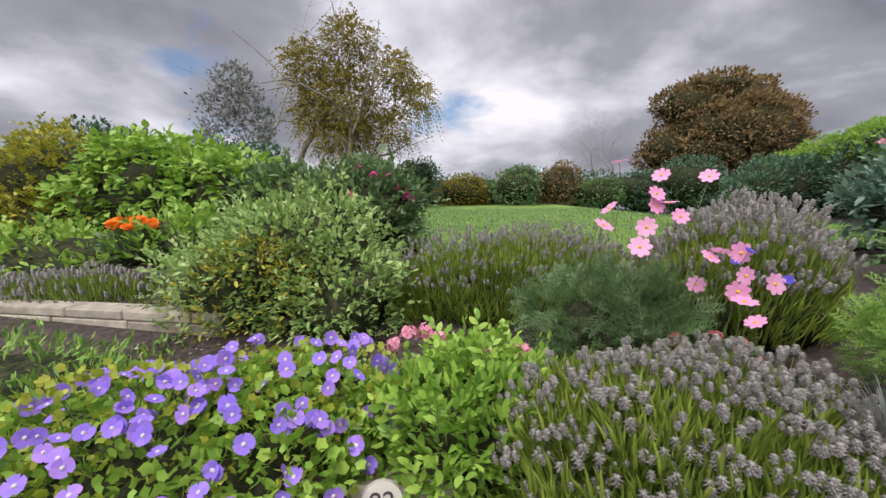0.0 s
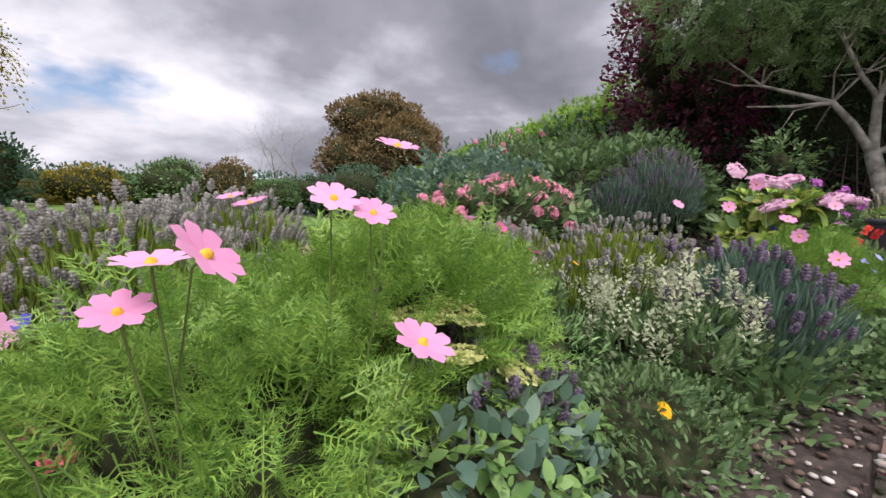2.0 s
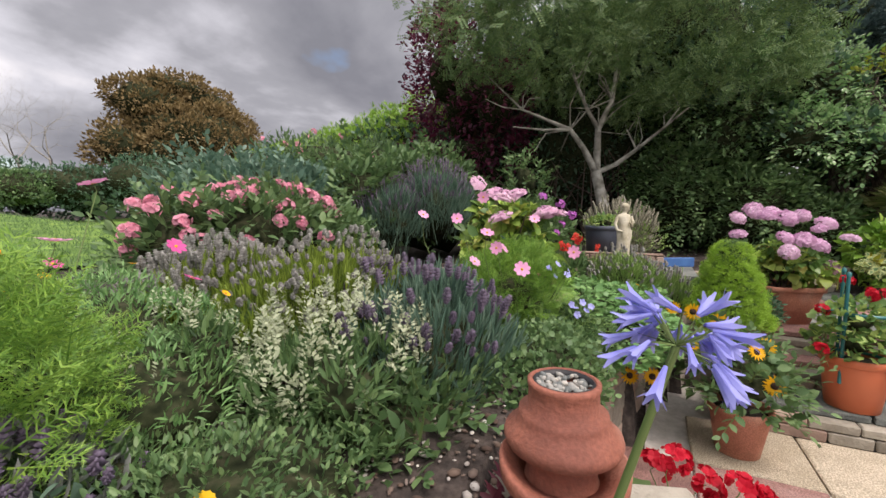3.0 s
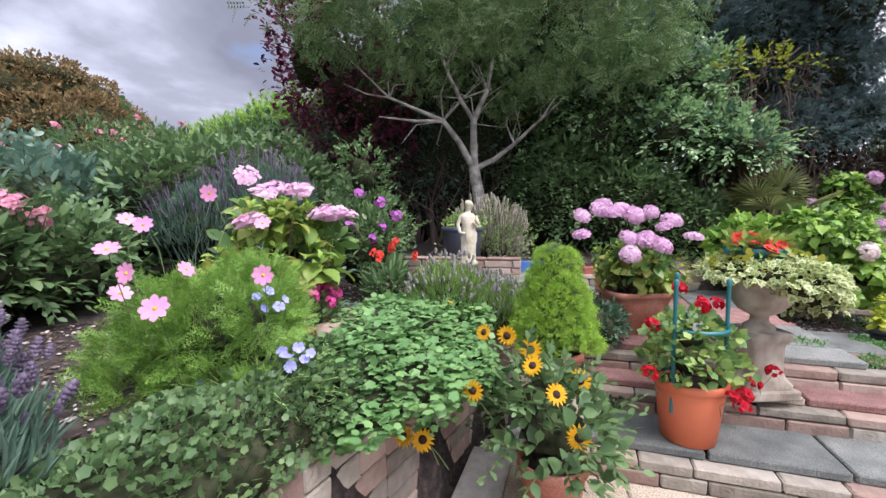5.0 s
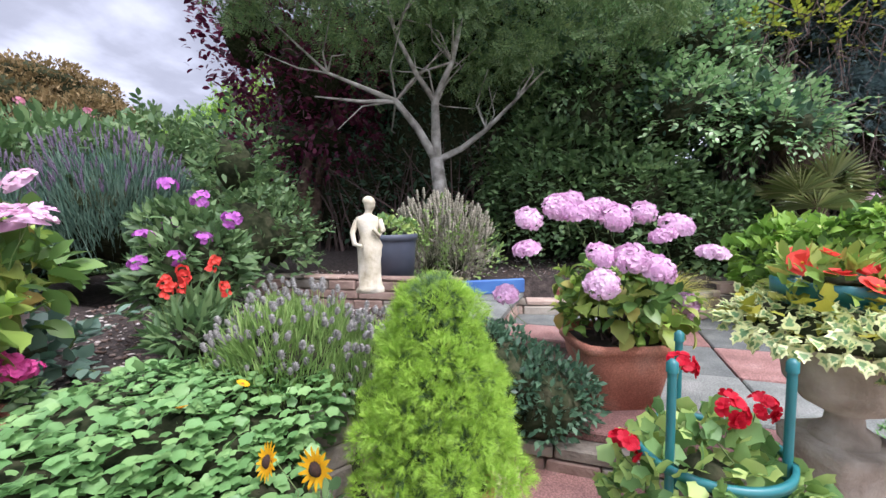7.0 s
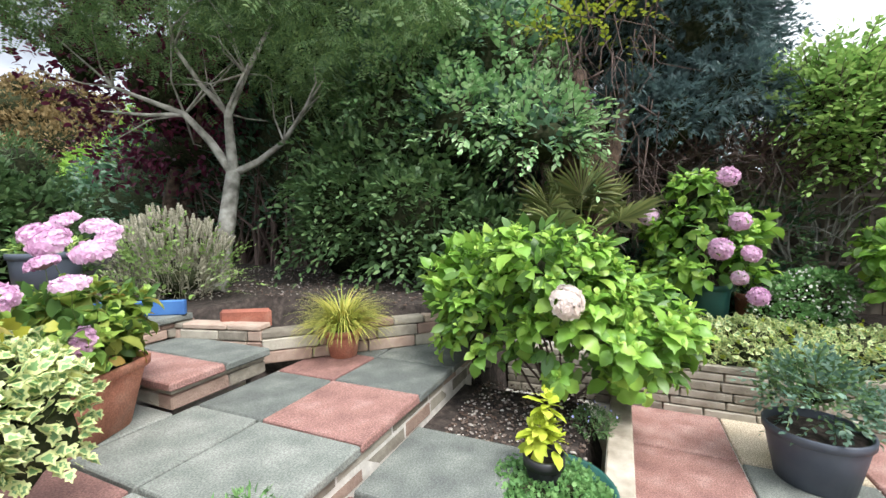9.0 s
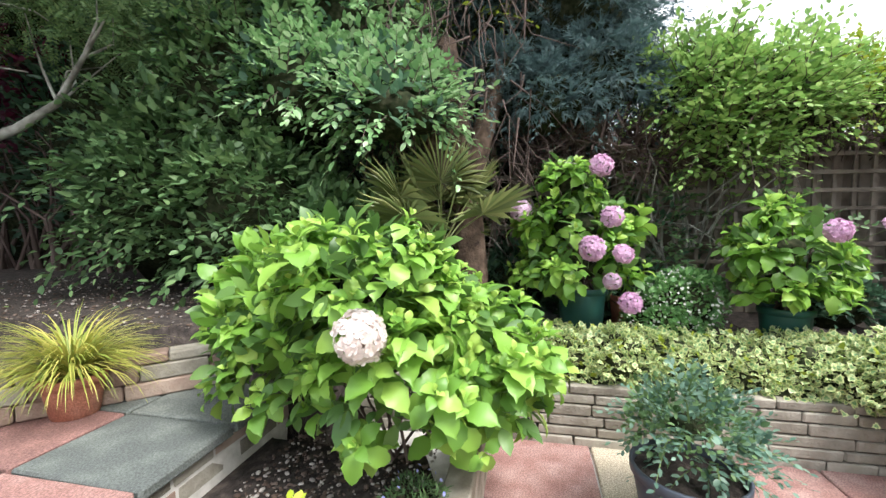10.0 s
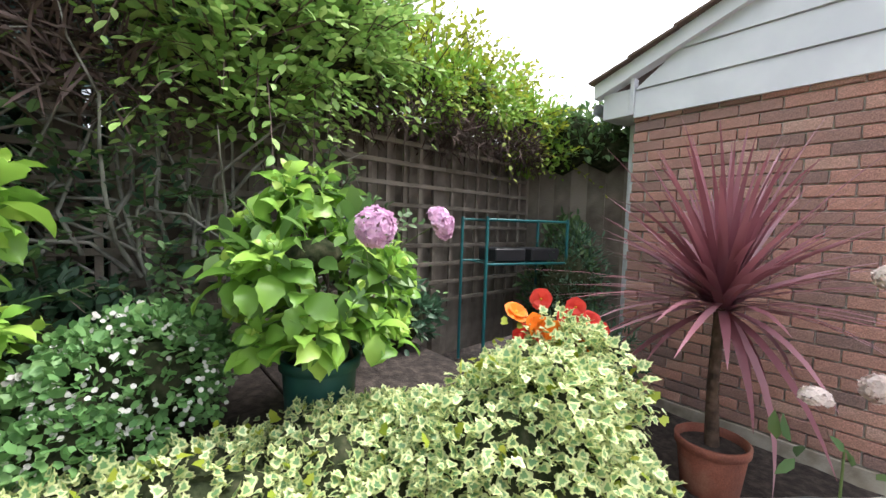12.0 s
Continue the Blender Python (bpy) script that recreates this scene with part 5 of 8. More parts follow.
# ---- far things ----
def far_things():
    BB = [(0.2, 0, 4.7, 1.5, 1.4, 1.2), (-1.3, 0, 6.0, 0.9, 1.0, 0.9), (0.5, 0, 6.9, 1.0, 1.0, 0.9), (2.4, 0, 5.7, 0.9, 0.9, 0.7), (3.2, 0, 4.6, 0.8, 0.8, 0.5), (-1.2, 0, 4.2, 0.7, 0.7, 0.8), (2.1, 0, 3.4, 1.0, 0.9, 0.7), (0.2, 0, 3.0, 1.4, 1.0, 0.7)]
    p = tree("birch_tree", "tall birch with thin yellowing leaves and leaning stems", -4.3, 17.5, 1.6, (0.9, 0, 3.4), 0.15, BB, 5000, 0.12, SIMPLE, "birchleaf", "bark_birch", 5, levels=2, trunks=3, flop=0.9, up=-0.8, spread=0.5, rough=0.3)
    sprays(p, "hanging_growth", BB, 2500, 0.75, 0.13, OVAL, M["birchleaf"], 55, leaves=10, droop=0.9, up=0.2, low=-0.9, shell=0.7, twig=M["twig"])
    V, F = join([tube([(-1.6, 0, 0), (-1.9, 0, 1.4), (-1.5, 0, 2.6), (-0.6, 0, 3.8), (0, 0, 5.0)], [0.16, 0.14, 0.12, 0.09, 0.05], 9)])
    mesh_obj("leaning_stem", V, F, [M["bark_birch"]], p, smooth=True)
    tree("conical_tree", "young grey-green conical tree above the hedge", -9.6, 19.5, 1.6, (0, 0, 5.5), 0.12,
         [(0, 0, 4.2, 1.6, 1.4, 1.5), (0, 0, 5.6, 1.1, 1.0, 1.1), (0, 0, 3.0, 1.6, 1.5, 1.2), (0.9, 0, 4.0, 0.9, 0.8, 0.8), (-0.9, 0, 3.4, 0.9, 0.8, 0.9)], 7000, 0.17, SIMPLE, "grey", "bark", 6, rough=0.3)
    tree("copper_tree", "broad domed tree with coppery brown leaves beyond the lawn", 19.5, 29.5, 1.9, (0, 0, 3), 0.35,
         [(0, 0, 4.4, 4.2, 4.0, 2.6), (-1.9, 0, 6.6, 2.4, 2.3, 1.6), (1.3, 0, 7.2, 2.6, 2.4, 1.5), (-0.4, 0, 7.9, 2.2, 2.0, 1.1), (3.4, 0, 6.0, 1.9, 1.8, 1.2), (4.8, 0, 4.9, 1.3, 1.3, 0.9), (-3.6, -0.5, 3.5, 2.0, 2.0, 1.7), (3.6, -0.5, 3.9, 2.1, 2.0, 1.7), (0.5, -2.4, 4.6, 3.2, 2.0, 2.2), (-1.8, -2.2, 3.0, 2.5, 1.8, 1.4)],
         30000, 0.24, SIMPLE, "brown", "bark_brown", 7, core=0.8, shell=0.4, rough=0.22)
    for x, y, hh, sd in ((12.0, 32.5, 6.3, 71), (14.2, 33.5, 6.8, 72), (10.4, 31.5, 4.6, 73)):
        p = thing("bare_tree", x, y, 1.9, "leafless pale grey twiggy tree beyond the hedge", "tree", "bare trees")
        V, F, e = limbs((0, 0, 0), (0, 0, hh * 0.42), 0.11, sd, 5, 3, 0.65)
        mesh_obj("trunk", V, F, [M["bark"]], p, smooth=True)
    for x, y, w, d, hh, m, sd in ((3.7, 20.5, 1.25, 1.1, 1.75, "mid", 81), (-1.6, 19.2, 1.5, 1.0, 1.9, "dark", 82), (0.9, 21.5, 1.4, 1.0, 1.4, "birchleaf", 83), (6.0, 21.5, 1.2, 0.9, 1.9, "brown", 84),
                                  (8.0, 21.5, 1.5, 1.0, 1.2, "mid", 85), (10.3, 22.0, 1.8, 1.0, 1.6, "dark", 86), (2.3, 22.5, 1.2, 0.8, 1.2, "mid", 87), (12.5, 21.0, 1.7, 1.3, 2.1, "dark", 88), (-3.3, 17.5, 1.3, 0.9, 1.6, "mid", 89)):
        clump("far_shrub", {"mid": "rounded clipped green shrub at the lawn's far edge", "dark": "dense dark green shrub at the lawn's far edge", "birchleaf": "olive and yellow loose shrub by the far hedge", "brown": "small russet shrub by the far hedge"}[m],
              "shrub", x, y, 1.75, [(0, 0, hh * 0.5, w, d, hh * 0.55), (w * 0.3, 0.1, hh * 0.75, w * 0.6, d * 0.6, hh * 0.4)], 2600, 0.14, SIMPLE, m, sd, core=0.85, low=-0.95)
    p = thing("far_hedge", 0, 24.5, 1.6, "low dark hedge along the far edge of the lawn", "hedge")
    foliage(p, "foliage", [(-9 + 2.1 * i, 0.4 * math.sin(i * 2.2), 0.7 + 0.2 * math.sin(i * 1.7), 1.6, 1.0, 1.15 + 0.25 * math.sin(i * 3.1)) for i in range(14)], 15000, 0.17, SIMPLE, M["dark"], 90, core=0.85, low=-0.95)
    # tall hedge on the east side of the lawn
    p = thing("tall_hedge", 0, 0, 1.2, "tall loose hedge with bright green new growth", "hedge")
    B = []
    for i in range(11):
        t = i / 10
        x, y = 15.5 - 4.4 * t, 19.0 - 14.5 * t
        B.append((x, y, 0.9, 1.5, 1.6, 1.35 + 0.5 * t))
        B.append((x + 0.3, y, 1.9 + 0.5 * t, 1.3, 1.5, 0.75))
    foliage(p, "foliage", [b for b in B if b[2] < 1], 16000, 0.15, SIMPLE, M["dark"], 91, core=0.92)
    foliage(p, "top_growth", [b for b in B if b[2] > 1], 17000, 0.19, FATSPRAY, M["bright"], 92, core=0.85, up=0.9)
    clump("dark_shrub", "dense rounded dark yew at the lawn's east corner", "shrub", 12.3, 15.2, 1.3, [(0, 0, 0.8, 1.7, 1.3, 1.2), (1.6, -0.8, 0.9, 1.2, 1.2, 1.2)], 8000, 0.13, SIMPLE, "dark", 93, core=0.92)
    # left border
    clump("golden_shrub", "golden-yellow leaved shrub in front of the fence", "shrub", -5.7, 6.1, 0.9, [(0, 0, 0.9, 0.95, 0.8, 0.95), (0.5, -0.3, 0.4, 0.9, 0.7, 0.6), (-0.8, 0.1, 0.5, 0.6, 0.6, 0.8)], 9000, 0.075, BROAD, "gold", 101, core=0.8)
    clump("laurel", "large glossy green-leaved shrub", "shrub", -3.7, 6.0, 0.9, [(0, 0, 0.75, 1.35, 0.9, 0.95), (0.8, -0.2, 0.6, 0.9, 0.8, 0.9), (-0.8, -0.2, 0.5, 0.8, 0.7, 0.8)], 5200, 0.12, BIG, "bright", 102, core=0.8, up=-0.3)
    clump("dark_hedge", "clipped dark green hedge top behind the golden shrub", "hedge", -7.6, 9.2, 1.0, [(0, 0, 1.2, 2.3, 0.9, 1.15), (2.9, 0.3, 0.9, 1.6, 0.9, 1.2)], 8000, 0.11, SIMPLE, "dark", 103, core=0.92)
    p = clump("border_perennials", "mixed green perennials and dark soil edge below the shrubs", "plant", -4.2, 4.1, 0.75, [(0, 0, 0.25, 1.7, 0.7, 0.35), (1.6, 0.2, 0.35, 0.9, 0.6, 0.45), (-1.9, 0.2, 0.2, 0.9, 0.8, 0.35)], 5200, 0.085, LEAF, "bright", 104, core=0.85)
    p = clump("orange_lily", "orange alstroemeria flowers on leafy stems", "plant", -2.95, 3.9, 0.98, [(0, 0, 0.15, 0.25, 0.25, 0.2)], 400, 0.10, SLIM, "mid", 105, core=0.7)
    bloom(p, "begonia", top_points([(0, 0, 0.35, 0.2, 0.15, 0.12)], 22, 1), 1, scale=1.25, stems=0.3)
    p = clump("orange_lily", "low orange flowers among dark leaves", "plant", -5.1, 3.9, 0.95, [(0, 0, 0.15, 0.4, 0.25, 0.2)], 500, 0.10, SLIM, "mid", 106, core=0.7)
    bloom(p, "begonia", top_points([(0, 0, 0.3, 0.35, 0.15, 0.12)], 9, 2), 1, scale=1.6, stems=0.25)
    clump("pink_green_shrub", "loose green shrub with reddish seed heads", "shrub", -1.9, 5.4, 0.9, [(0, 0, 0.55, 0.9, 0.6, 0.6), (0.9, 0, 0.6, 0.6, 0.5, 0.6)], 4500, 0.11, LEAF, "mid", 107, core=0.85)
    p = clump("rose_bush", "green bush with dusky pink flower clusters", "shrub", -0.95, 4.9, 0.95, [(0, 0, 0.5, 0.7, 0.5, 0.55)], 3000, 0.10, LEAF, "mid", 108, core=0.85)
    bloom(p, "pink_cluster", top_points([(0, 0, 0.55, 0.65, 0.4, 0.5)], 14, 3), 1, scale=1.3, stems=0.1)
    lavender(-2.8, 3.1, 0.72, [(0, 0, 0.16, 0.9, 0.35, 0.22), (-1.2, 0.1, 0.16, 0.8, 0.4, 0.25)], 900, "low grey catmint with faded mauve spikes", 109, name="catmint")
    clump("grey_green_perennials", "low grey-green trailing perennials at the wall's foot", "plant", -2.1, 1.75, 0.45, [(0, 0, 0.12, 0.8, 0.6, 0.32), (-0.9, 0.3, 0.1, 0.8, 0.6, 0.35), (0.5, 0.35, 0.05, 0.5, 0.3, 0.25), (-1.9, 0.6, 0.15, 0.9, 0.7, 0.4)], 9000, 0.06, SLIM, "fennel", 110, core=0.85)
    p = clump("fennel_clump", "bright feathery green foliage by the catmint", "plant", -2.4, 4.3, 0.8, [(0, 0, 0.3, 0.45, 0.3, 0.35)], 2600, 0.12, FROND, "fennel", 111, core=0.8)
    bloom(p, "small_white", top_points([(0, 0, 0.35, 0.4, 0.25, 0.35)], 8, 5), 1, scale=3)


far_things()


# ---- first border ----
def first_border():
    p = clump("cranesbill", "spreading cranesbill with many violet-blue open flowers", "plant", -0.95, 1.4, 0.5, [(0, 0, 0.12, 0.72, 0.42, 0.24), (0.35, 0.15, 0.2, 0.42, 0.3, 0.22), (-0.45, -0.1, 0.1, 0.5, 0.35, 0.2)], 9000, 0.036, ROUND, "bright", 201, core=0.86, coremat=M["mid"])
    foliage(p, "yellowing_growth", [(0, 0, 0.14, 0.74, 0.45, 0.26), (0.35, 0.15, 0.22, 0.44, 0.32, 0.24)], 2600, 0.030, ROUND, M["lime"], 251, core=0)
    B = [(0, 0, 0.16, 0.72, 0.45, 0.25), (0.35, 0.15, 0.24, 0.45, 0.3, 0.24)]
    bloom(p, "geranium", top_points(B, 190, 7, 0.03, 0.0, (0.1, -0.6, 0.5)), 2, scale=1.12, face=(0.3, -0.75, 0.6), stems=0.1, jitter=0.45)
    p = clump("alstroemeria", "fresh green narrow-leaved clump with a few salmon flowers", "plant", 0.08, 1.45, 0.5, [(0, 0, 0.15, 0.34, 0.3, 0.25), (0.1, 0.15, 0.2, 0.3, 0.25, 0.22)], 4200, 0.062, LEAF, "bright", 202, core=0.75, coremat=M["mid"], up=0.5)
    foliage(p, "pale_growth", [(0, 0, 0.2, 0.32, 0.28, 0.23)], 500, 0.055, LEAF, M["hydr"], 252, core=0, up=0.5)
    bloom(p, "rose_cluster", [(-0.24, 0.40, 0.44), (-0.16, 0.42, 0.45), (-0.31, 0.38, 0.40), (-0.1, 0.4, 0.42), (0.11, 0.2, 0.42), (0.25, 0.2, 0.42), (0.33, 0.15, 0.36)], 3, scale=0.95, stems=0.25)
    lavender(0.78, 1.2, 0.5, [(0, 0, 0.22, 0.62, 0.5, 0.32)], 1750, "large lavender clump gone over, grey heads over yellow-green leaves", 203, length=0.2, size=0.08, thick=9, headlen=0.028, headw=0.0105)
    lavender(0.4, 2.75, 0.75, [(0, 0, 0.25, 0.85, 0.45, 0.38), (0.4, 0.4, 0.25, 0.7, 0.4, 0.4)], 1700, "tall faded lavender mass with grey-mauve heads", 204, length=0.3, headlen=0.028, headw=0.009, thick=10)
    p = clump("shrubby_potentilla", "loose grey-green shrub with pale tips", "shrub", -1.0, 2.85, 0.6, [(0, 0, 0.5, 0.68, 0.5, 0.55), (0.35, -0.35, 0.3, 0.4, 0.35, 0.4), (-0.4, -0.2, 0.35, 0.4, 0.35, 0.4)], 9500, 0.05, LEAF, "greyer", 205, core=0.74)
    foliage(p, "pale_growth", [(-0.1, -0.4, 0.3, 0.5, 0.25, 0.4)], 1500, 0.04, LEAF, M["gold"], 206, core=0)
    p = clump("houseleek_patch", "low blue-green and dark red rosettes on the wall edge", "plant", 0.28, 1.02, 0.5, [(0, 0, 0.02, 0.2, 0.15, 0.1), (-0.25, -0.05, -0.02, 0.15, 0.1, 0.08)], 900, 0.035, LEAF, "blueleaf", 207, core=0.8)
    foliage(p, "red_rosettes", [(0.1, 0.05, 0.06, 0.12, 0.1, 0.09)], 350, 0.045, LEAF, M["redleaf"], 208, core=0.6)
    # plaque with painted numbers
    p = thing("number_plaque", -0.2, 1.2, 0.60, "oval white stone plaque with black number 82 on the bed's edge", "sign", rz=8)
    v = []
    bm = bmesh.new()
    bmesh.ops.create_cone(bm, cap_ends=True, segments=28, radius1=0.07, radius2=0.066, depth=0.02, matrix=Matrix.Rotation(radians(68), 4, "X") @ Matrix.Diagonal((1, 0.95, 1, 1)))
    part("plaque", bm, M["white"], p)
    cu = bpy.data.curves.new("number", "FONT")
    cu.body, cu.size, cu.extrude, cu.align_x, cu.align_y = "82", 0.085, 0.001, "CENTER", "CENTER"
    t = new("number", cu)
    t.data.materials.append(M["dark_ink"])
    t.parent = p
    t.matrix_basis = pose(0, -0.0115, 0.005, 68, 0, 0)
    st = thing("edging_stone", -0.12, 1.28, 0.5, "pale buff edging stone beside the plaque", "stone")
    box("stone", st, M["castone"], -0.2, -0.06, -0.05, 0.2, 0.08, 0.13, 0.02)
    # cosmos stand
    p = clump("cosmos", "tall feathery cosmos with pale pink open flowers", "plant", 0.85, 1.85, 0.7, [(0, 0, 0.15, 0.32, 0.25, 0.3), (-0.15, 0.1, 0.2, 0.25, 0.25, 0.3)], 1100, 0.12, PLUME, "mid", 209, core=0.6)
    o = (0.85, 1.85, 0.7)
    pts = [(0.77, 1.80, 1.71), (0.90, 1.73, 1.57), (0.95, 1.79, 1.65), (0.71, 1.74, 1.51), (0.66, 1.68, 1.44), (0.86, 1.72, 1.43), (0.76, 1.57, 1.36), (1.06, 1.55, 1.34), (1.17, 1.59, 1.33), (1.15, 1.53, 1.25),
           (1.12, 1.53, 1.19), (1.25, 1.52, 1.22), (1.11, 1.48, 1.16), (1.11, 1.42, 1.10), (1.02, 1.55, 1.32), (1.21, 1.87, 1.65), (0.90, 1.73, 1.52), (0.95, 1.72, 1.53), (1.08, 1.86, 1.47), (1.03, 1.64, 1.20)]
    bloom(p, "cosmos", [(e - o[0], f - o[1], g - o[2]) for e, f, g in pts], 5, scale=1.15, stems=0.3, face=(-0.25, -0.6, 0.65), jitter=0.5)
    bloom(p, "deep_blue", [(e - o[0], f - o[1], g - o[2]) for e, f, g in ((1.16, 1.54, 1.34), (1.30, 1.52, 1.23), (1.15, 1.59, 1.29))], 6, scale=0.8, stems=0.2)
    lavender(1.5, 2.05, 0.85, [(0, 0, 0.25, 0.48, 0.36, 0.42), (0.4, 0.5, 0.3, 0.5, 0.4, 0.42)], 1500, "tall grey-mauve lavender in seed beside the cosmos", 210, length=0.32)
    p = clump("ladys_mantle_stub", "low green foliage between cosmos and lavender", "plant", 0.9, 1.85, 0.6, [(0, 0, 0.1, 0.5, 0.3, 0.2)], 900, 0.07, LEAF, "mid", 211, core=0.8)
    bloom(p, "salmon_cluster", [(0.1, -0.15, 0.34), (0.25, -0.15, 0.35), (0.35, -0.18, 0.33), (0.42, -0.2, 0.25)], 3, scale=0.9, stems=0.12)
    p = thing("fescue_tuft", 1.12, 0.98, 0.94, "small tuft of silvery blue grass", "plant")
    blades(p, "blade_growth", 90, 0.1, 0.16, 0.005, M["grey"], 212, arch=0.4, base=0.03)


first_border()


# ---- middle border ----
def middle_border():
    p = clump("cosmos", "bushy bright feathery cosmos with large pink flowers", "plant", 1.6, 0.92, 0.8, [(0, 0, 0.2, 0.24, 0.22, 0.28), (-0.06, 0.2, 0.26, 0.22, 0.22, 0.26), (0.15, 0.3, 0.28, 0.22, 0.22, 0.26)], 2700, 0.09, PLUME, "fennel", 301, core=0.62)
    clump("cosmos", "tall light green feathery foliage rising behind the cosmos flowers", "plant", 2.05, 1.06, 0.85, [(0, 0, 0.28, 0.30, 0.24, 0.24), (0.12, 0.04, 0.36, 0.17, 0.17, 0.18), (-0.08, 0.0, 0.32, 0.18, 0.18, 0.18), (-0.2, -0.05, 0.22, 0.26, 0.22, 0.26)], 2700, 0.11, PLUME, "fennel", 331, core=0.55)
    o = (1.6, 0.92, 0.8)
    pts = [(1.20, 0.84, 1.43), (1.26, 0.82, 1.44), (1.31, 0.77, 1.42), (1.45, 0.78, 1.37), (1.48, 0.77, 1.42), (1.52, 0.71, 1.43), (1.69, 0.78, 1.49), (1.74, 0.76, 1.47), (1.31, 0.58, 1.14),
           (1.56, 0.45, 1.21), (1.72, 0.62, 1.32), (1.83, 0.83, 1.58), (1.69, 1.35, 1.51), (1.67, 1.11, 1.49), (1.84, 1.21, 1.37), (2.45, 1.19, 1.59), (2.39, 1.25, 1.45)]
    bloom(p, "cosmos", [(a - o[0], b - o[1], c - o[2]) for a, b, c in pts], 7, scale=1.05, stems=0.3, face=(-0.12, -0.3, 1.0), jitter=0.25)
    p = clump("sedum", "pale green sedum with flat cream-green flower heads", "plant", 1.88, 0.70, 0.85, [(0, 0, 0.08, 0.26, 0.16, 0.2), (0.22, 0.08, 0.08, 0.2, 0.15, 0.18)], 500, 0.045, OVAL, "blueleaf", 302, core=0.7)
    rosettes(p, "fleshy_growth", [(0, 0, 0.12, 0.28, 0.18, 0.17), (0.22, 0.08, 0.08, 0.24, 0.18, 0.16), (0.05, 0.3, 0.12, 0.25, 0.15, 0.15)], 150, 0.042, OVAL, M["sedumleaf"], 332)
    bloom(p, "sedum", rel((1.88, 0.70, 0.85), [(1.84, 0.98, 1.26), (1.89, 0.88, 1.25), (1.92, 0.90, 1.25), (1.95, 0.89, 1.25), (2.03, 0.88, 1.24), (2.04, 0.94, 1.26), (1.94, 0.79, 1.20), (1.83, 1.12, 1.24), (2.07, 0.78, 1.14), (1.86, 0.91, 1.26)]), 8, scale=1.0, stems=0.15, face=(0, 0, 1), jitter=0.2)
    p = clump("marigold_bed", "fresh green foliage dotted with orange marigolds", "plant", 2.44, 1.21, 0.9, [(0, 0, 0.1, 0.33, 0.38, 0.2), (0.2, 0.5, 0.16, 0.3, 0.4, 0.22)], 6500, 0.030, SLIM, "mat", 303, core=0.7)
    bloom(p, "marigold", top_points([(0, 0, 0.2, 0.34, 0.4, 0.25), (0.2, 0.5, 0.28, 0.3, 0.4, 0.25)], 10, 5), 9, scale=0.75, stems=0.12)
    bloom(p, "magenta_cosmos", [(0.25, 0.0, 0.42), (0.35, 0.25, 0.5), (0.1, 0.5, 0.45)], 9, scale=0.9, stems=0.3)
    p = thing("dark_lavender", 2.05, 0.90, 0.88, "short dark purple lavender spikes among grey leaves", "plant")
    foliage(p, "foliage", [(0, 0, 0.08, 0.3, 0.2, 0.15)], 1500, 0.05, SLIM, M["grey"], 304, core=0.8, up=1.0)
    spikes(p, "spikes", [(0, 0, 0.15, 0.3, 0.2, 0.16)], 85, 0.15, M["grey"], M["lavpurple"], 305, headlen=0.036, headw=0.010)
    p = clump("creeping_perennial", "low sprawling green ground cover beside the soil", "plant", 2.43, 0.68, 0.82, [(0, 0, 0.08, 0.34, 0.25, 0.16), (-0.2, 0.2, 0.1, 0.25, 0.25, 0.14)], 8000, 0.02, LEAF, "mid", 306, core=0.8)
    bloom(p, "marigold", [(-0.12, -0.1, 0.24)], 1)
    p = thing("white_salvia", 2.86, 0.78, 0.88, "clump of short greenish-white flower spikes", "plant")
    foliage(p, "foliage", [(0, 0, 0.1, 0.24, 0.22, 0.17)], 1800, 0.045, SLIM, M["mid"], 307, core=0.75, up=0.8)
    bloom(p, "white_spike", [tuple(q - (0, 0, 0.05)) for q in top_points([(0, 0, 0.18, 0.26, 0.24, 0.19)], 70, 6, low=0.0)], 11, scale=1.2, face=(0, 0, 1), jitter=0.22)
    p = thing("white_salvia", 2.75, 1.19, 0.9, "loose clump of buff-green seed spikes", "plant")
    foliage(p, "foliage", [(0, 0, 0.1, 0.24, 0.2, 0.17)], 1000, 0.05, SLIM, M["mid"], 308, core=0.75, up=0.8)
    bloom(p, "white_spike", [tuple(q - (0, 0, 0.05)) for q in top_points([(0, 0, 0.2, 0.26, 0.22, 0.17)], 22, 8, low=0.0)], 12, scale=0.95, face=(0, 0, 1), jitter=0.18)
    lavender(3.24, 1.14, 0.92, [(0, 0, 0.22, 0.42, 0.35, 0.3)], 430, "rounded lavender with fine faded spikes behind the white salvia", 309, length=0.25, headlen=0.024, headw=0.009, size=0.05, thick=14)
    lavender(3.24, 0.72, 0.88, [(0, 0, 0.18, 0.36, 0.34, 0.28)], 170, "grey-green lavender with scattered dark purple heads", 310, purple=True, leaf="blueleaf", length=0.22, size=0.06, thick=16)
    p = clump("pink_phlox", "dense mass of salmon-pink flower clusters", "plant", 3.87, 2.28, 1.0, [(0, 0, 0.3, 0.55, 0.4, 0.35), (-0.35, 0.2, 0.3, 0.4, 0.3, 0.3)], 2600, 0.08, LEAF, "mid", 311, core=0.75)
    bloom(p, "rose_cluster", top_points([(0, 0, 0.36, 0.55, 0.4, 0.35), (-0.35, 0.2, 0.36, 0.4, 0.3, 0.3)], 70, 9, low=-0.2), 12, scale=1.15, stems=0.08)
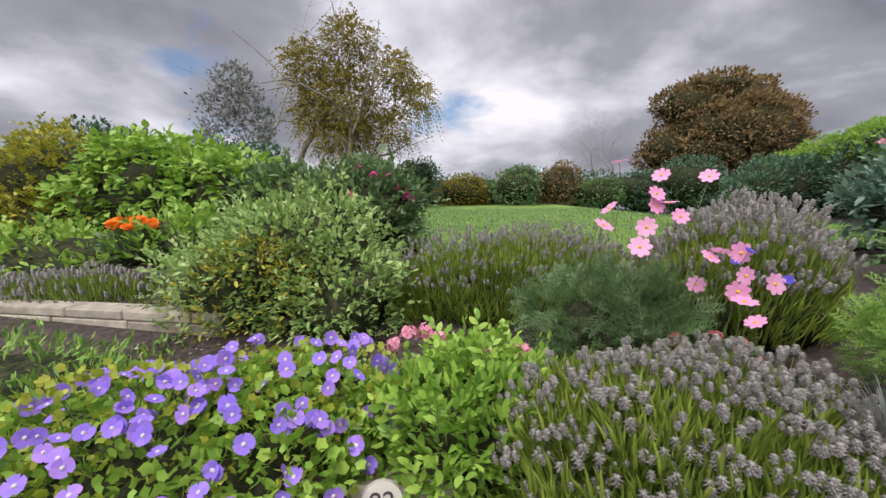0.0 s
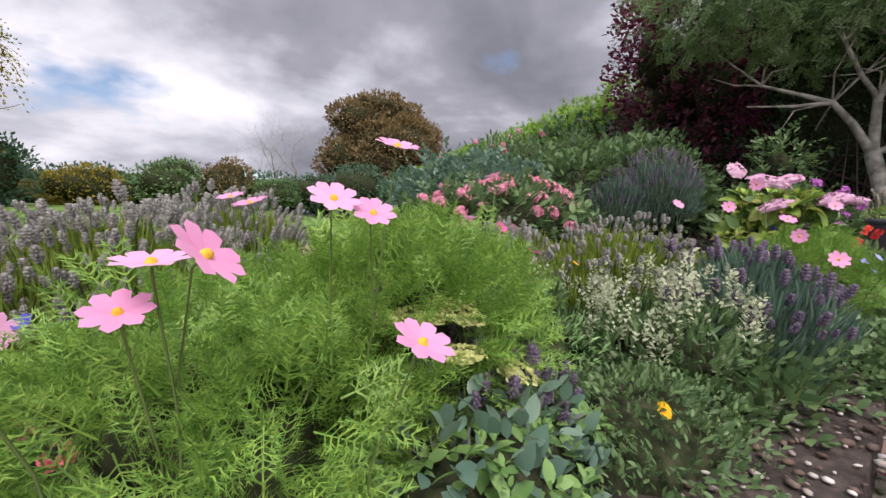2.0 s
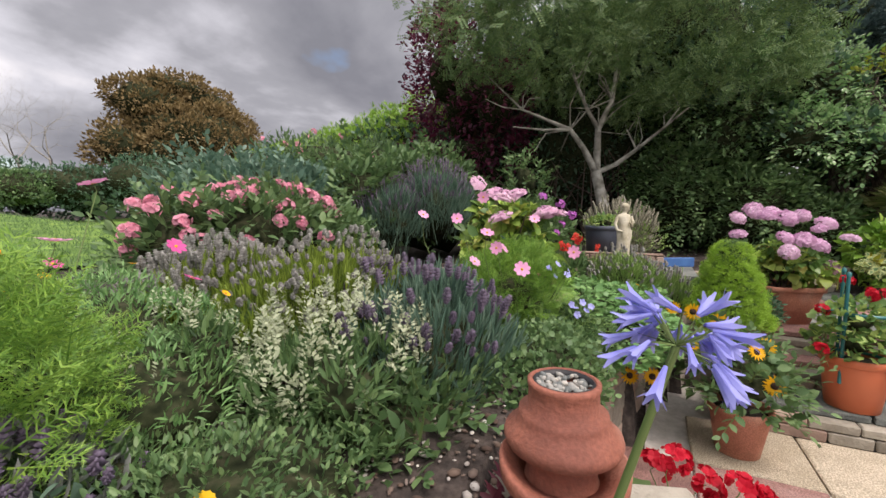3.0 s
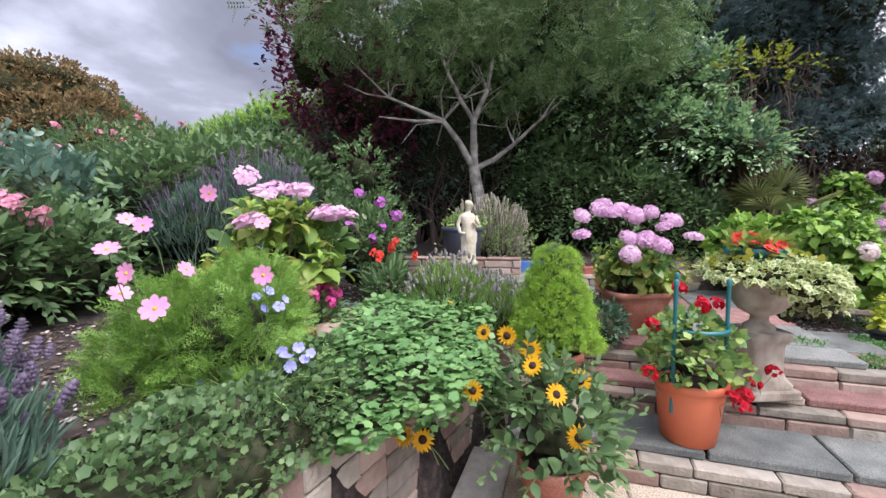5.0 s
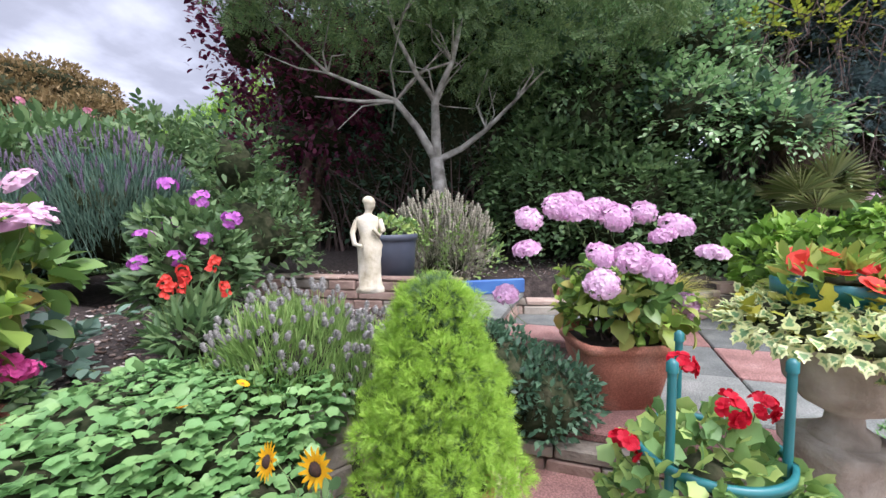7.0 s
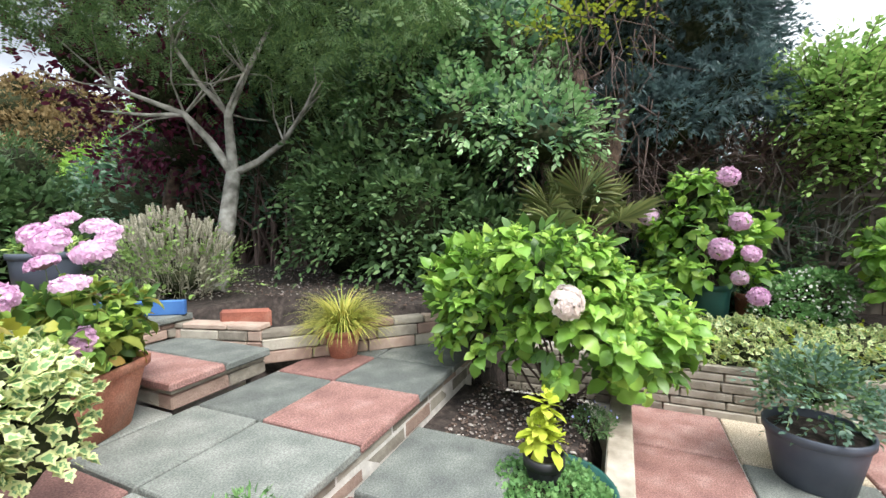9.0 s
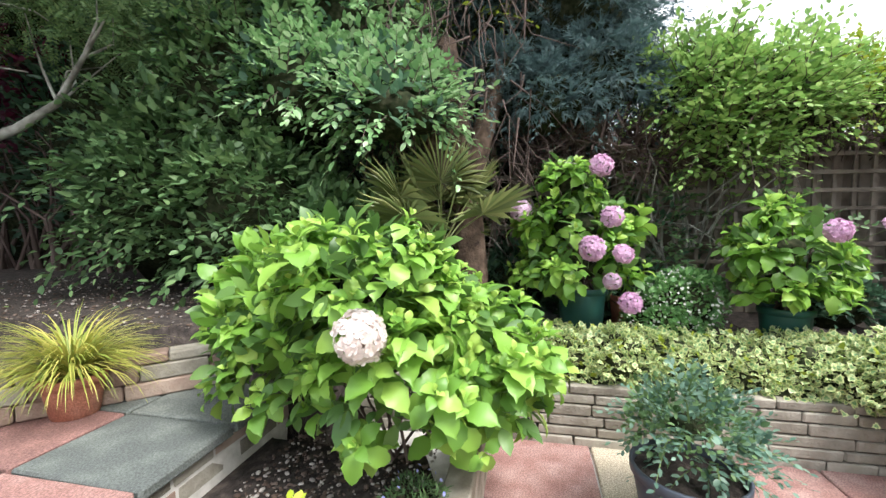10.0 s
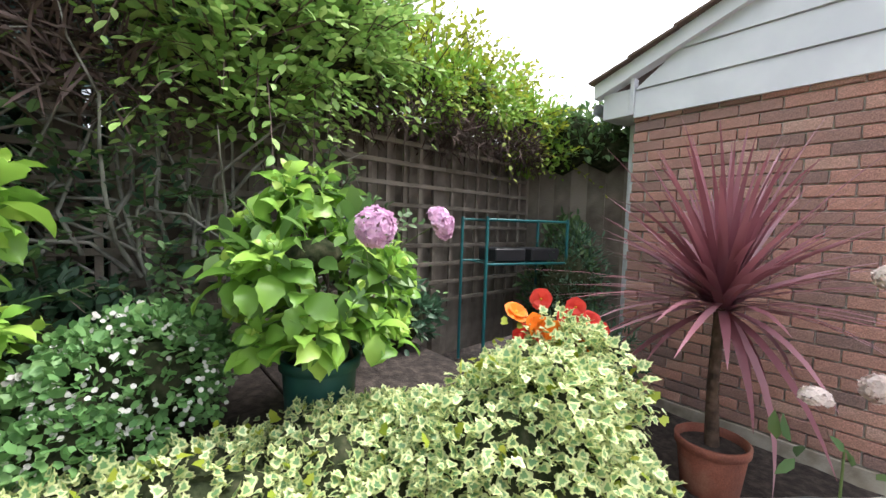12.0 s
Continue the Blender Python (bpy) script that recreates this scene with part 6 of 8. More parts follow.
    p = clump("rose_bush", "broad dark green rose bush without flowers", "shrub", 5.06, 3.60, 1.1, [(0, 0, 0.45, 0.75, 0.7, 0.5), (0.6, -0.2, 0.3, 0.5, 0.5, 0.4), (-0.3, 0.3, 0.4, 0.7, 0.6, 0.5)], 6500, 0.10, LEAF, "blueleaf", 312, core=0.85, coremat=M["dark"])
    clump("currant_bush", "mid-green leafy bush with jagged leaves", "shrub", 4.25, 2.46, 1.0, [(0, 0, 0.22, 0.65, 0.45, 0.34), (-0.5, 0.3, 0.22, 0.5, 0.4, 0.3), (0.4, 0.3, 0.25, 0.5, 0.4, 0.3)], 6500, 0.075, LEAF, "mid", 313, core=0.85)
    clump("green_bush", "loose green bush with long shoots", "shrub", 6.72, 2.62, 1.1, [(0, 0, 0.5, 0.8, 0.7, 0.65), (-0.7, 0.4, 0.5, 0.8, 0.7, 0.6), (0.6, 0, 0.4, 0.6, 0.6, 0.6)], 7500, 0.10, LEAF, "mid", 314, core=0.85)
    p = clump("cosmos", "rounded feathery cosmos with a few rose-pink flowers", "plant", 4.14, 0.66, 0.90, [(0, 0, 0.15, 0.27, 0.25, 0.25)], 1700, 0.085, PLUME, "fennel", 315, core=0.65)
    o = (4.14, 0.66, 0.90)
    pts = [(3.73, 0.65, 1.43), (3.75, 0.61, 1.36), (3.73, 0.48, 1.27), (3.93, 0.29, 1.34), (4.06, 0.96, 1.49), (4.31, 0.90, 1.62)]
    bloom(p, "cosmos", [(a - o[0], b - o[1], c - o[2]) for a, b, c in pts], 8, scale=1.0, stems=0.25, face=(-0.9, -0.3, 0.3), jitter=0.2)
    p = thing("lily_leaves", 3.95, 0.36, 0.85, "arching dark strap leaves at the cosmos's foot", "plant")
    blades(p, "leaves", 200, 0.15, 0.22, 0.009, M["mid"], 316, arch=0.5, base=0.16)
    p = clump("heuchera_edge", "green leafy ground cover with spent flowers spilling over the wall", "plant", 3.59, 0.31, 0.78, [(0, 0, 0.08, 0.5, 0.22, 0.18), (0.5, -0.02, 0.06, 0.45, 0.2, 0.16)], 9000, 0.022, ROUND, "mid", 317, core=0.82)
    clump("ground_ivy_mat", "low green ground cover between pot and soil", "plant", 2.96, 0.65, 0.82, [(0, 0, 0.05, 0.38, 0.28, 0.15)], 2600, 0.05, LEAF, "mid", 318, core=0.8)
    lavender(3.18, 1.82, 0.9, [(0, 0, 0.18, 0.4, 0.35, 0.3)], 500, "faded lavender tuft with thin stems", 319, length=0.25)
    p = clump("cranesbill_mat", "broad mound of overlapping round green leaves", "plant", 4.75, 0.29, 0.84, [(0, 0, 0.02, 0.48, 0.34, 0.2), (0.35, -0.1, 0.0, 0.4, 0.3, 0.18), (-0.35, -0.12, -0.02, 0.4, 0.34, 0.2), (0.1, -0.28, -0.08, 0.4, 0.25, 0.16)], 10500, 0.036, ROUND, "mat", 320, core=0.9, up=-0.1, flop=0.6, flat=0.75)
    bloom(p, "marigold", [(0.12, -0.24, 0.2), (0.3, -0.25, 0.19)], 2, scale=0.9)
    # rock, stepping stones
    for (x, y, z, s, l) in ((2.62, 0.88, 0.94, 0.12, "dark rock half sunk in the soil"), (4.65, 0.44, 0.99, 0.2, "flat pale stepping stone in the mulch"), (5.01, 0.33, 0.95, 0.17, "flat grey stepping stone in the mulch"), (4.77, 0.49, 0.94, 0.18, "flat pinkish stepping stone in the mulch")):
        p = thing("rock", x, y, z - 0.03, l, "stone")
        v, f = ico(2)
        w = 1 + 0.12 * np.sin(v @ (5, 2, 3)) + 0.08 * np.sin(v @ (-3, 7, 2))
        mesh_obj("stone", v * w[:, None] * (s, s * 0.75, 0.045), f, [M["stone_pink" if "pinkish" in l or "pale" in l else "stone"]], p, smooth=True)


middle_border()


# ---- pots, steps, terrace ----
def hydrangea(x, y, z, blobs, n, size, flowers, label, seed, kind="mophead", m="hydr", fscale=1.0, face=(-0.6, -0.4, 0.6), name="hydrangea", stem_base=(0, 0, 0), core=0.55):
    p = thing(name, x, y, z, label, "plant")
    # inner layer of leaves, coloured darker for the shade inside the bush
    foliage(p, "inner_leaves", [(*b[:3], b[3] * 0.85, b[4] * 0.85, b[5] * 0.85) for b in blobs], int(n * 0.45), size, OVAL, M["hydr_shade"], seed, up=0.1, flop=0.5, core=core, shell=0.6, low=-0.7, lumps=4)
    rosettes(p, "foliage", blobs, int(n * 0.165), size * 1.22, HLEAF, M[m], seed + 3, tip=M["hydr_tip"])
    if flowers:
        bloom(p, kind, flowers, seed, scale=fscale, face=face, jitter=0.3, stems=0.14, swell=0.4)
    r = rng(seed)
    B = np.array(blobs, float)
    tubes = []
    for i in range(16):
        b = B[i % len(B)]
        e = b[:3] + b[3:] * r.normal(size=3) * 0.35
        s = np.array(stem_base) + r.normal(size=3) * (0.05, 0.05, 0)
        tubes.append(tube([s, (s + e) / 2 + r.normal(size=3) * 0.03, e], [0.008, 0.006, 0.004], 5))
    V, F = join(tubes)
    mesh_obj("stem_growth", V, F, [M["twig"]], p, kind="stuff")
    return p




def chimney_pot():
    x, y = 2.705, 0.10
    p = thing("chimney_pot", x, y, 0.86, "weathered terracotta chimney pot with a hooded side mouth, filled with pebbles", "planter", rz=-72)
    lathe("barrel", p, M["terra_dark"], [(0.078, 0.0), (0.082, 0.01), (0.084, 0.12), (0.075, 0.15), (0.066, 0.17), (0.064, 0.215), (0.088, 0.225), (0.106, 0.232), (0.110, 0.245), (0.107, 0.256), (0.090, 0.270), (0.083, 0.285), (0.082, 0.294), (0.066, 0.300), (0.0645, 0.335), (0.067, 0.342), (0.067, 0.350),
                                           (0.058, 0.352), (0.056, 0.33), (0.001, 0.33)], 48)
    V, F = [], []
    n, m = 40, 5
    for i in range(n + 1):
        a = -2.0 + 4.0 * i / n
        dip = 0.042 * math.cos(a * 0.78) ** 2
        taper = 1 - 0.75 * abs(a / 2.0) ** 4
        for rr, zz in ((0.07, 0.165), (0.07 + 0.052 * taper, 0.225 - dip), (0.07 + 0.060 * taper, 0.222 - dip), (0.07 + 0.058 * taper, 0.196 - dip), (0.075, 0.135)):
            V.append((rr * math.sin(a), -rr * math.cos(a), zz))
    for i in range(n):
        for k in range(m):
            F.append((m * i + k, m * i + (k + 1) % m, m * i + m + (k + 1) % m, m * i + m + k))
    mesh_obj("hood", V, F, [M["terra_dark"]], p, smooth=False)
    lathe("liner_ring", p, M["black"], [(0.0555, 0.335), (0.0575, 0.349), (0.0535, 0.351), (0.053, 0.335)], 32)
    r = rng(3)
    v, f = ico(1)
    q = np.sqrt(r.random(110)) * 0.052
    a = r.random(110) * 6.28
    P = np.stack([q * np.cos(a), q * np.sin(a), 0.334 + 0.010 * r.random(110)], 1)
    V, F = stamp((v * (1, 1.3, 0.7), f), P, r.normal(size=P.shape), (0, 0, 1) + 0.2 * r.normal(size=P.shape), 0.004 + 0.005 * r.random(110))
    mesh_obj("pebble_fill", V, F, [M["pebble"]], p, kind="stuff")
    b = thing("edging_bricks", x - 0.08, y - 0.02, 0.80, "stacked buff stone blocks beside the chimney pot", "stone", rz=20)
    for k, (dx, dy, dz) in enumerate(((0, 0, 0.12), (0.02, 0.02, 0.0), (0.17, -0.25, 0.0), (-0.1, 0.1, -0.02))):
        box("block", b, M["stone"], dx - 0.12, dy - 0.08, dz, dx + 0.10, dy + 0.08, dz + 0.10, 0.012)


def agapanthus():
    x, y, z = 2.37, -0.06, 1.40
    p = thing("agapanthus", x, y, 0.5, "tall agapanthus stem with a loose lilac-blue umbel", "plant")
    top = (0, 0, z - 0.5)
    bloom(p, "agapanthus", [top], 1, scale=0.8, face=(-0.1, -0.1, 1), jitter=0.02, swell=0)
    V, F = tube([(-0.02, 0.16, 0.1), (-0.04, 0.11, 0.5), top], [0.006, 0.005, 0.004], 8)
    mesh_obj("flower_stem", V, F, [M["stem"]], p, smooth=True)
    blades(p, "leaves", 14, 0.1, 0.3, 0.02, M["bright"], 5, arch=0.5, base=0.04, z=0.1)


def red_patio_pots():
    x, y, z = 2.86, 0.01, 0.94
    p = pot(x, y, 0.5, 0.13, 0.1, 0.2, M["teal"], "dark teal pot with red pelargonium by the chimney pot")
    q = clump("pelargonium", "red pelargonium with round green leaves in the teal pot", "plant", x, y, 0.68, [(0, 0, 0.04, 0.2, 0.16, 0.1)], 300, 0.07, ROUND, "mid", 401, core=0.5)
    bloom(q, "pelargonium", rel((x, y, 0.68), [(3.09, -0.07, 0.87), (3.13, -0.19, 0.83), (3.02, -0.11, 0.94), (3.07, -0.25, 0.88), (3.09, -0.30, 0.85)]), 3, scale=0.95, stems=0.1)
    q = clump("orange_lily", "orange alstroemeria flowers with dark red leaves", "plant", 2.75, 0.15, 0.7, [(0, 0, 0.08, 0.14, 0.12, 0.12)], 160, 0.08, SLIM, "redleaf", 402, core=0.4)
    bloom(q, "begonia", top_points([(0, 0, 0.12, 0.12, 0.1, 0.1)], 7, 3), 4, scale=0.7, stems=0.1)
    clump("garden_mint", "leafy green stems rising by the stone wall", "plant", 3.35, 0.21, 0.45, [(0, 0, 0.12, 0.12, 0.1, 0.18)], 160, 0.09, LEAF, "mid", 403, core=0.2)


def post():
    p = thing("garden_post", 2.555, -0.345, 0.15, "tall round galvanised steel post with a clamp, standing on the patio", "post")
    lathe("tube", p, M["galv"], [(0.0225, 0.0), (0.0225, 3.6)], 28)
    lathe("sleeve", p, M["galv"], [(0.0262, 0.35), (0.0275, 0.36), (0.0275, 0.92), (0.0262, 0.93), (0.0226, 0.932)], 28)
    for k in range(5):
        lathe("collar", p, M["galv"], [(0.0227, 0), (0.0236, 0.002), (0.0227, 0.004)], 24).location = (0, 0, 1.02 + 0.17 * k + 0.05 * (k % 2))
    b = box("clamp", p, M["black"], -0.012, 0.024, 0.62, 0.012, 0.036, 0.94, 0.004)
    k = lathe("clamp_screw", p, M["black"], [(0.007, 0), (0.007, 0.03), (0.012, 0.032), (0.012, 0.044), (0.001, 0.044)], 12)
    k.matrix_basis = pose(0, 0.034, 0.9, -90, 0, 0)


def sunflowers():
    x, y = 4.74, -0.53
    pot(x, y, 0.15, 0.16, 0.11, 0.28, M["terra"], "terracotta pot of small sunflowers standing on the patio")
    q = clump("sunflower", "bushy dwarf sunflower plant with yellow heads and brown centres", "plant", x, y, 0.4, [(0, 0, 0.15, 0.26, 0.26, 0.2), (0.05, 0.05, 0.25, 0.2, 0.2, 0.15)], 760, 0.07, BROAD, "mid", 411, core=0.55)
    bloom(q, "sunflower", rel((x, y, 0.4), [(4.73, -0.44, 0.84), (4.55, -0.55, 0.80), (4.32, -0.07, 0.66), (4.39, 0.04, 0.62), (4.56, -0.64, 0.63), (4.83, -0.42, 0.88), (4.79, -0.64, 0.77),
                                           (4.91, -0.18, 0.92), (4.95, -0.29, 0.90), (4.43, -0.24, 0.83)]), 5, scale=0.92, face=(-0.95, 0.05, 0.3), jitter=0.2, stems=0.15)


def conifer():
    x, y = 5.21, -0.51
    b = thing("edging_stone", x, y, 0.33, "round pale stone block under the conifer's pot", "stone")
    lathe("stone", b, M["castone"], [(0.17, 0.0), (0.18, 0.05), (0.17, 0.17), (0.14, 0.19), (0.001, 0.19)], 24)
    pot(x, y, 0.52, 0.16, 0.115, 0.25, M["terra"], "terracotta pot holding a dwarf conifer")
    p = thing("dwarf_conifer", x, y, 0.74, "bright green cone-shaped dwarf spruce", "shrub")
    B = [(0, 0, 0.14, 0.165, 0.165, 0.11), (0.0, 0, 0.28, 0.135, 0.135, 0.13), (0, 0, 0.42, 0.095, 0.095, 0.11), (-0.01, 0, 0.53, 0.07, 0.07, 0.07)]
    r = rng(9)
    extra = []
    for i in range(64):
        z = 0.04 + 0.52 * (i + 0.5) / 64
        rad = 0.195 * (1 - (z / 0.66) ** 1.6) * (0.85 + 0.3 * r.random())
        a = 2.4 * i
        extra.append((rad * math.cos(a), rad * math.sin(a), z, 0.055, 0.055, 0.034 + 0.02 * r.random()))
    foliage(p, "foliage", B, 4500, 0.035, SPRUCE, M["mid"], 421, core=0.75, flop=0.4, rough=0.1, low=-0.8, lumps=0)
    foliage(p, "needle_growth", extra, 15000, 0.028, SPRUCE, M["spruce"], 422, core=0, flop=0.35, low=-0.7, shell=0.3, lumps=0)


def pelargonium_pot():
    x, y = 5.21, -1.19
    x, y = x + 0.08, y
    pot(x, y, 0.33, 0.175, 0.13, 0.33, M["plastic_or"], "orange plastic pot on the step holding a pelargonium")
    q = clump("pelargonium", "pelargonium with scalloped green leaves and crimson flowers", "plant", x, y, 0.58, [(0, 0, 0.14, 0.2, 0.2, 0.13), (0, 0, 0.28, 0.17, 0.17, 0.13)], 620, 0.047, ROUND, "pelleaf", 431, core=0.35)
    bloom(q, "pelargonium", rel((x, y, 0.58), [(5.24, -1.00, 0.93), (5.28, -1.23, 1.04), (5.30, -1.30, 1.05), (5.36, -1.14, 1.11), (5.11, -1.33, 0.64), (5.19, -1.40, 0.63), (5.27, -1.47, 0.66), (5.42, -1.60, 0.68), (5.11, -0.97, 0.72), (5.12, -1.37, 0.60)]),
          3, scale=0.95, stems=0.12)
    t = thing("obelisk_support", x, y, 0.5, "teal plastic plant support with three canes and rings", "plant support")
    t.scale = (1.2, 1.2, 1.08)
    for k in range(3):
        a = 2.1 * k + 0.3
        V, F = tube([(0.125 * math.cos(a), 0.125 * math.sin(a), 0.0), (0.125 * math.cos(a), 0.125 * math.sin(a), 0.62)], [0.0085, 0.0085], 8)
        mesh_obj("cane", V, F, [M["teal"]], t, smooth=True)
        lathe("cane_cap", t, M["teal"], [(0.011, -0.02), (0.011, 0.0), (0.004, 0.008), (0.001, 0.009)], 8).location = (0.125 * math.cos(a), 0.125 * math.sin(a), 0.625)
    for z in (0.13, 0.40):
        V, F = [], []
        for i in range(41):
            a = 2 * math.pi * i / 40
            V += [(rr * math.cos(a), rr * math.sin(a), z + zz) for rr, zz in ((0.132, -0.009), (0.142, -0.009), (0.142, 0.009), (0.132, 0.009))]
        for i in range(40):
            for k in range(4):
                F.append((4 * i + k, 4 * i + (k + 1) % 4, 4 * i + 4 + (k + 1) % 4, 4 * i + 4 + k))
        mesh_obj("ring", V, F, [M["teal"]], t)


def planter():
    x, y = 6.09, -1.07
    x, y = x + 0.13, y + 0.05
    pot(x, y, 0.64, 0.225, 0.155, 0.31, M["terra"], "square terracotta planter standing on the terrace", square=5, rz=22, lip=0.03)
    B = [(0, 0, 0.22, 0.3, 0.3, 0.15), (0.05, 0.0, 0.32, 0.25, 0.25, 0.13)]
    fl = [(6.04, -0.77, 1.54), (6.19, -0.90, 1.52), (6.18, -1.01, 1.49), (6.33, -1.14, 1.51), (6.21, -1.26, 1.45), (6.08, -1.19, 1.41), (5.99, -0.65, 1.49), (5.93, -0.65, 1.36), (5.93, -0.95, 1.34),
          (5.92, -1.06, 1.33), (5.82, -0.95, 1.24), (6.08, -1.37, 1.34), (5.95, -1.15, 1.29), (5.98, -0.55, 1.15), (6.01, -0.84, 1.51), (6.14, -1.29, 1.11), (6.32, -0.80, 1.57), (6.38, -0.95, 1.55)]
    hydrangea(x, y, 0.86, B, 420, 0.08, rel((x, y, 0.86), fl), "hydrangea in the square planter with many mauve-pink heads and autumn-tinted leaves", 441, kind="dome_mophead", m="hydr_aut", fscale=0.9, face=(-0.4, -0.2, 1.0), core=0)


def urn():
    x, y = 5.44, -1.62
    x, y = x + 0.18, y + 0.02
    p = thing("stone_urn", x, y, 0.49, "cast stone urn on a square pedestal", "urn", rz=20)
    p.scale = (0.84, 0.84, 1.1)
    box("plinth", p, M["castone"], -0.17, -0.17, 0, 0.17, 0.17, 0.05, 0.008)
    lathe("pedestal", p, M["castone"], [(0.15, 0.05), (0.15, 0.07), (0.12, 0.1), (0.11, 0.13), (0.11, 0.26), (0.135, 0.29), (0.14, 0.33), (0.001, 0.33)], 40, square=8, smooth=False)
    lathe("bowl", p, M["castone"], [(0.09, 0.33), (0.09, 0.35), (0.055, 0.37), (0.05, 0.40), (0.12, 0.43), (0.17, 0.48), (0.185, 0.56), (0.2, 0.575), (0.21, 0.60), (0.2, 0.615), (0.17, 0.6), (0.001, 0.58)], 48)
    q = thing("ivy", x, y, 1.15, "variegated cream-edged ivy spilling over the stone urn", "plant")
    foliage(q, "foliage", [(0, 0, 0.03, 0.3, 0.3, 0.08), (-0.1, -0.15, -0.02, 0.2, 0.16, 0.1), (0.15, -0.2, -0.12, 0.14, 0.12, 0.18), (0.0, -0.28, -0.1, 0.1, 0.1, 0.15)], 2400, 0.036, EIVY, M["ivymid"], 451, core=0.8, up=-0.4, edge=M["ivyrim"], lumps=4)
    foliage(q, "yellow_leaves", [(0.05, 0, 0.05, 0.25, 0.25, 0.08)], 160, 0.045, IVY, M["gold"], 452, core=0, up=-0.3)
    b = pot(x + 0.04, y + 0.02, 1.2, 0.15, 0.11, 0.11, M["teal"], "teal plastic bowl of red begonias set in the urn", name="flower_bowl")
    b = clump("begonia", "begonias with bright red and orange flowers in the teal bowl", "plant", x + 0.04, y + 0.02, 1.29, [(0, 0, 0.02, 0.15, 0.15, 0.06)], 160, 0.06, LEAF, "hydr_aut", 453, core=0.5)
    bloom(b, "red_begonia", [(-0.13, 0.05, 0.05), (-0.05, 0.1, 0.07), (-0.1, -0.08, 0.04), (0.02, -0.12, 0.05), (0.1, 0.05, 0.08), (0.0, 0.02, 0.09), (-0.14, -0.02, 0.02), (0.08, -0.1, 0.05)], 6, scale=0.85, face=(-0.5, -0.2, 0.6), jitter=0.5)


def statue():
    x, y, z = 6.06, 0.20, 1.61
    p = thing("statue", x, y, z - 0.5, "pale weathered stone statue of a draped classical figure", "statue")
    V, F = [], []
    n = 26
    prof = [(0.075, 0.045, 0, 0), (0.075, 0.06, 0.02, 0), (0.06, 0.055, 0.03, 0), (0.055, 0.05, 0.12, 0.0), (0.06, 0.05, 0.2, 0.005), (0.062, 0.05, 0.25, 0.01), (0.05, 0.042, 0.29, 0.008), (0.052, 0.04, 0.33, 0.0), (0.062, 0.04, 0.375, -0.004),
            (0.058, 0.034, 0.40, -0.004), (0.024, 0.021, 0.415, 0.0), (0.018, 0.018, 0.428, 0.004), (0.023, 0.026, 0.442, 0.008), (0.029, 0.033, 0.46, 0.010), (0.031, 0.035, 0.475, 0.010), (0.034, 0.037, 0.483, 0.008), (0.029, 0.032, 0.497, 0.006), (0.018, 0.02, 0.508, 0.004), (0.001, 0.001, 0.512, 0.004)]
    for a, b, zz, dx in prof:
        for j in range(n):
            t = 2 * math.pi * j / n
            fold = 1 + (0.13 * math.sin(5 * t + zz * 20) + 0.06 * math.sin(11 * t - zz * 30) if 0.02 < zz < 0.27 else 0.035 * math.sin(3 * t + zz * 60))
            V.append((dx + a * fold * math.cos(t), b * fold * math.sin(t), zz))
    for i in range(len(prof) - 1):
        for j in range(n):
            q, s = i * n + j, i * n + (j + 1) % n
            F += [(q, s, s + n), (q, s + n, q + n)]
    pieces = [(np.array(V), np.array(F)), tube([(-0.058, 0, 0.385), (-0.082, -0.01, 0.32), (-0.07, -0.035, 0.26), (-0.03, -0.05, 0.25)], [0.016, 0.015, 0.013, 0.01], 10), tube([(0.06, 0, 0.385), (0.078, -0.02, 0.33), (0.06, -0.045, 0.30), (0.03, -0.05, 0.34)], [0.016, 0.015, 0.012, 0.01], 10)]
    V, F = join(pieces)
    ob = mesh_obj("statue", V, F, [M["statue"]], None, smooth=True)
    bpy.data.objects.remove(p)
    ob.name = "statue"
    ob.matrix_basis = pose(x, y, z - 0.5, 0, 0, -65)
    tagged(ob, "pale weathered stone statue of a draped classical figure among the lavender", "statue")
    return x, y, z


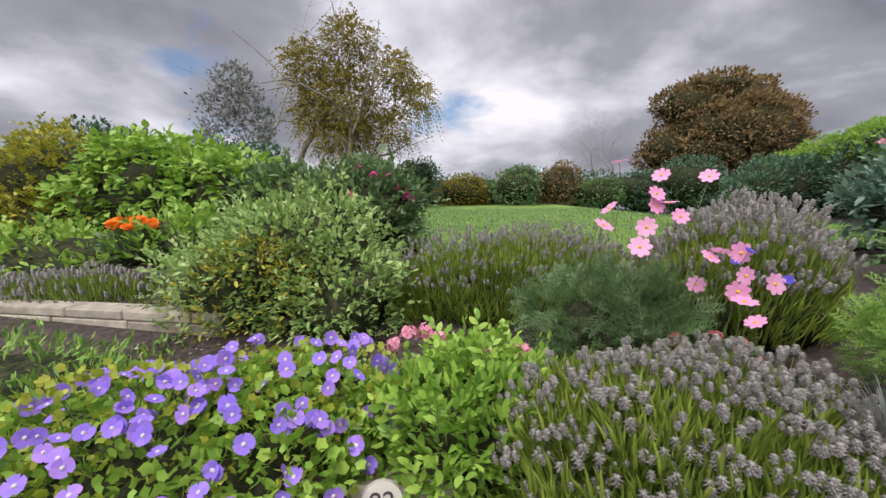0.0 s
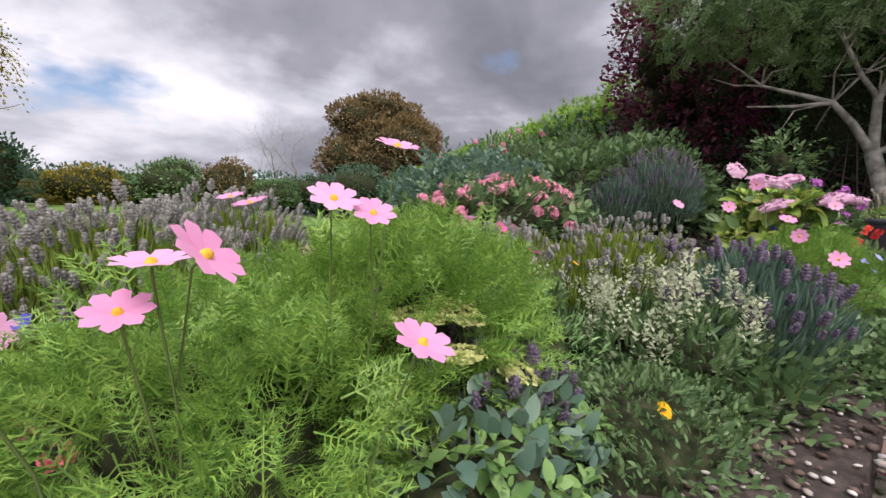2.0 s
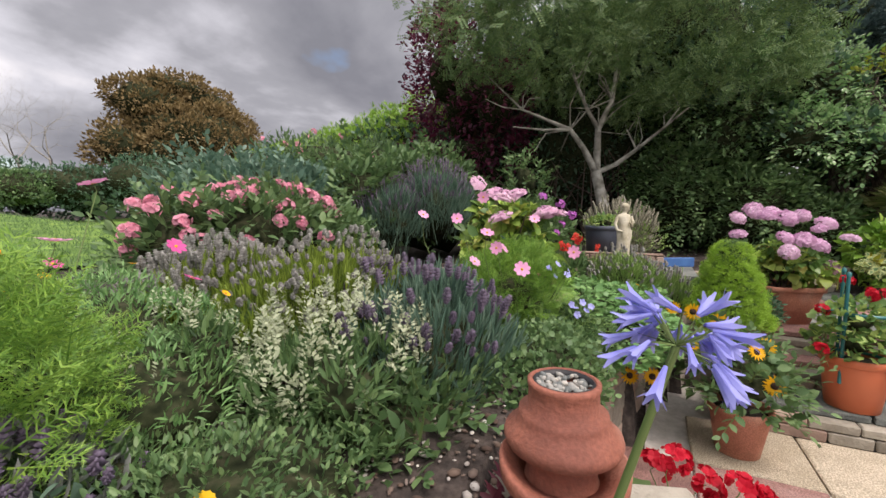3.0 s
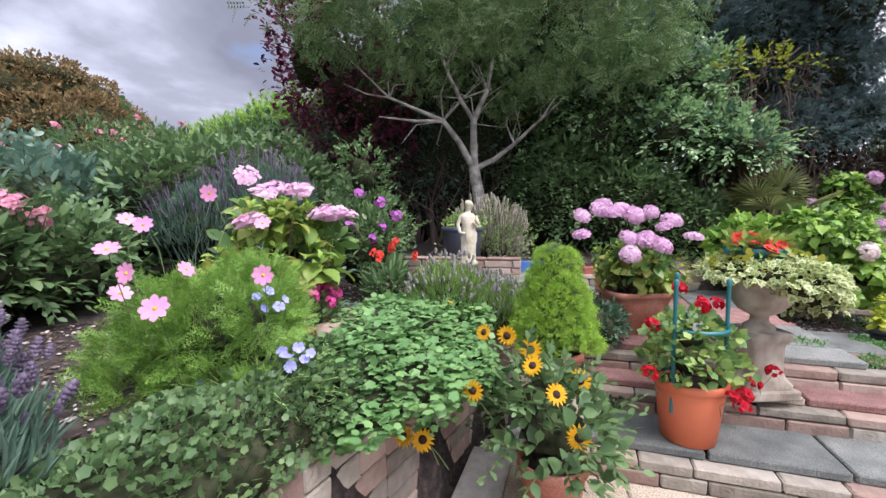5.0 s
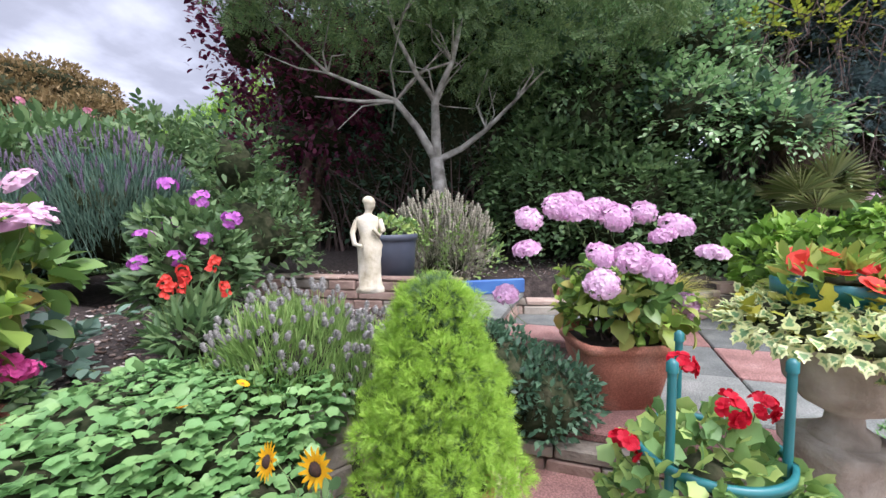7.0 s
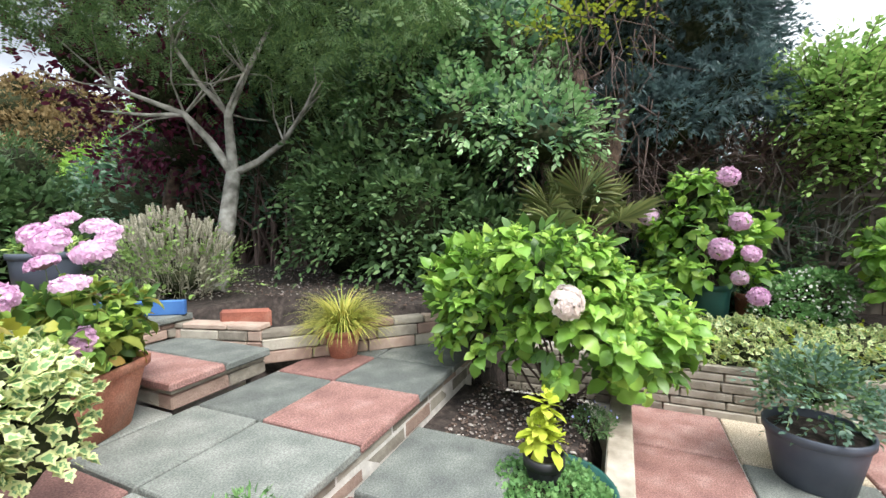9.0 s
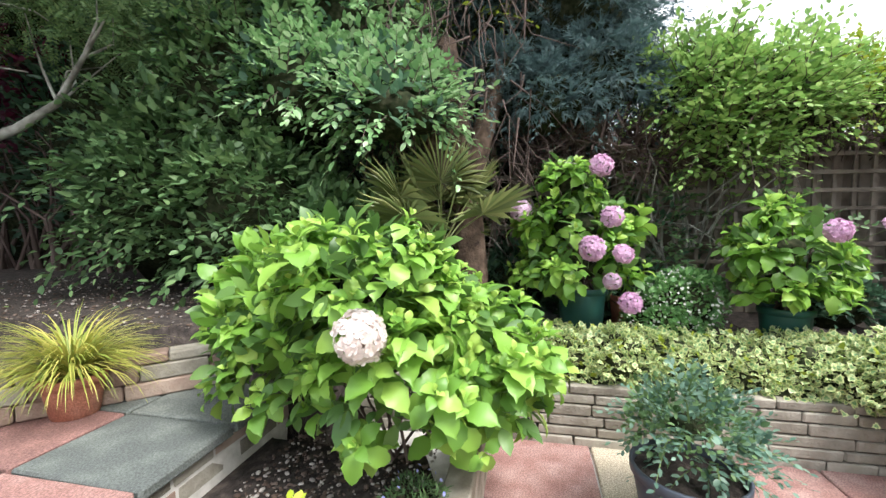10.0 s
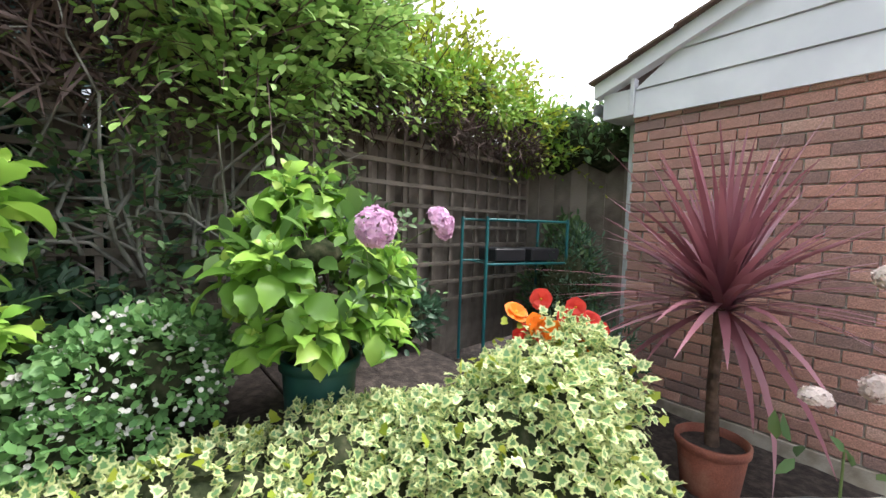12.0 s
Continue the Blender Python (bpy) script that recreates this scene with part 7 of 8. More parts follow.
def upper_beds():
    statue()
    x, y, z = 6.75, 0.44, 1.29
    pot(x, y, z - 0.2, 0.2, 0.17, 0.3, M["grey_tub"], "dark grey plastic tub behind the statue")
    clump("tub_plant", "small pale-leaved plant in the dark grey tub", "plant", x, y, z + 0.1, [(0, 0, 0.03, 0.17, 0.16, 0.07)], 420, 0.04, OVAL, "pelleaf", 461, core=0.5)
    o = (6.73, 0.44, 1.09)
    w = thing("wall_low_stone", 0, 0, 0, "low wall of stacked grey stones by the statue", "", kind="structure")
    riser(w, o[0] - 0.35, o[1] + 0.9, o[0] - 0.2, o[1] - 0.6, 0.9, 1.12, 79, h=0.06)
    p = thing("blue_board", 6.96, -0.19, 1.00, "blue painted edging board on the ground", "board", rz=-60)
    box("board", p, M["bluep"], -0.3, -0.02, -0.05, 0.3, 0.02, 0.05, 0.006)
    e = thing("edging_tile", 7.28, -0.82, 0.91, "rounded red-brown terracotta edging tile", "edging", rz=-60)
    box("tile", e, M["terra_dark"], -0.17, -0.02, -0.07, 0.17, 0.02, 0.07, 0.02)
    p = thing("phlox", 5.54, 0.86, 0.95, "tall purple-pink phlox with dark leafy stems", "plant")
    foliage(p, "foliage", [(0, 0, 0.3, 0.24, 0.24, 0.3)], 1500, 0.065, LEAF, M["mid"], 462, core=0.75, coremat=M["dark"])
    o = (5.54, 0.86, 0.95)
    bloom(p, "phlox", rel(o, [(5.42, 0.80, 1.66), (5.46, 0.66, 1.60), (5.54, 0.58, 1.51), (5.33, 0.83, 1.44), (5.28, 0.81, 1.34), (5.33, 0.66, 1.36), (5.45, 0.65, 1.43), (5.51, 0.93, 1.49)]), 3, scale=0.95, face=(-0.6, -0.3, 0.7))
    p = thing("red_penstemon", 5.30, 0.54, 0.93, "low leafy plant with scarlet flower clusters", "plant")
    foliage(p, "foliage", [(0, 0, 0.1, 0.13, 0.13, 0.13)], 420, 0.085, SLIM, M["mid"], 463, core=0.5, up=0.8)
    o = (5.30, 0.54, 0.93)
    bloom(p, "snapdragon", rel(o, [(5.20, 0.56, 1.22), (5.23, 0.48, 1.29), (5.28, 0.34, 1.23), (5.29, 0.60, 1.22), (5.23, 0.62, 1.25), (5.38, 0.54, 1.30)]), 3, scale=0.7, face=(0, 0, 1), stems=0.15)
    lavender(5.39, 0.14, 0.84, [(0, 0, 0.16, 0.30, 0.28, 0.28), (0.15, -0.25, 0.05, 0.25, 0.25, 0.25)], 420, "grey lavender with pale faded spikes between the conifer and soil", 464, leaf="greyer", length=0.22, headlen=0.026, headw=0.009, size=0.045, thick=14)
    clump("box_shrub", "small dark dense evergreen by the terrace edge", "shrub", 5.85, -0.54, 0.72, [(0, 0, 0.1, 0.24, 0.22, 0.2), (0.0, -0.2, 0.0, 0.2, 0.2, 0.2)], 3000, 0.035, SIMPLE, "dark", 465, core=0.85)
    lavender(6.05, 2.18, 1.0, [(0, 0, 0.65, 0.5, 0.45, 0.45), (-0.4, 0.3, 0.5, 0.4, 0.4, 0.4)], 900, "very tall grey-blue perovskia with fine stems", 466, leaf="blueleaf", length=0.45, purple=True, headlen=0.06, headw=0.005, name="perovskia", thick=10)
    clump("climbing_rose", "loose blue-green rose shoots beside the tall perovskia", "shrub", 6.20, 1.15, 0.95, [(0, 0, 0.45, 0.35, 0.35, 0.45), (-0.1, 0, 0.9, 0.22, 0.2, 0.3), (0.25, 0, 0.4, 0.25, 0.2, 0.3)], 1900, 0.055, LEAF, "mid", 467, core=0.5)
    p = clump("buddleia", "arching green shrub with pink flower tips", "shrub", 7.14, 4.66, 1.1, [(0, 0, 1.0, 0.8, 0.8, 0.6), (-0.8, 0.3, 0.8, 0.8, 0.8, 0.6), (0.8, -0.3, 1.1, 0.6, 0.5, 0.6), (0, 0, 0.4, 1.4, 0.8, 0.5)], 8500, 0.09, SLIM, "mid", 468, core=0.8)
    bloom(p, "rose_cluster", top_points([(0, 0, 1.0, 0.85, 0.85, 0.7), (-0.8, 0.3, 0.9, 0.8, 0.8, 0.6)], 12, 3), 3, scale=1.3)
    # potted lacecap hydrangea and companions on the left of the bed
    x, y = 4.77, 0.91
    o = (x, y, 1.1)
    pot(x, y, 0.90, 0.15, 0.12, 0.22, M["black"], "black plastic pot of the lacecap hydrangea")
    hydrangea(x, y, 1.1, [(0, 0, 0.20, 0.32, 0.32, 0.2), (0, 0, 0.40, 0.24, 0.26, 0.10)], 420, 0.095, rel(o, [(4.76, 1.12, 1.74), (4.75, 0.98, 1.65), (4.84, 0.86, 1.66), (4.75, 0.63, 1.53), (4.83, 0.54, 1.52), (4.46, 0.84, 1.49), (4.85, 0.64, 1.52), (4.85, 0.99, 1.67), (4.98, 0.92, 1.65), (4.57, 0.85, 1.62)]),
              "lacecap hydrangea with flat pink heads and bronze-green leaves", 471, kind="lacecap", m="hydr_aut", face=(-0.2, -0.2, 1), core=0.3)
    x, y = 4.68, 0.67
    pot(x, y, 0.82, 0.14, 0.1, 0.16, M["terra"], "wide terracotta bowl lying in the bed with pink flowers", name="flower_bowl")
    q = clump("pink_annual", "bright pink flowers over green leaves in the terracotta bowl", "plant", x, y, 0.96, [(0, 0, 0.03, 0.14, 0.12, 0.07)], 260, 0.05, LEAF, "mid", 472, core=0.5)
    bloom(q, "pink_cluster", top_points([(0, 0, 0.08, 0.16, 0.12, 0.09)], 14, 3), 3, scale=0.85, stems=0.05)
    bloom(q, "deep_blue", rel((x, y, 0.96), [(4.66, 0.68, 1.29), (4.55, 0.86, 1.35), (4.63, 0.74, 1.26)]), 4, scale=1.0, stems=0.1)
    bloom(q, "gentian", rel((x, y, 0.96), [(4.56, 0.79, 1.22), (4.58, 0.74, 1.24), (4.57, 0.76, 1.17), (4.59, 0.69, 1.21), (4.61, 0.82, 1.28)]), 4, scale=1.8, stems=0.1)
    clump("grey_sage", "blue-grey broad-leaved sage in the mulch", "plant", 4.94, 0.95, 0.93, [(0, 0, 0.1, 0.2, 0.17, 0.14)], 260, 0.075, BROAD, "blueleaf", 473, core=0.5)
    q = clump("love_in_a_mist", "tall feathery green plant with pale blue flowers", "plant", 4.0, 0.80, 0.82, [(0, 0, 0.06, 0.24, 0.22, 0.22), (0.15, 0.1, 0.03, 0.18, 0.17, 0.17)], 1500, 0.09, PLUME, "fennel", 474, core=0.55)
    o = (4.0, 0.80, 0.82)
    bloom(q, "gentian", rel(o, [(4.05, 0.43, 1.24), (4.06, 0.39, 1.26), (4.08, 0.34, 1.23), (4.05, 0.40, 1.20), (4.05, 0.34, 1.21), (4.02, 0.29, 1.05), (4.04, 0.26, 1.08), (4.05, 0.22, 1.06), (4.02, 0.28, 1.02), (4.02, 0.31, 1.07), (4.04, 0.24, 1.04)]), 4, scale=1.5, stems=0.15, face=(-0.5, -0.5, 0.6))
    bloom(q, "cosmos", rel(o, [(4.24, 0.56, 1.49), (4.21, 1.27, 1.51), (3.97, 0.65, 1.34), (3.82, 0.75, 1.28)]), 4, scale=1.0, stems=0.3, face=(-0.6, -0.4, 0.6))
    p = thing("agapanthus_leaves", 4.02, 0.42, 0.86, "dense arching dark green strap leaves", "plant")
    blades(p, "blade_growth", 190, 0.15, 0.27, 0.014, M["viburnum"], 475, arch=0.9, base=0.15)
    q = clump("campanula_edge", "low trailing foliage with small mauve-blue flowers over the wall", "plant", 4.02, 0.53, 0.78, [(0, 0, 0.03, 0.4, 0.2, 0.13)], 3000, 0.026, ROUND, "mid", 476, core=0.8)
    bloom(q, "gentian", top_points([(0, 0, 0.06, 0.38, 0.2, 0.13)], 16, 3), 4, scale=1.3)
    q = clump("creeping_jenny", "small round-leaved creeper by the riser", "plant", 5.62, -0.84, 0.33, [(0, 0, 0.02, 0.12, 0.16, 0.07)], 900, 0.025, ROUND, "dark", 477, core=0.8)
    # right of the urn
    x, y = 6.28, -2.33
    for (px_, py_, s) in ((x - 0.1, y + 0.25, 0.15), (x - 0.28, y - 0.02, 0.13)):
        pot(px_, py_, 0.33, s, s * 0.75, s * 1.5, M["terra"], "terracotta pot beside the urn")
        clump("succulent", "low fresh green foliage in a terracotta pot", "plant", px_, py_, 0.33 + s * 1.45, [(0, 0, 0.03, s * 0.9, s * 0.9, 0.06)], 500, 0.04, SLIM, "mat", 478, core=0.6)
    clump("green_shrub", "bright green leafy shrub behind the urn", "shrub", 7.95, -2.40, 0.64, [(0, 0, 0.45, 0.38, 0.36, 0.32)], 420, 0.11, BIG, "hydr", 479, core=0.5)


def trees_east():
    x, y = 8.01, 0.44
    p = thing("rowan_tree", x, y, 1.0, "grey-barked rowan with spreading limbs and fine pinnate leaves", "tree")
    fork = np.array((8.52, 0.75, 2.13))
    base = np.array((x, y, 1.0))
    rel_ = fork - base
    tubes = [tube([(0, 0, -0.1), rel_ * 0.5 + (0.02, 0, 0), rel_], [0.10, 0.085, 0.075], 12)]
    targets = [(8.24, 1.10, 2.75), (7.92, 1.73, 3.03), (8.48, 0.74, 2.77), (8.58, 0.57, 3.20), (8.11, 1.02, 3.39), (8.69, -0.13, 2.76), (8.75, 0.23, 2.47), (8.97, 0.55, 3.91)]
    T = [np.array(t) - base for t in targets]
    tubes.append(tube([rel_, (rel_ + T[0]) / 2 + (0, 0, 0.05), T[0], (T[0] + T[1]) / 2, T[1], T[1] + (T[1] - T[0]) * 0.8 + (0, 0, 0.3)], [0.055, 0.042, 0.034, 0.024, 0.016, 0.006], 9))
    tubes.append(tube([rel_, (rel_ + T[2]) / 2, T[2], T[3], T[7], T[7] + (0.2, 0.3, 0.8)], [0.062, 0.052, 0.045, 0.032, 0.022, 0.009], 9))
    tubes.append(tube([T[2], (T[2] + T[4]) / 2 + (0, 0, -0.05), T[4], T[4] * 1.15], [0.034, 0.026, 0.02, 0.008], 8))
    tubes.append(tube([rel_, (rel_ + T[6]) / 2 + (0, 0, -0.04), T[6], T[5], T[5] + (T[5] - T[6]) * 0.8], [0.042, 0.036, 0.028, 0.018, 0.007], 8))
    tubes.append(tube([T[0], T[0] + (T[1] - T[0]) * 0.5 + (0, 0, -0.15), T[0] + (T[1] - T[0]) * 1.2 + (0, 0, -0.3)], [0.03, 0.02, 0.008], 7))
    r = rng(33)
    for i in range(30):
        t = T[int(r.random() * len(T))]
        d = unit(r.normal(size=3) + (0, 0, 1.3))
        L = 0.35 + 0.5 * r.random()
        tubes.append(tube([t, t + d * L * 0.5 + r.normal(size=3) * 0.06, t + d * L + r.normal(size=3) * 0.12], [0.014, 0.009, 0.004], 5))
    V, F = join(tubes)
    mesh_obj("trunk", V, F, [M["bark"]], p, smooth=True)
    c = rel_ + np.array((0.2, 0.0, 2.1))
    B = [(c[0], c[1], c[2], 1.9, 1.9, 1.2), (c[0] - 1.1, c[1] + 1.2, c[2] + 0.1, 1.2, 1.2, 0.9), (c[0] + 0.2, c[1] - 1.5, c[2] - 0.1, 1.3, 1.2, 1.0), (c[0] - 0.4, c[1] - 0.2, c[2] + 1.0, 1.6, 1.6, 0.9), (c[0] - 1.0, c[1] - 0.6, c[2] + 0.3, 0.9, 0.9, 0.8)]
    leafy = np.array([(0, 0, 0)] + [(s * 0.16, 0.15 + 0.16 * k, 0) for k in range(5) for s in (1, -1)], float)
    tv, tf = [], []
    for k in range(6):
        for s in (1, -1):
            yk = 0.12 + 0.15 * k
            b = len(tv)
            tv += [(0, yk, 0), (s * 0.14, yk + 0.0, 0.02), (s * 0.24, yk + 0.10, -0.02), (s * 0.10, yk + 0.09, 0.0)]
            tf += [(b, b + 1, b + 2), (b, b + 2, b + 3)] if s > 0 else [(b, b + 2, b + 1), (b, b + 3, b + 2)]
    PINN = (np.array(tv, float), np.array(tf))
    foliage(p, "crown", B, 19000, 0.17, PINN, M["rowan"], 501, core=0, shell=0.85, low=-0.95, flop=0.8, rough=0.25)
    # purple tree
    tree("purple_plum", "dark purple-leaved plum beyond the rowan", 9.65, 3.35, 1.2, (0.3, 0, 2.2), 0.12, [(0, 0, 2.6, 1.2, 1.2, 1.6), (-0.5, 0.2, 3.9, 0.7, 0.7, 1.0), (0.6, -0.4, 3.2, 1.2, 1.0, 1.3), (0.3, 0, 1.5, 1.6, 1.4, 0.7), (-1.2, -0.1, 2.7, 0.8, 0.7, 0.9), (-0.7, -0.8, 2.2, 0.8, 0.7, 0.9)], 11500, 0.09, OVAL, "purple", "bark_brown", 502, levels=1, trunks=2, core=0.45)
    # dark wall of evergreens from the plum round to the fence
    def mass(name, label, bl, n, size, tmpl, m, seed, **k):
        q = thing(name, 0, 0, 0, label, "shrub")
        foliage(q, "foliage", bl, n, size, tmpl, M[m], seed, **k)
        return q
    mass("holly_hedge", "dark shaded evergreen hedge behind the rowan", [(10.6, 2.9, 2.0, 1.0, 1.5, 1.6), (10.5, 1.5, 2.4, 0.9, 1.4, 2.0), (10.8, 0.2, 2.6, 1.0, 1.3, 2.3), (10.9, 1.6, 4.4, 1.2, 1.8, 1.4), (11.2, -0.4, 4.6, 1.2, 1.4, 1.5)], 24000, 0.12, LEAF, "dark", 511, core=0.93)
    mass("ivy_mass", "dense dark green ivy and rose foliage beside the rowan", [(9.3, -0.35, 1.7, 0.7, 0.7, 0.9), (9.2, -1.2, 1.5, 0.6, 0.7, 0.75), (9.7, -0.9, 2.6, 0.9, 0.9, 1.1), (9.0, -1.9, 1.2, 0.5, 0.6, 0.55)], 15000, 0.09, LEAF, "mid", 512, core=0.9)
    sprays(bpy.data.objects["ivy_mass"], "shoot_growth", [(9.2, -0.4, 1.75, 0.7, 0.7, 0.9), (9.1, -1.25, 1.5, 0.6, 0.7, 0.75), (9.0, -1.95, 1.2, 0.5, 0.6, 0.55)], 900, 0.32, 0.095, OVAL, M["mid"], 513, leaves=7, droop=0.6, up=0.1)
    EB = [(9.3, -2.35, 2.45, 0.5, 0.5, 0.38), (8.95, -2.55, 2.25, 0.42, 0.35, 0.22), (9.2, -1.7, 2.5, 0.5, 0.5, 0.4), (9.9, -1.9, 3.2, 0.8, 0.7, 0.8), (9.6, -1.0, 3.0, 0.7, 0.7, 0.7)]
    q = mass("elaeagnus", "tall shrub with glossy bright green leaves reaching over the hedge", EB, 3600, 0.085, OVAL, "dark", 514, core=0.72, coremat=M["dark"])
    sprays(q, "glossy_growth", EB, 1150, 0.34, 0.09, OVAL, M["gloss"], 515, leaves=9, droop=0.3, up=0.15, twig=M["twig"])
    CB = [(10.3, -3.75, 3.3, 0.62, 0.75, 0.9), (9.85, -3.95, 2.65, 0.34, 0.5, 0.38), (9.62, -3.6, 2.45, 0.26, 0.36, 0.28), (9.75, -3.2, 2.6, 0.3, 0.32, 0.35), (10.1, -3.9, 4.4, 0.75, 0.75, 0.8), (10.4, -3.2, 3.9, 0.7, 0.6, 0.9)]
    q = mass("dark_conifer", "tall blue-black conifer with drooping sprays", CB, 11000, 0.15, FATSPRAY, "conifer_dark", 516, core=0.85, up=-0.5)
    sprays(q, "drooping_sprays", CB, 1500, 0.3, 0.10, FATSPRAY, M["conifer_dark"], 531, leaves=9, droop=0.6, up=-0.1)
    foliage(q, "twig_growth", [(9.85, -3.9, 2.1, 0.25, 0.6, 0.2), (9.85, -4.3, 2.0, 0.2, 0.4, 0.25)], 1300, 0.2, NEEDLE, M["twig"], 532, core=0, flop=1.2, lumps=0)
    mass("dark_hedge", "tall dark evergreens closing the garden behind the conifer", [(11.9, -3.9, 3.3, 0.9, 0.8, 1.6), (11.8, -2.6, 4.6, 1.2, 1.2, 1.4), (11.2, -3.2, 1.6, 0.6, 0.9, 1.2)], 9000, 0.15, LEAF, "conifer_dark", 533, core=0.92)
    mass("laurel_hedge", "dark glossy shaded hedge filling below the conifer", [(11.2, -2.2, 1.3, 0.9, 1.0, 1.1), (10.9, -1.2, 1.3, 0.8, 0.9, 1.1), (12.2, 3.5, 2.6, 1.2, 2.0, 2.4), (12.3, -0.5, 3.2, 1.3, 2.4, 2.8)], 16000, 0.12, LEAF, "dark", 526, core=0.93)
    # bare brown climber and trunks
    t = thing("old_climber", 9.3, -3.02, 0.6, "broad old brown trunk with twisted climber stems hanging round it", "tree")
    tubes = [tube([(-0.02, 0, -0.1), (0.0, 0.0, 0.5), (0.05, 0.04, 1.0), (0.12, 0.12, 1.45), (0.2, 0.2, 1.9), (0.3, 0.25, 2.4)], [0.15, 0.125, 0.115, 0.13, 0.12, 0.08], 14), tube([(0.06, 0.06, 0.9), (0.12, -0.02, 1.4), (0.2, -0.15, 1.9), (0.35, -0.2, 2.3)], [0.07, 0.09, 0.08, 0.05], 10), tube([(0.0, 0.1, 1.0), (0.0, 0.34, 1.6), (0.0, 0.6, 2.3)], [0.05, 0.06, 0.04], 9)]
    r = rng(44)
    for i in range(260):
        a = np.array((-0.12 + 0.5 * r.random(), 1.3 * (r.random() - 0.35), 1.1 + 1.9 * r.random()))
        d = np.array((r.normal() * 0.12 - 0.04, r.normal() * 0.3, -0.2 - 0.7 * r.random()))
        tubes.append(tube([a, a + d * 0.35 + r.normal(size=3) * 0.05, a + d * 0.7 + r.normal(size=3) * 0.08], [0.008 * r.random() + 0.003, 0.004, 0.002], 4))
    for k, q in enumerate(tubes[:3]):
        mesh_obj("trunk" if k == 0 else "branch", *q, [M["bark_brown"]], t, smooth=True)
    V, F = join(tubes[3:])
    mesh_obj("twig_growth", V, F, [M["twig"]], t, smooth=True, kind="stuff")
    sprays(t, "foliage", [(0.2, 0.2, 2.6, 0.4, 0.6, 0.35)], 60, 0.3, 0.07, OVAL, M["lime"], 517, droop=0.3, twig=M["twig"])
    # woody stems and low dark trunks under the purple tree
    t = thing("hedge_stems", 9.6, 1.4, 0.95, "bare twisted brown hedge stems in deep shade", "shrub")
    tubes = []
    for i in range(90):
        a = np.array((0.6 * r.random(), 3.4 * (r.random() - 0.4), 0))
        tubes.append(tube([a, a + (0.1 * r.normal(), 0.2 * r.normal(), 0.6), a + (0.2 * r.normal(), 0.5 * r.normal() + 0.2, 1.3 + 0.5 * r.random())], [0.03 * r.random() + 0.012, 0.016, 0.006], 5))
    V, F = join(tubes)
    mesh_obj("stem_growth", V, F, [M["twig"]], t, smooth=True, kind="stuff")
    p = thing("seed_stalks", x - 0.45, y - 0.1, 0.95, "tall dry pale seed stalks round the rowan's foot", "plant")
    foliage(p, "foliage", [(0, 0, 0.15, 0.4, 0.4, 0.3)], 1500, 0.05, SLIM, M["dead"], 518, core=0.5, up=1)
    spikes(p, "spikes", [(0, 0, 0.32, 0.45, 0.45, 0.38)], 260, 0.4, M["dead"], M["dead"], 519, headlen=0.09, headw=0.012)
    sprays(p, "green_growth", [(0, 0, 0.2, 0.4, 0.4, 0.3)], 160, 0.3, 0.05, OVAL, M["greyer"], 534, droop=0.2, up=1.2)
    # fence climbers
    q = mass("viburnum", "mid-green leafy shrub hanging over the trellis beside the conifer", [(9.95, -4.8, 2.55, 0.4, 0.4, 0.32), (9.85, -4.95, 2.2, 0.32, 0.4, 0.3), (9.85, -5.3, 2.4, 0.35, 0.35, 0.28), (10.1, -5.6, 2.4, 0.35, 0.4, 0.28)], 5500, 0.075, OVAL, "viburnum", 522, core=0.72, coremat=M["dark"])
    sprays(q, "young_growth", [(9.9, -4.8, 2.55, 0.42, 0.42, 0.34), (9.8, -4.95, 2.25, 0.34, 0.42, 0.32), (9.8, -5.3, 2.4, 0.38, 0.4, 0.3), (9.75, -5.0, 1.95, 0.2, 0.28, 0.2), (9.8, -5.4, 2.65, 0.12, 0.2, 0.2)], 760, 0.34, 0.075, OVAL, M["viburnum"], 527, leaves=8, droop=0.35, up=0.5, twig=M["twig"])
    mass("dark_backdrop_ivy", "deep green ivy growing behind the trellis", [(10.45, -3.6, 1.4, 0.3, 0.9, 0.9), (10.5, -4.8, 1.3, 0.25, 0.8, 0.8), (10.55, -5.6, 1.2, 0.2, 0.5, 0.7), (10.3, -2.6, 1.4, 0.3, 0.6, 0.9)], 6500, 0.085, IVY, "dark", 528, core=0.85)
    q = mass("trellis_honeysuckle", "small-leaved honeysuckle rambling down the trellis foot", [(9.9, -4.45, 1.25, 0.16, 0.3, 0.45), (9.75, -5.35, 1.2, 0.15, 0.3, 0.35)], 300, 0.06, OVAL, "dark", 529, core=0)
    sprays(q, "shoot_growth", [(9.85, -4.45, 1.3, 0.18, 0.32, 0.5), (9.7, -5.35, 1.25, 0.15, 0.35, 0.4)], 170, 0.26, 0.06, OVAL, M["mid"], 530, droop=0.4, twig=M["twig"])
    mass("corner_shrub", "glossy green shrub at the fence corner by the house", [(10.2, -7.95, 2.25, 0.6, 0.3, 0.32), (9.75, -8.0, 2.15, 0.35, 0.2, 0.2), (10.0, -7.7, 0.9, 0.3, 0.3, 0.6)], 2500, 0.08, LEAF, "mid", 523, core=0.8, coremat=M["dark"])
    mass("cotoneaster", "low dark spreading shrub in the shaded corner", [(9.3, -7.1, 0.5, 0.35, 0.35, 0.35), (9.7, -7.35, 0.9, 0.3, 0.3, 0.5)], 2600, 0.055, SLIM, "dark", 524, core=0.7)
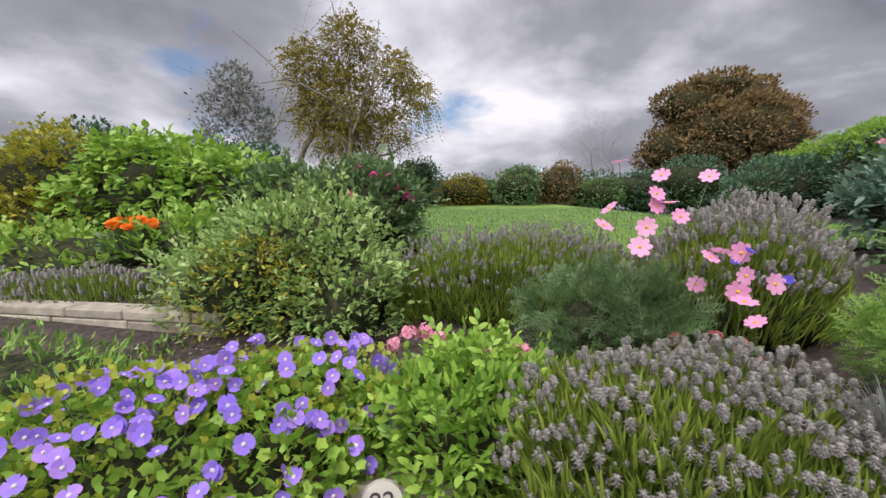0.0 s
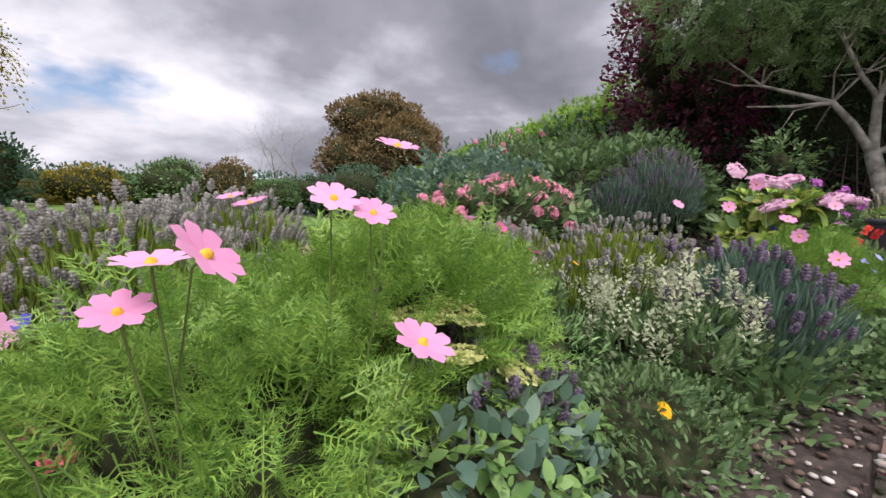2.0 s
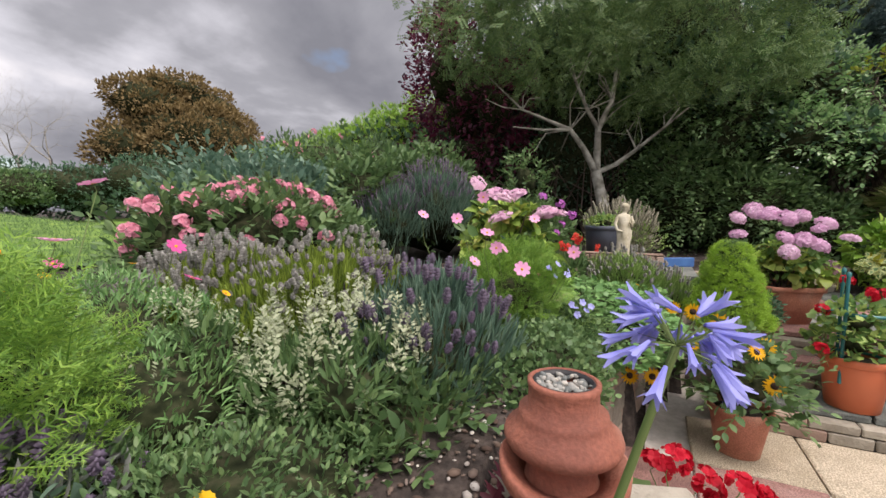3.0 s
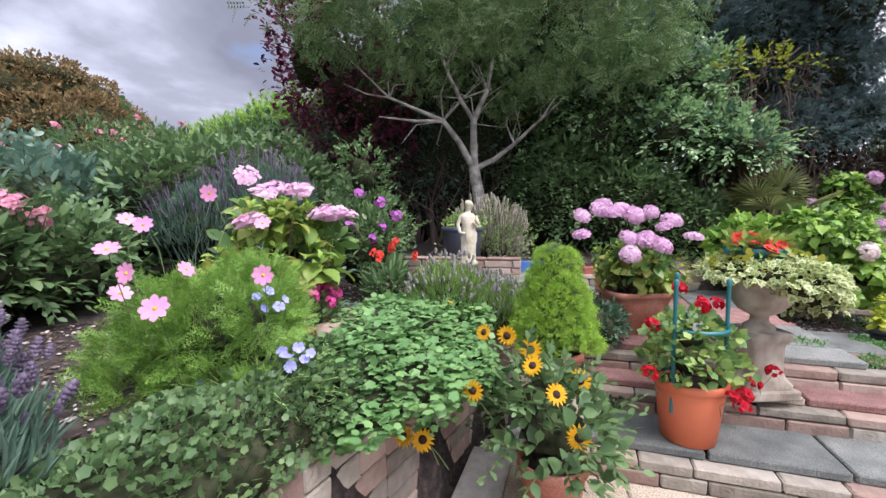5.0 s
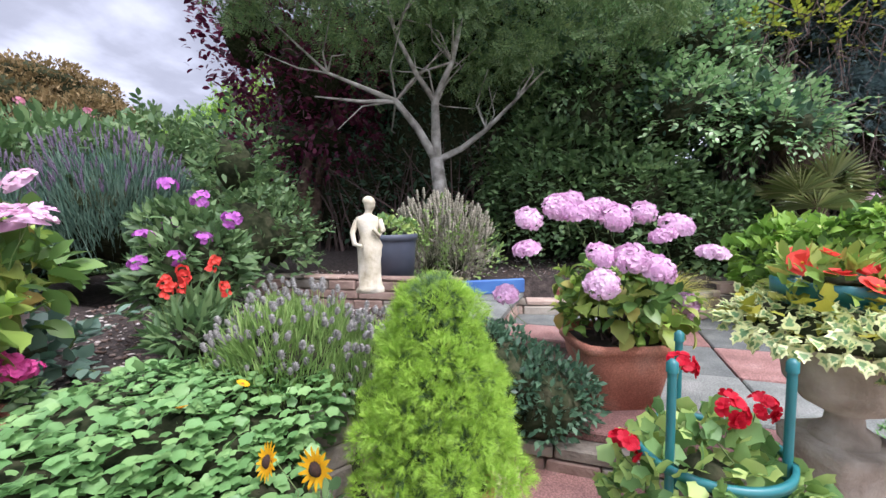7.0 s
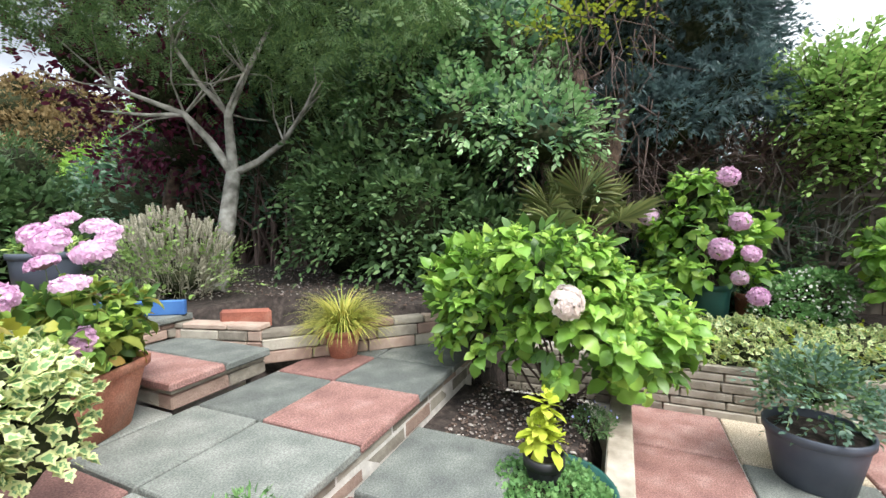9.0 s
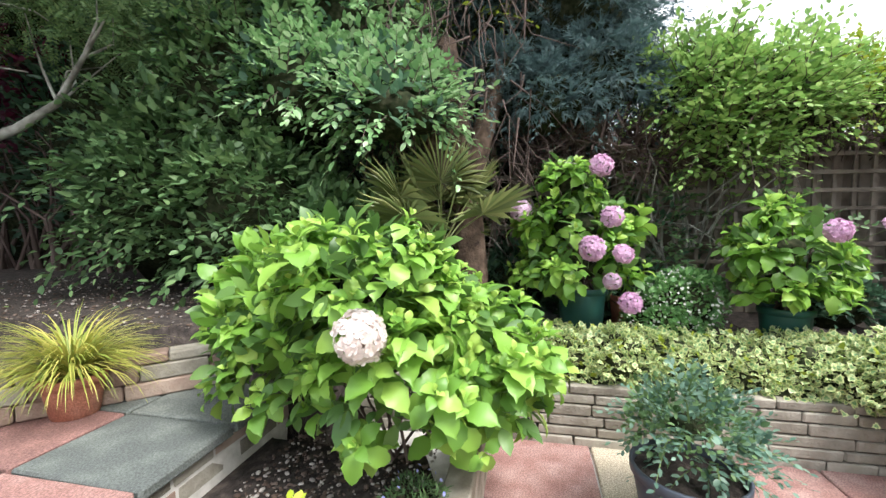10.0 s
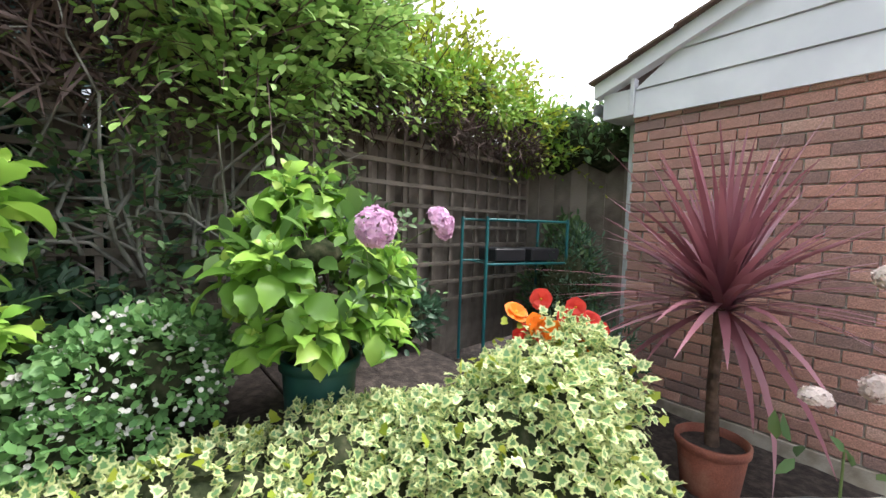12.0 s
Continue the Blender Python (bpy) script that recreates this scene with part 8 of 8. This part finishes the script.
    mass("shade_foliage", "dark green foliage at the fence foot behind the tubs", [(9.85, -4.1, 0.85, 0.2, 0.45, 0.35), (9.9, -3.3, 0.85, 0.25, 0.4, 0.35), (10.0, -5.9, 0.8, 0.2, 0.3, 0.3)], 3800, 0.08, LEAF, "dark", 525, core=0.85)


def fan_palm():
    x, y, z = 8.93, -2.86, 1.62
    p = thing("fan_palm", x, y, 0.6, "small fan palm with stiff dark green fans on a brown trunk", "palm")
    V, F = tube([(0.0, 0, 0.3), (0.01, 0, 0.5), (0.0, 0, 0.74)], [0.06, 0.06, 0.065], 12)
    mesh_obj("trunk", V, F, [M["bark_brown"]], p, smooth=True)
    r = rng(8)
    for i in range(12):
        a = 2.4 * i
        e = 0.3 + 1.1 * ((i * 37) % 15) / 15
        d = np.array((math.cos(a) * math.cos(e), math.sin(a) * math.cos(e), math.sin(e)))
        c = np.array((0.0, 0, 0.72))
        hub = c + d * (0.38 + 0.1 * r.random())
        V, F = tube([c, (c + hub) / 2 + (0, 0, 0.02), hub], [0.008, 0.006, 0.005], 5)
        side = unit(np.cross(d, (0, 0, 1)))
        up = np.cross(side, d)
        vs, fs = [], []
        for k in range(26):
            t = -1.75 + 3.5 * k / 25
            w = d * math.cos(t) + side * math.sin(t)
            tip = hub + w * (0.40 - 0.05 * abs(t)) + up * 0.03 * (k % 2) + (0, 0, -0.05)
            nrm = unit(np.cross(w, up)) * 0.007
            b = len(vs)
            vs += [hub, hub + w * 0.2 + nrm * 1.1 + up * 0.012, tip, hub + w * 0.2 - nrm * 1.1 - up * 0.004]
            fs += [(b, b + 1, b + 2), (b, b + 2, b + 3)]
        v, f = join([(V, F), (np.array(vs), np.array(fs))])
        mesh_obj("fan_leaf", v, f, [M["palmleaf"]], p)
    pot(x, y, 0.65, 0.17, 0.13, 0.37, M["terra_pale"], "pale pinkish terracotta pot with the fan palm")


def lower_right():
    x, y = 7.77, -2.85
    o = (x, y, 0.47)
    hydrangea(x, y, 0.47, [(0, 0, 0.48, 0.46, 0.5, 0.44), (0.0, 0.42, 0.48, 0.36, 0.36, 0.38), (0.1, -0.4, 0.38, 0.36, 0.36, 0.36), (-0.1, 0.05, 0.78, 0.36, 0.38, 0.30), (0.1, 0.3, 0.74, 0.25, 0.28, 0.24)], 2500, 0.092, None, "large bright green hydrangea bush with one blush-white head", 601, core=0.3)
    bloom(bpy.data.objects["hydrangea.002"] if "hydrangea.002" in bpy.data.objects else bpy.data.objects["hydrangea"], "blush_mophead", rel(o, [(7.29, -2.95, 1.16)]), 1, scale=1.12, face=(-0.9, -0.2, 0.3))
    x, y = 7.46, -1.51
    y = -1.42
    pot(x + 0.1, y, 0.64, 0.125, 0.09, 0.19, M["terra"], "small terracotta pot of variegated sedge on the terrace")
    p = thing("sedge_grass", x + 0.1, y, 0.82, "arching yellow-green variegated sedge", "plant")
    blades(p, "blades", 700, 0.1, 0.40, 0.010, M["sedge"], 603, arch=1.15, base=0.06, lowest=0.35, upright=0.1)
    # lime plant in a small black pot on a dish of moss
    x, y = 6.92, -2.94
    x, y = 6.90, -2.92
    p = thing("moss_dish", x, y, 0.37, "shallow green rimmed bowl full of creeping mossy plants", "planter")
    lathe("dish", p, M["green_tub"], [(0.18, 0.0), (0.27, 0.10), (0.275, 0.112), (0.262, 0.108), (0.25, 0.085), (0.001, 0.08)], 40)
    foliage(p, "moss", [(0, 0, 0.075, 0.245, 0.245, 0.05)], 4200, 0.02, ROUND, M["mat"], 604, core=0.9)
    pot(x + 0.05, y + 0.02, 0.455, 0.085, 0.065, 0.13, M["black"], "small black plastic pot with a lime-green plant")
    p = thing("lime_plant", x + 0.05, y + 0.02, 0.57, "upright lime-green leafy young shrub", "plant")
    rosettes(p, "foliage", [(0, 0, 0.10, 0.07, 0.07, 0.09), (0.01, 0, 0.23, 0.04, 0.04, 0.07)], 17, 0.075, OVAL, M["limeleaf"], 605, up=1.4, low=-0.2, lumps=0)
    q = clump("lobelia", "small trailing lobelia with tiny blue flowers", "plant", 7.49, -3.06, 0.46, [(0, 0, 0.03, 0.12, 0.1, 0.06)], 600, 0.025, SLIM, "mid", 606, core=0.4)
    bloom(q, "gentian", top_points([(0, 0, 0.05, 0.12, 0.1, 0.07)], 12, 3), 2, scale=0.6)
    # grey tub with rose
    x, y = 8.00, -4.14
    pot(x, y, 0.15, 0.23, 0.17, 0.30, M["grey_tub"], "large grey plastic tub standing on the patio", name="tub")
    p = thing("patio_rose", x, y, 0.4, "bushy green patio rose with no flowers", "plant")
    foliage(p, "foliage", [(0, 0, 0.22, 0.25, 0.25, 0.18)], 700, 0.034, OVAL, M["mid"], 607, core=0.3, shell=0.7)
    sprays(p, "shoot_growth", [(0, 0, 0.22, 0.2, 0.2, 0.16), (0.05, -0.1, 0.12, 0.18, 0.18, 0.12)], 150, 0.17, 0.042, OVAL, M["blueleaf"], 608, leaves=9, droop=0.35, up=0.6, twig=M["stem"])
    # big potted hydrangeas on the upper strip
    x, y = 9.33, -3.85
    o = (x, y, 0.5)
    pot(x, y, 0.65, 0.18, 0.15, 0.36, M["green_tub"], "dark green tub with a tall pink hydrangea", name="tub")
    fl = [(9.12, -3.94, 1.88), (8.91, -3.98, 1.53), (8.84, -3.85, 1.33), (8.82, -4.03, 1.30), (8.78, -4.07, 1.00), (9.25, -3.40, 1.58), (8.93, -3.99, 1.11)]
    hydrangea(x, y, 0.98, [(0, 0.02, 0.17, 0.4, 0.5, 0.24), (0, 0.04, 0.48, 0.32, 0.42, 0.28), (0, 0.1, 0.8, 0.2, 0.26, 0.22)], 800, 0.10, rel((x, y, 0.98), fl), "tall potted hydrangea with mauve-pink mopheads and green leaves", 611, core=0.45, face=(-0.9, 0.1, 0.3), fscale=0.95)
    bloom(bpy.data.objects["hydrangea.003"], "white_spike", rel((x, y, 0.98), [(9.37, -3.61, 2.02)]), 1, scale=0.5) if "hydrangea.003" in bpy.data.objects else None
    x, y = 9.2, -5.12
    pot(x, y, 0.65, 0.155, 0.125, 0.28, M["green_tub"], "dark green tub with a smaller pink hydrangea", name="tub")
    fl = [(8.82, -5.15, 1.44), (8.76, -5.36, 1.46)]
    hydrangea(x, y, 0.9, [(0, 0.0, 0.2, 0.3, 0.34, 0.15), (-0.02, 0.05, 0.42, 0.3, 0.38, 0.22), (0, 0.05, 0.66, 0.13, 0.14, 0.13), (0.05, -0.22, 0.34, 0.2, 0.2, 0.16)], 480, 0.10, rel((x, y, 0.9), fl), "smaller potted hydrangea with two mauve heads and large leaves", 612, core=0.4, face=(-0.9, 0.1, 0.4), fscale=0.85)
    # hidden terracotta pots and white bacopa
    x, y = 9.4, -4.55
    q = clump("bacopa", "trailing plant starred with small white flowers over a terracotta pot", "plant", x, y, 0.65, [(0, 0, 0.2, 0.26, 0.28, 0.26), (-0.05, 0.15, 0.1, 0.25, 0.25, 0.22)], 3800, 0.032, ROUND, "mat", 613, core=0.75)
    bloom(q, "small_white", top_points([(0, 0, 0.2, 0.27, 0.29, 0.27), (-0.05, 0.15, 0.1, 0.25, 0.25, 0.22)], 270, 4, 0.012, -0.2, (-1, 0.1, 0.3)), 2, scale=0.95, face=(-0.9, 0, 0.4))
    pot(x + 0.25, y + 0.3, 0.65, 0.15, 0.12, 0.25, M["terra"], "terracotta pot half hidden behind the white flowers")
    x, y = 9.82, -3.62
    # variegated ivy on the wall
    p = thing("wall_ivy", 0, 0, 0.61, "cream and yellow variegated ivy hedge trailing over the low wall", "plant")
    B = [(8.95, -3.35 - 0.34 * i, 0.0, 0.26, 0.28, 0.16 + 0.02 * (i % 3)) for i in range(7)] + [(8.78, -3.4 - 0.33 * i, -0.03, 0.1, 0.2, 0.12) for i in range(8)] + [(8.72, -3.5 - 0.35 * i, -0.12, 0.07, 0.2, 0.1) for i in range(6)]
    B2 = [(8.55, -5.55, 0.02, 0.36, 0.36, 0.34), (8.62, -5.85, 0.1, 0.3, 0.32, 0.34), (8.35, -5.75, -0.08, 0.25, 0.25, 0.22), (8.75, -5.35, 0.0, 0.3, 0.3, 0.2)]
    foliage(p, "foliage", B, 13500, 0.035, EIVY, M["ivymid"], 621, core=0.86, up=0.2, flop=0.7, edge=M["ivyrim"], lumps=4)
    foliage(p, "tall_growth", B2, 8500, 0.038, EIVY, M["ivymid"], 622, core=0.86, up=-0.2, flop=0.7, edge=M["ivyrim"], lumps=4)
    foliage(p, "yellow_leaves", B + B2, 900, 0.042, IVY, M["lime"], 623, core=0, up=0.2, flop=0.8)
    x, y, z = 8.74, -5.96, 0.98
    p = thing("begonia", x, y, z - 0.06, "orange and coral tuberous begonia with dark leaves", "plant")
    foliage(p, "foliage", [(0, 0, 0.02, 0.12, 0.12, 0.06)], 120, 0.06, LEAF, M["redleaf"], 624, core=0.4)
    o = (x, y, z - 0.06)
    bloom(p, "begonia", rel(o, [(8.80, -5.80, 1.10), (8.71, -5.84, 1.05), (8.67, -5.88, 1.03), (8.64, -6.09, 0.97), (8.74, -5.85, 1.06)]), 3, scale=1.15, face=(-0.8, 0.5, 0.3))
    bloom(p, "red_begonia", rel(o, [(8.68, -6.04, 1.12), (8.81, -5.97, 1.14), (8.67, -6.13, 1.05), (8.70, -6.02, 1.07), (8.64, -6.17, 1.01)]), 4, scale=1.1, face=(-0.7, 0.5, 0.4))
    bloom(p, "red_begonia", top_points([(0, 0, 0.03, 0.14, 0.14, 0.06)], 7, 5), 8, scale=0.9, face=(-0.7, 0.5, 0.4))
    # cordyline
    x, y = 8.39, -6.88
    x, y, z = 8.40, -6.84, 0.47
    pot(x, y, 0.15, 0.165, 0.125, 0.28, M["terra_dark"], "weathered terracotta pot with a red cordyline")
    p = thing("cordyline", x, y, 0.38, "dark red spiky cordyline on a short brown trunk", "palm")
    V, F = tube([(0, 0, 0), (0.015, 0, 0.3), (0.0, 0.02, 0.72)], [0.034, 0.026, 0.024], 10)
    mesh_obj("trunk", V, F, [M["bark_brown"]], p, smooth=True)
    blades(p, "leaves", 125, 0.1, 0.92, 0.046, M["cord"], 631, arch=0.2, base=0.02, z=0.74, upright=0.0, lowest=-0.1, seg=6)
    blades(p, "hanging_leaf_growth", 60, 0.1, 0.8, 0.06, M["cord"], 632, arch=0.6, base=0.03, z=0.7, upright=0.0, lowest=-0.8, seg=7)
    # white hydrangea at the edge
    p = thing("white_hydrangea", 7.88, -6.41, 0.75, "creamy white hydrangea head with green leaves by the house", "plant")
    o = (7.88, -6.41, 0.75)
    bloom(p, "blush_mophead", rel(o, [(7.96, -6.40, 0.90), (7.83, -6.56, 0.94), (7.82, -6.45, 1.33)]), 1, scale=0.62, face=(0.3, 0.6, 0.5))
    foliage(p, "foliage", [(0.05, 0.0, -0.05, 0.16, 0.1, 0.06)], 14, 0.085, LEAF, M["mid"], 633, core=0)
    V, F = tube([(0, 0, -0.6), (0, 0, -0.2), (0, 0, 0)], [0.006, 0.005, 0.004], 6)
    mesh_obj("stems", V, F, [M["stem"]], p)
    # blue shelf with trays
    x, y, z = 9.75, -6.52, 1.14
    p = thing("plant_shelf", x, y, 0.4, "blue-green metal two-tier staging against the fence", "shelf", rz=-100)
    for dx in (0, 0.75):
        for dy in (0, 0.35):
            V, F = tube([(dx, dy, 0), (dx, dy, 1.12)], [0.012, 0.012], 8)
            mesh_obj("leg", V, F, [M["teal"]], p, smooth=True)
    for zz in (0.78, 1.1):
        for dy in (0, 0.35):
            V, F = tube([(0, dy, zz), (0.75, dy, zz)], [0.009, 0.009], 8)
            mesh_obj("rail", V, F, [M["teal"]], p)
        for k in range(9):
            V, F = tube([(0.08 * k + 0.05, 0, zz), (0.08 * k + 0.05, 0.35, zz)], [0.004, 0.004], 5)
            mesh_obj("shelf_wire", V, F, [M["teal"]], p)
    for k in range(2):
        tr = thing("seed_tray", x + 0.06 - 0.08 * k, y + 0.05 - 0.3 * k, 1.19, "dark blue plastic seed tray on the staging", "tray", rz=-100)
        tr.matrix_basis = p.matrix_basis @ pose(0.12 + 0.34 * k, 0.06, 0.79)
        box("tray", tr, M["black"], 0, 0, 0, 0.28, 0.24, 0.1, 0.01)
    # warm paving bricks by the cordyline
    q = thing("edging_bricks", 8.85, -6.82, 0.15, "scattered red brick edging pieces on the soil", "brick", rz=30)
    for k in range(5):
        box("block", q, M["slab_red"], 0.12 * k, 0.05 * k, 0, 0.12 * k + 0.11, 0.22 + 0.05 * k, 0.03, 0.006)


def fence_growth():
    q = thing("honeysuckle", 0, 0, 0, "loose yellow-green climber arching over the top of the trellis fence", "plant")
    B = [(10.3, -6.1, 2.5, 0.45, 0.5, 0.36), (10.4, -6.8, 2.52, 0.5, 0.5, 0.34), (10.45, -7.5, 2.42, 0.45, 0.45, 0.28), (10.35, -7.75, 2.15, 0.35, 0.3, 0.2)]
    foliage(q, "foliage", B, 7000, 0.05, OVAL, M["bright"], 701, core=0.55, rough=0.25, shell=0.6, low=-0.9)
    sprays(q, "shoot_growth", B, 640, 0.36, 0.058, OVAL, M["lime"], 703, droop=0.45, up=0.7, twig=M["twig"])
    foliage(q, "twig_growth", [(10.2, -6.2, 2.15, 0.3, 0.6, 0.22), (10.3, -7.0, 2.12, 0.3, 0.6, 0.2)], 2600, 0.14, NEEDLE, M["twig"], 704, core=0, flop=1.2, lumps=0)
    q = thing("bare_vine", 0, 0, 0, "pale bare tangled vine stems climbing the dark trellis", "plant")
    r = rng(77)
    o = np.array((10.0, -4.2, 1.85))
    tubes = []
    for i in range(60):
        s = o + (0.12 * (r.random() - 0.5), 1.5 * (r.random() - 0.5), -1.0 + 0.6 * r.random())
        pts = [s]
        dd = unit(np.array((r.normal() * 0.08, r.normal() * 0.5, 0.9)))
        for k in range(6):
            dd = unit(dd + r.normal(size=3) * (0.12, 0.4, 0.35))
            pts.append(pts[-1] + dd * 0.2)
        tubes.append(tube(pts, [0.012, 0.010, 0.009, 0.007, 0.006, 0.004, 0.002], 5))
    V, F = join(tubes)
    mesh_obj("stem_growth", V, F, [M["bark"]], q, smooth=True, kind="stuff")
    q = thing("mulch_bed", 0, 0, 0, "dark bark mulch strip at the foot of the house wall", "soil")
    P = [(9.18, -7.58), (7.85, -7.51), (8.47, -6.60), (8.90, -6.67)]
    n = 14
    V, F = [], []
    for i in range(n + 1):
        for j in range(n + 1):
            u, v = i / n, j / n
            w = [(1 - u) * (1 - v), u * (1 - v), u * v, (1 - u) * v]
            V.append((sum(k * t[0] for k, t in zip(w, P)), sum(k * t[1] for k, t in zip(w, P)), 0.163 + 0.012 * r.random()))
    for i in range(n):
        for j in range(n):
            s = i * (n + 1) + j
            F.append((s, s + 1, s + n + 2, s + n + 1))
    mesh_obj("mulch", V, F, [M["soil"]], q, smooth=True)


chimney_pot()
agapanthus()
red_patio_pots()
post()
sunflowers()
conifer()
pelargonium_pot()
planter()
urn()
upper_beds()
trees_east()
fan_palm()
lower_right()
fence_growth()
house()
fence()
left_fence()
bed_walls()
terraces()
paving()
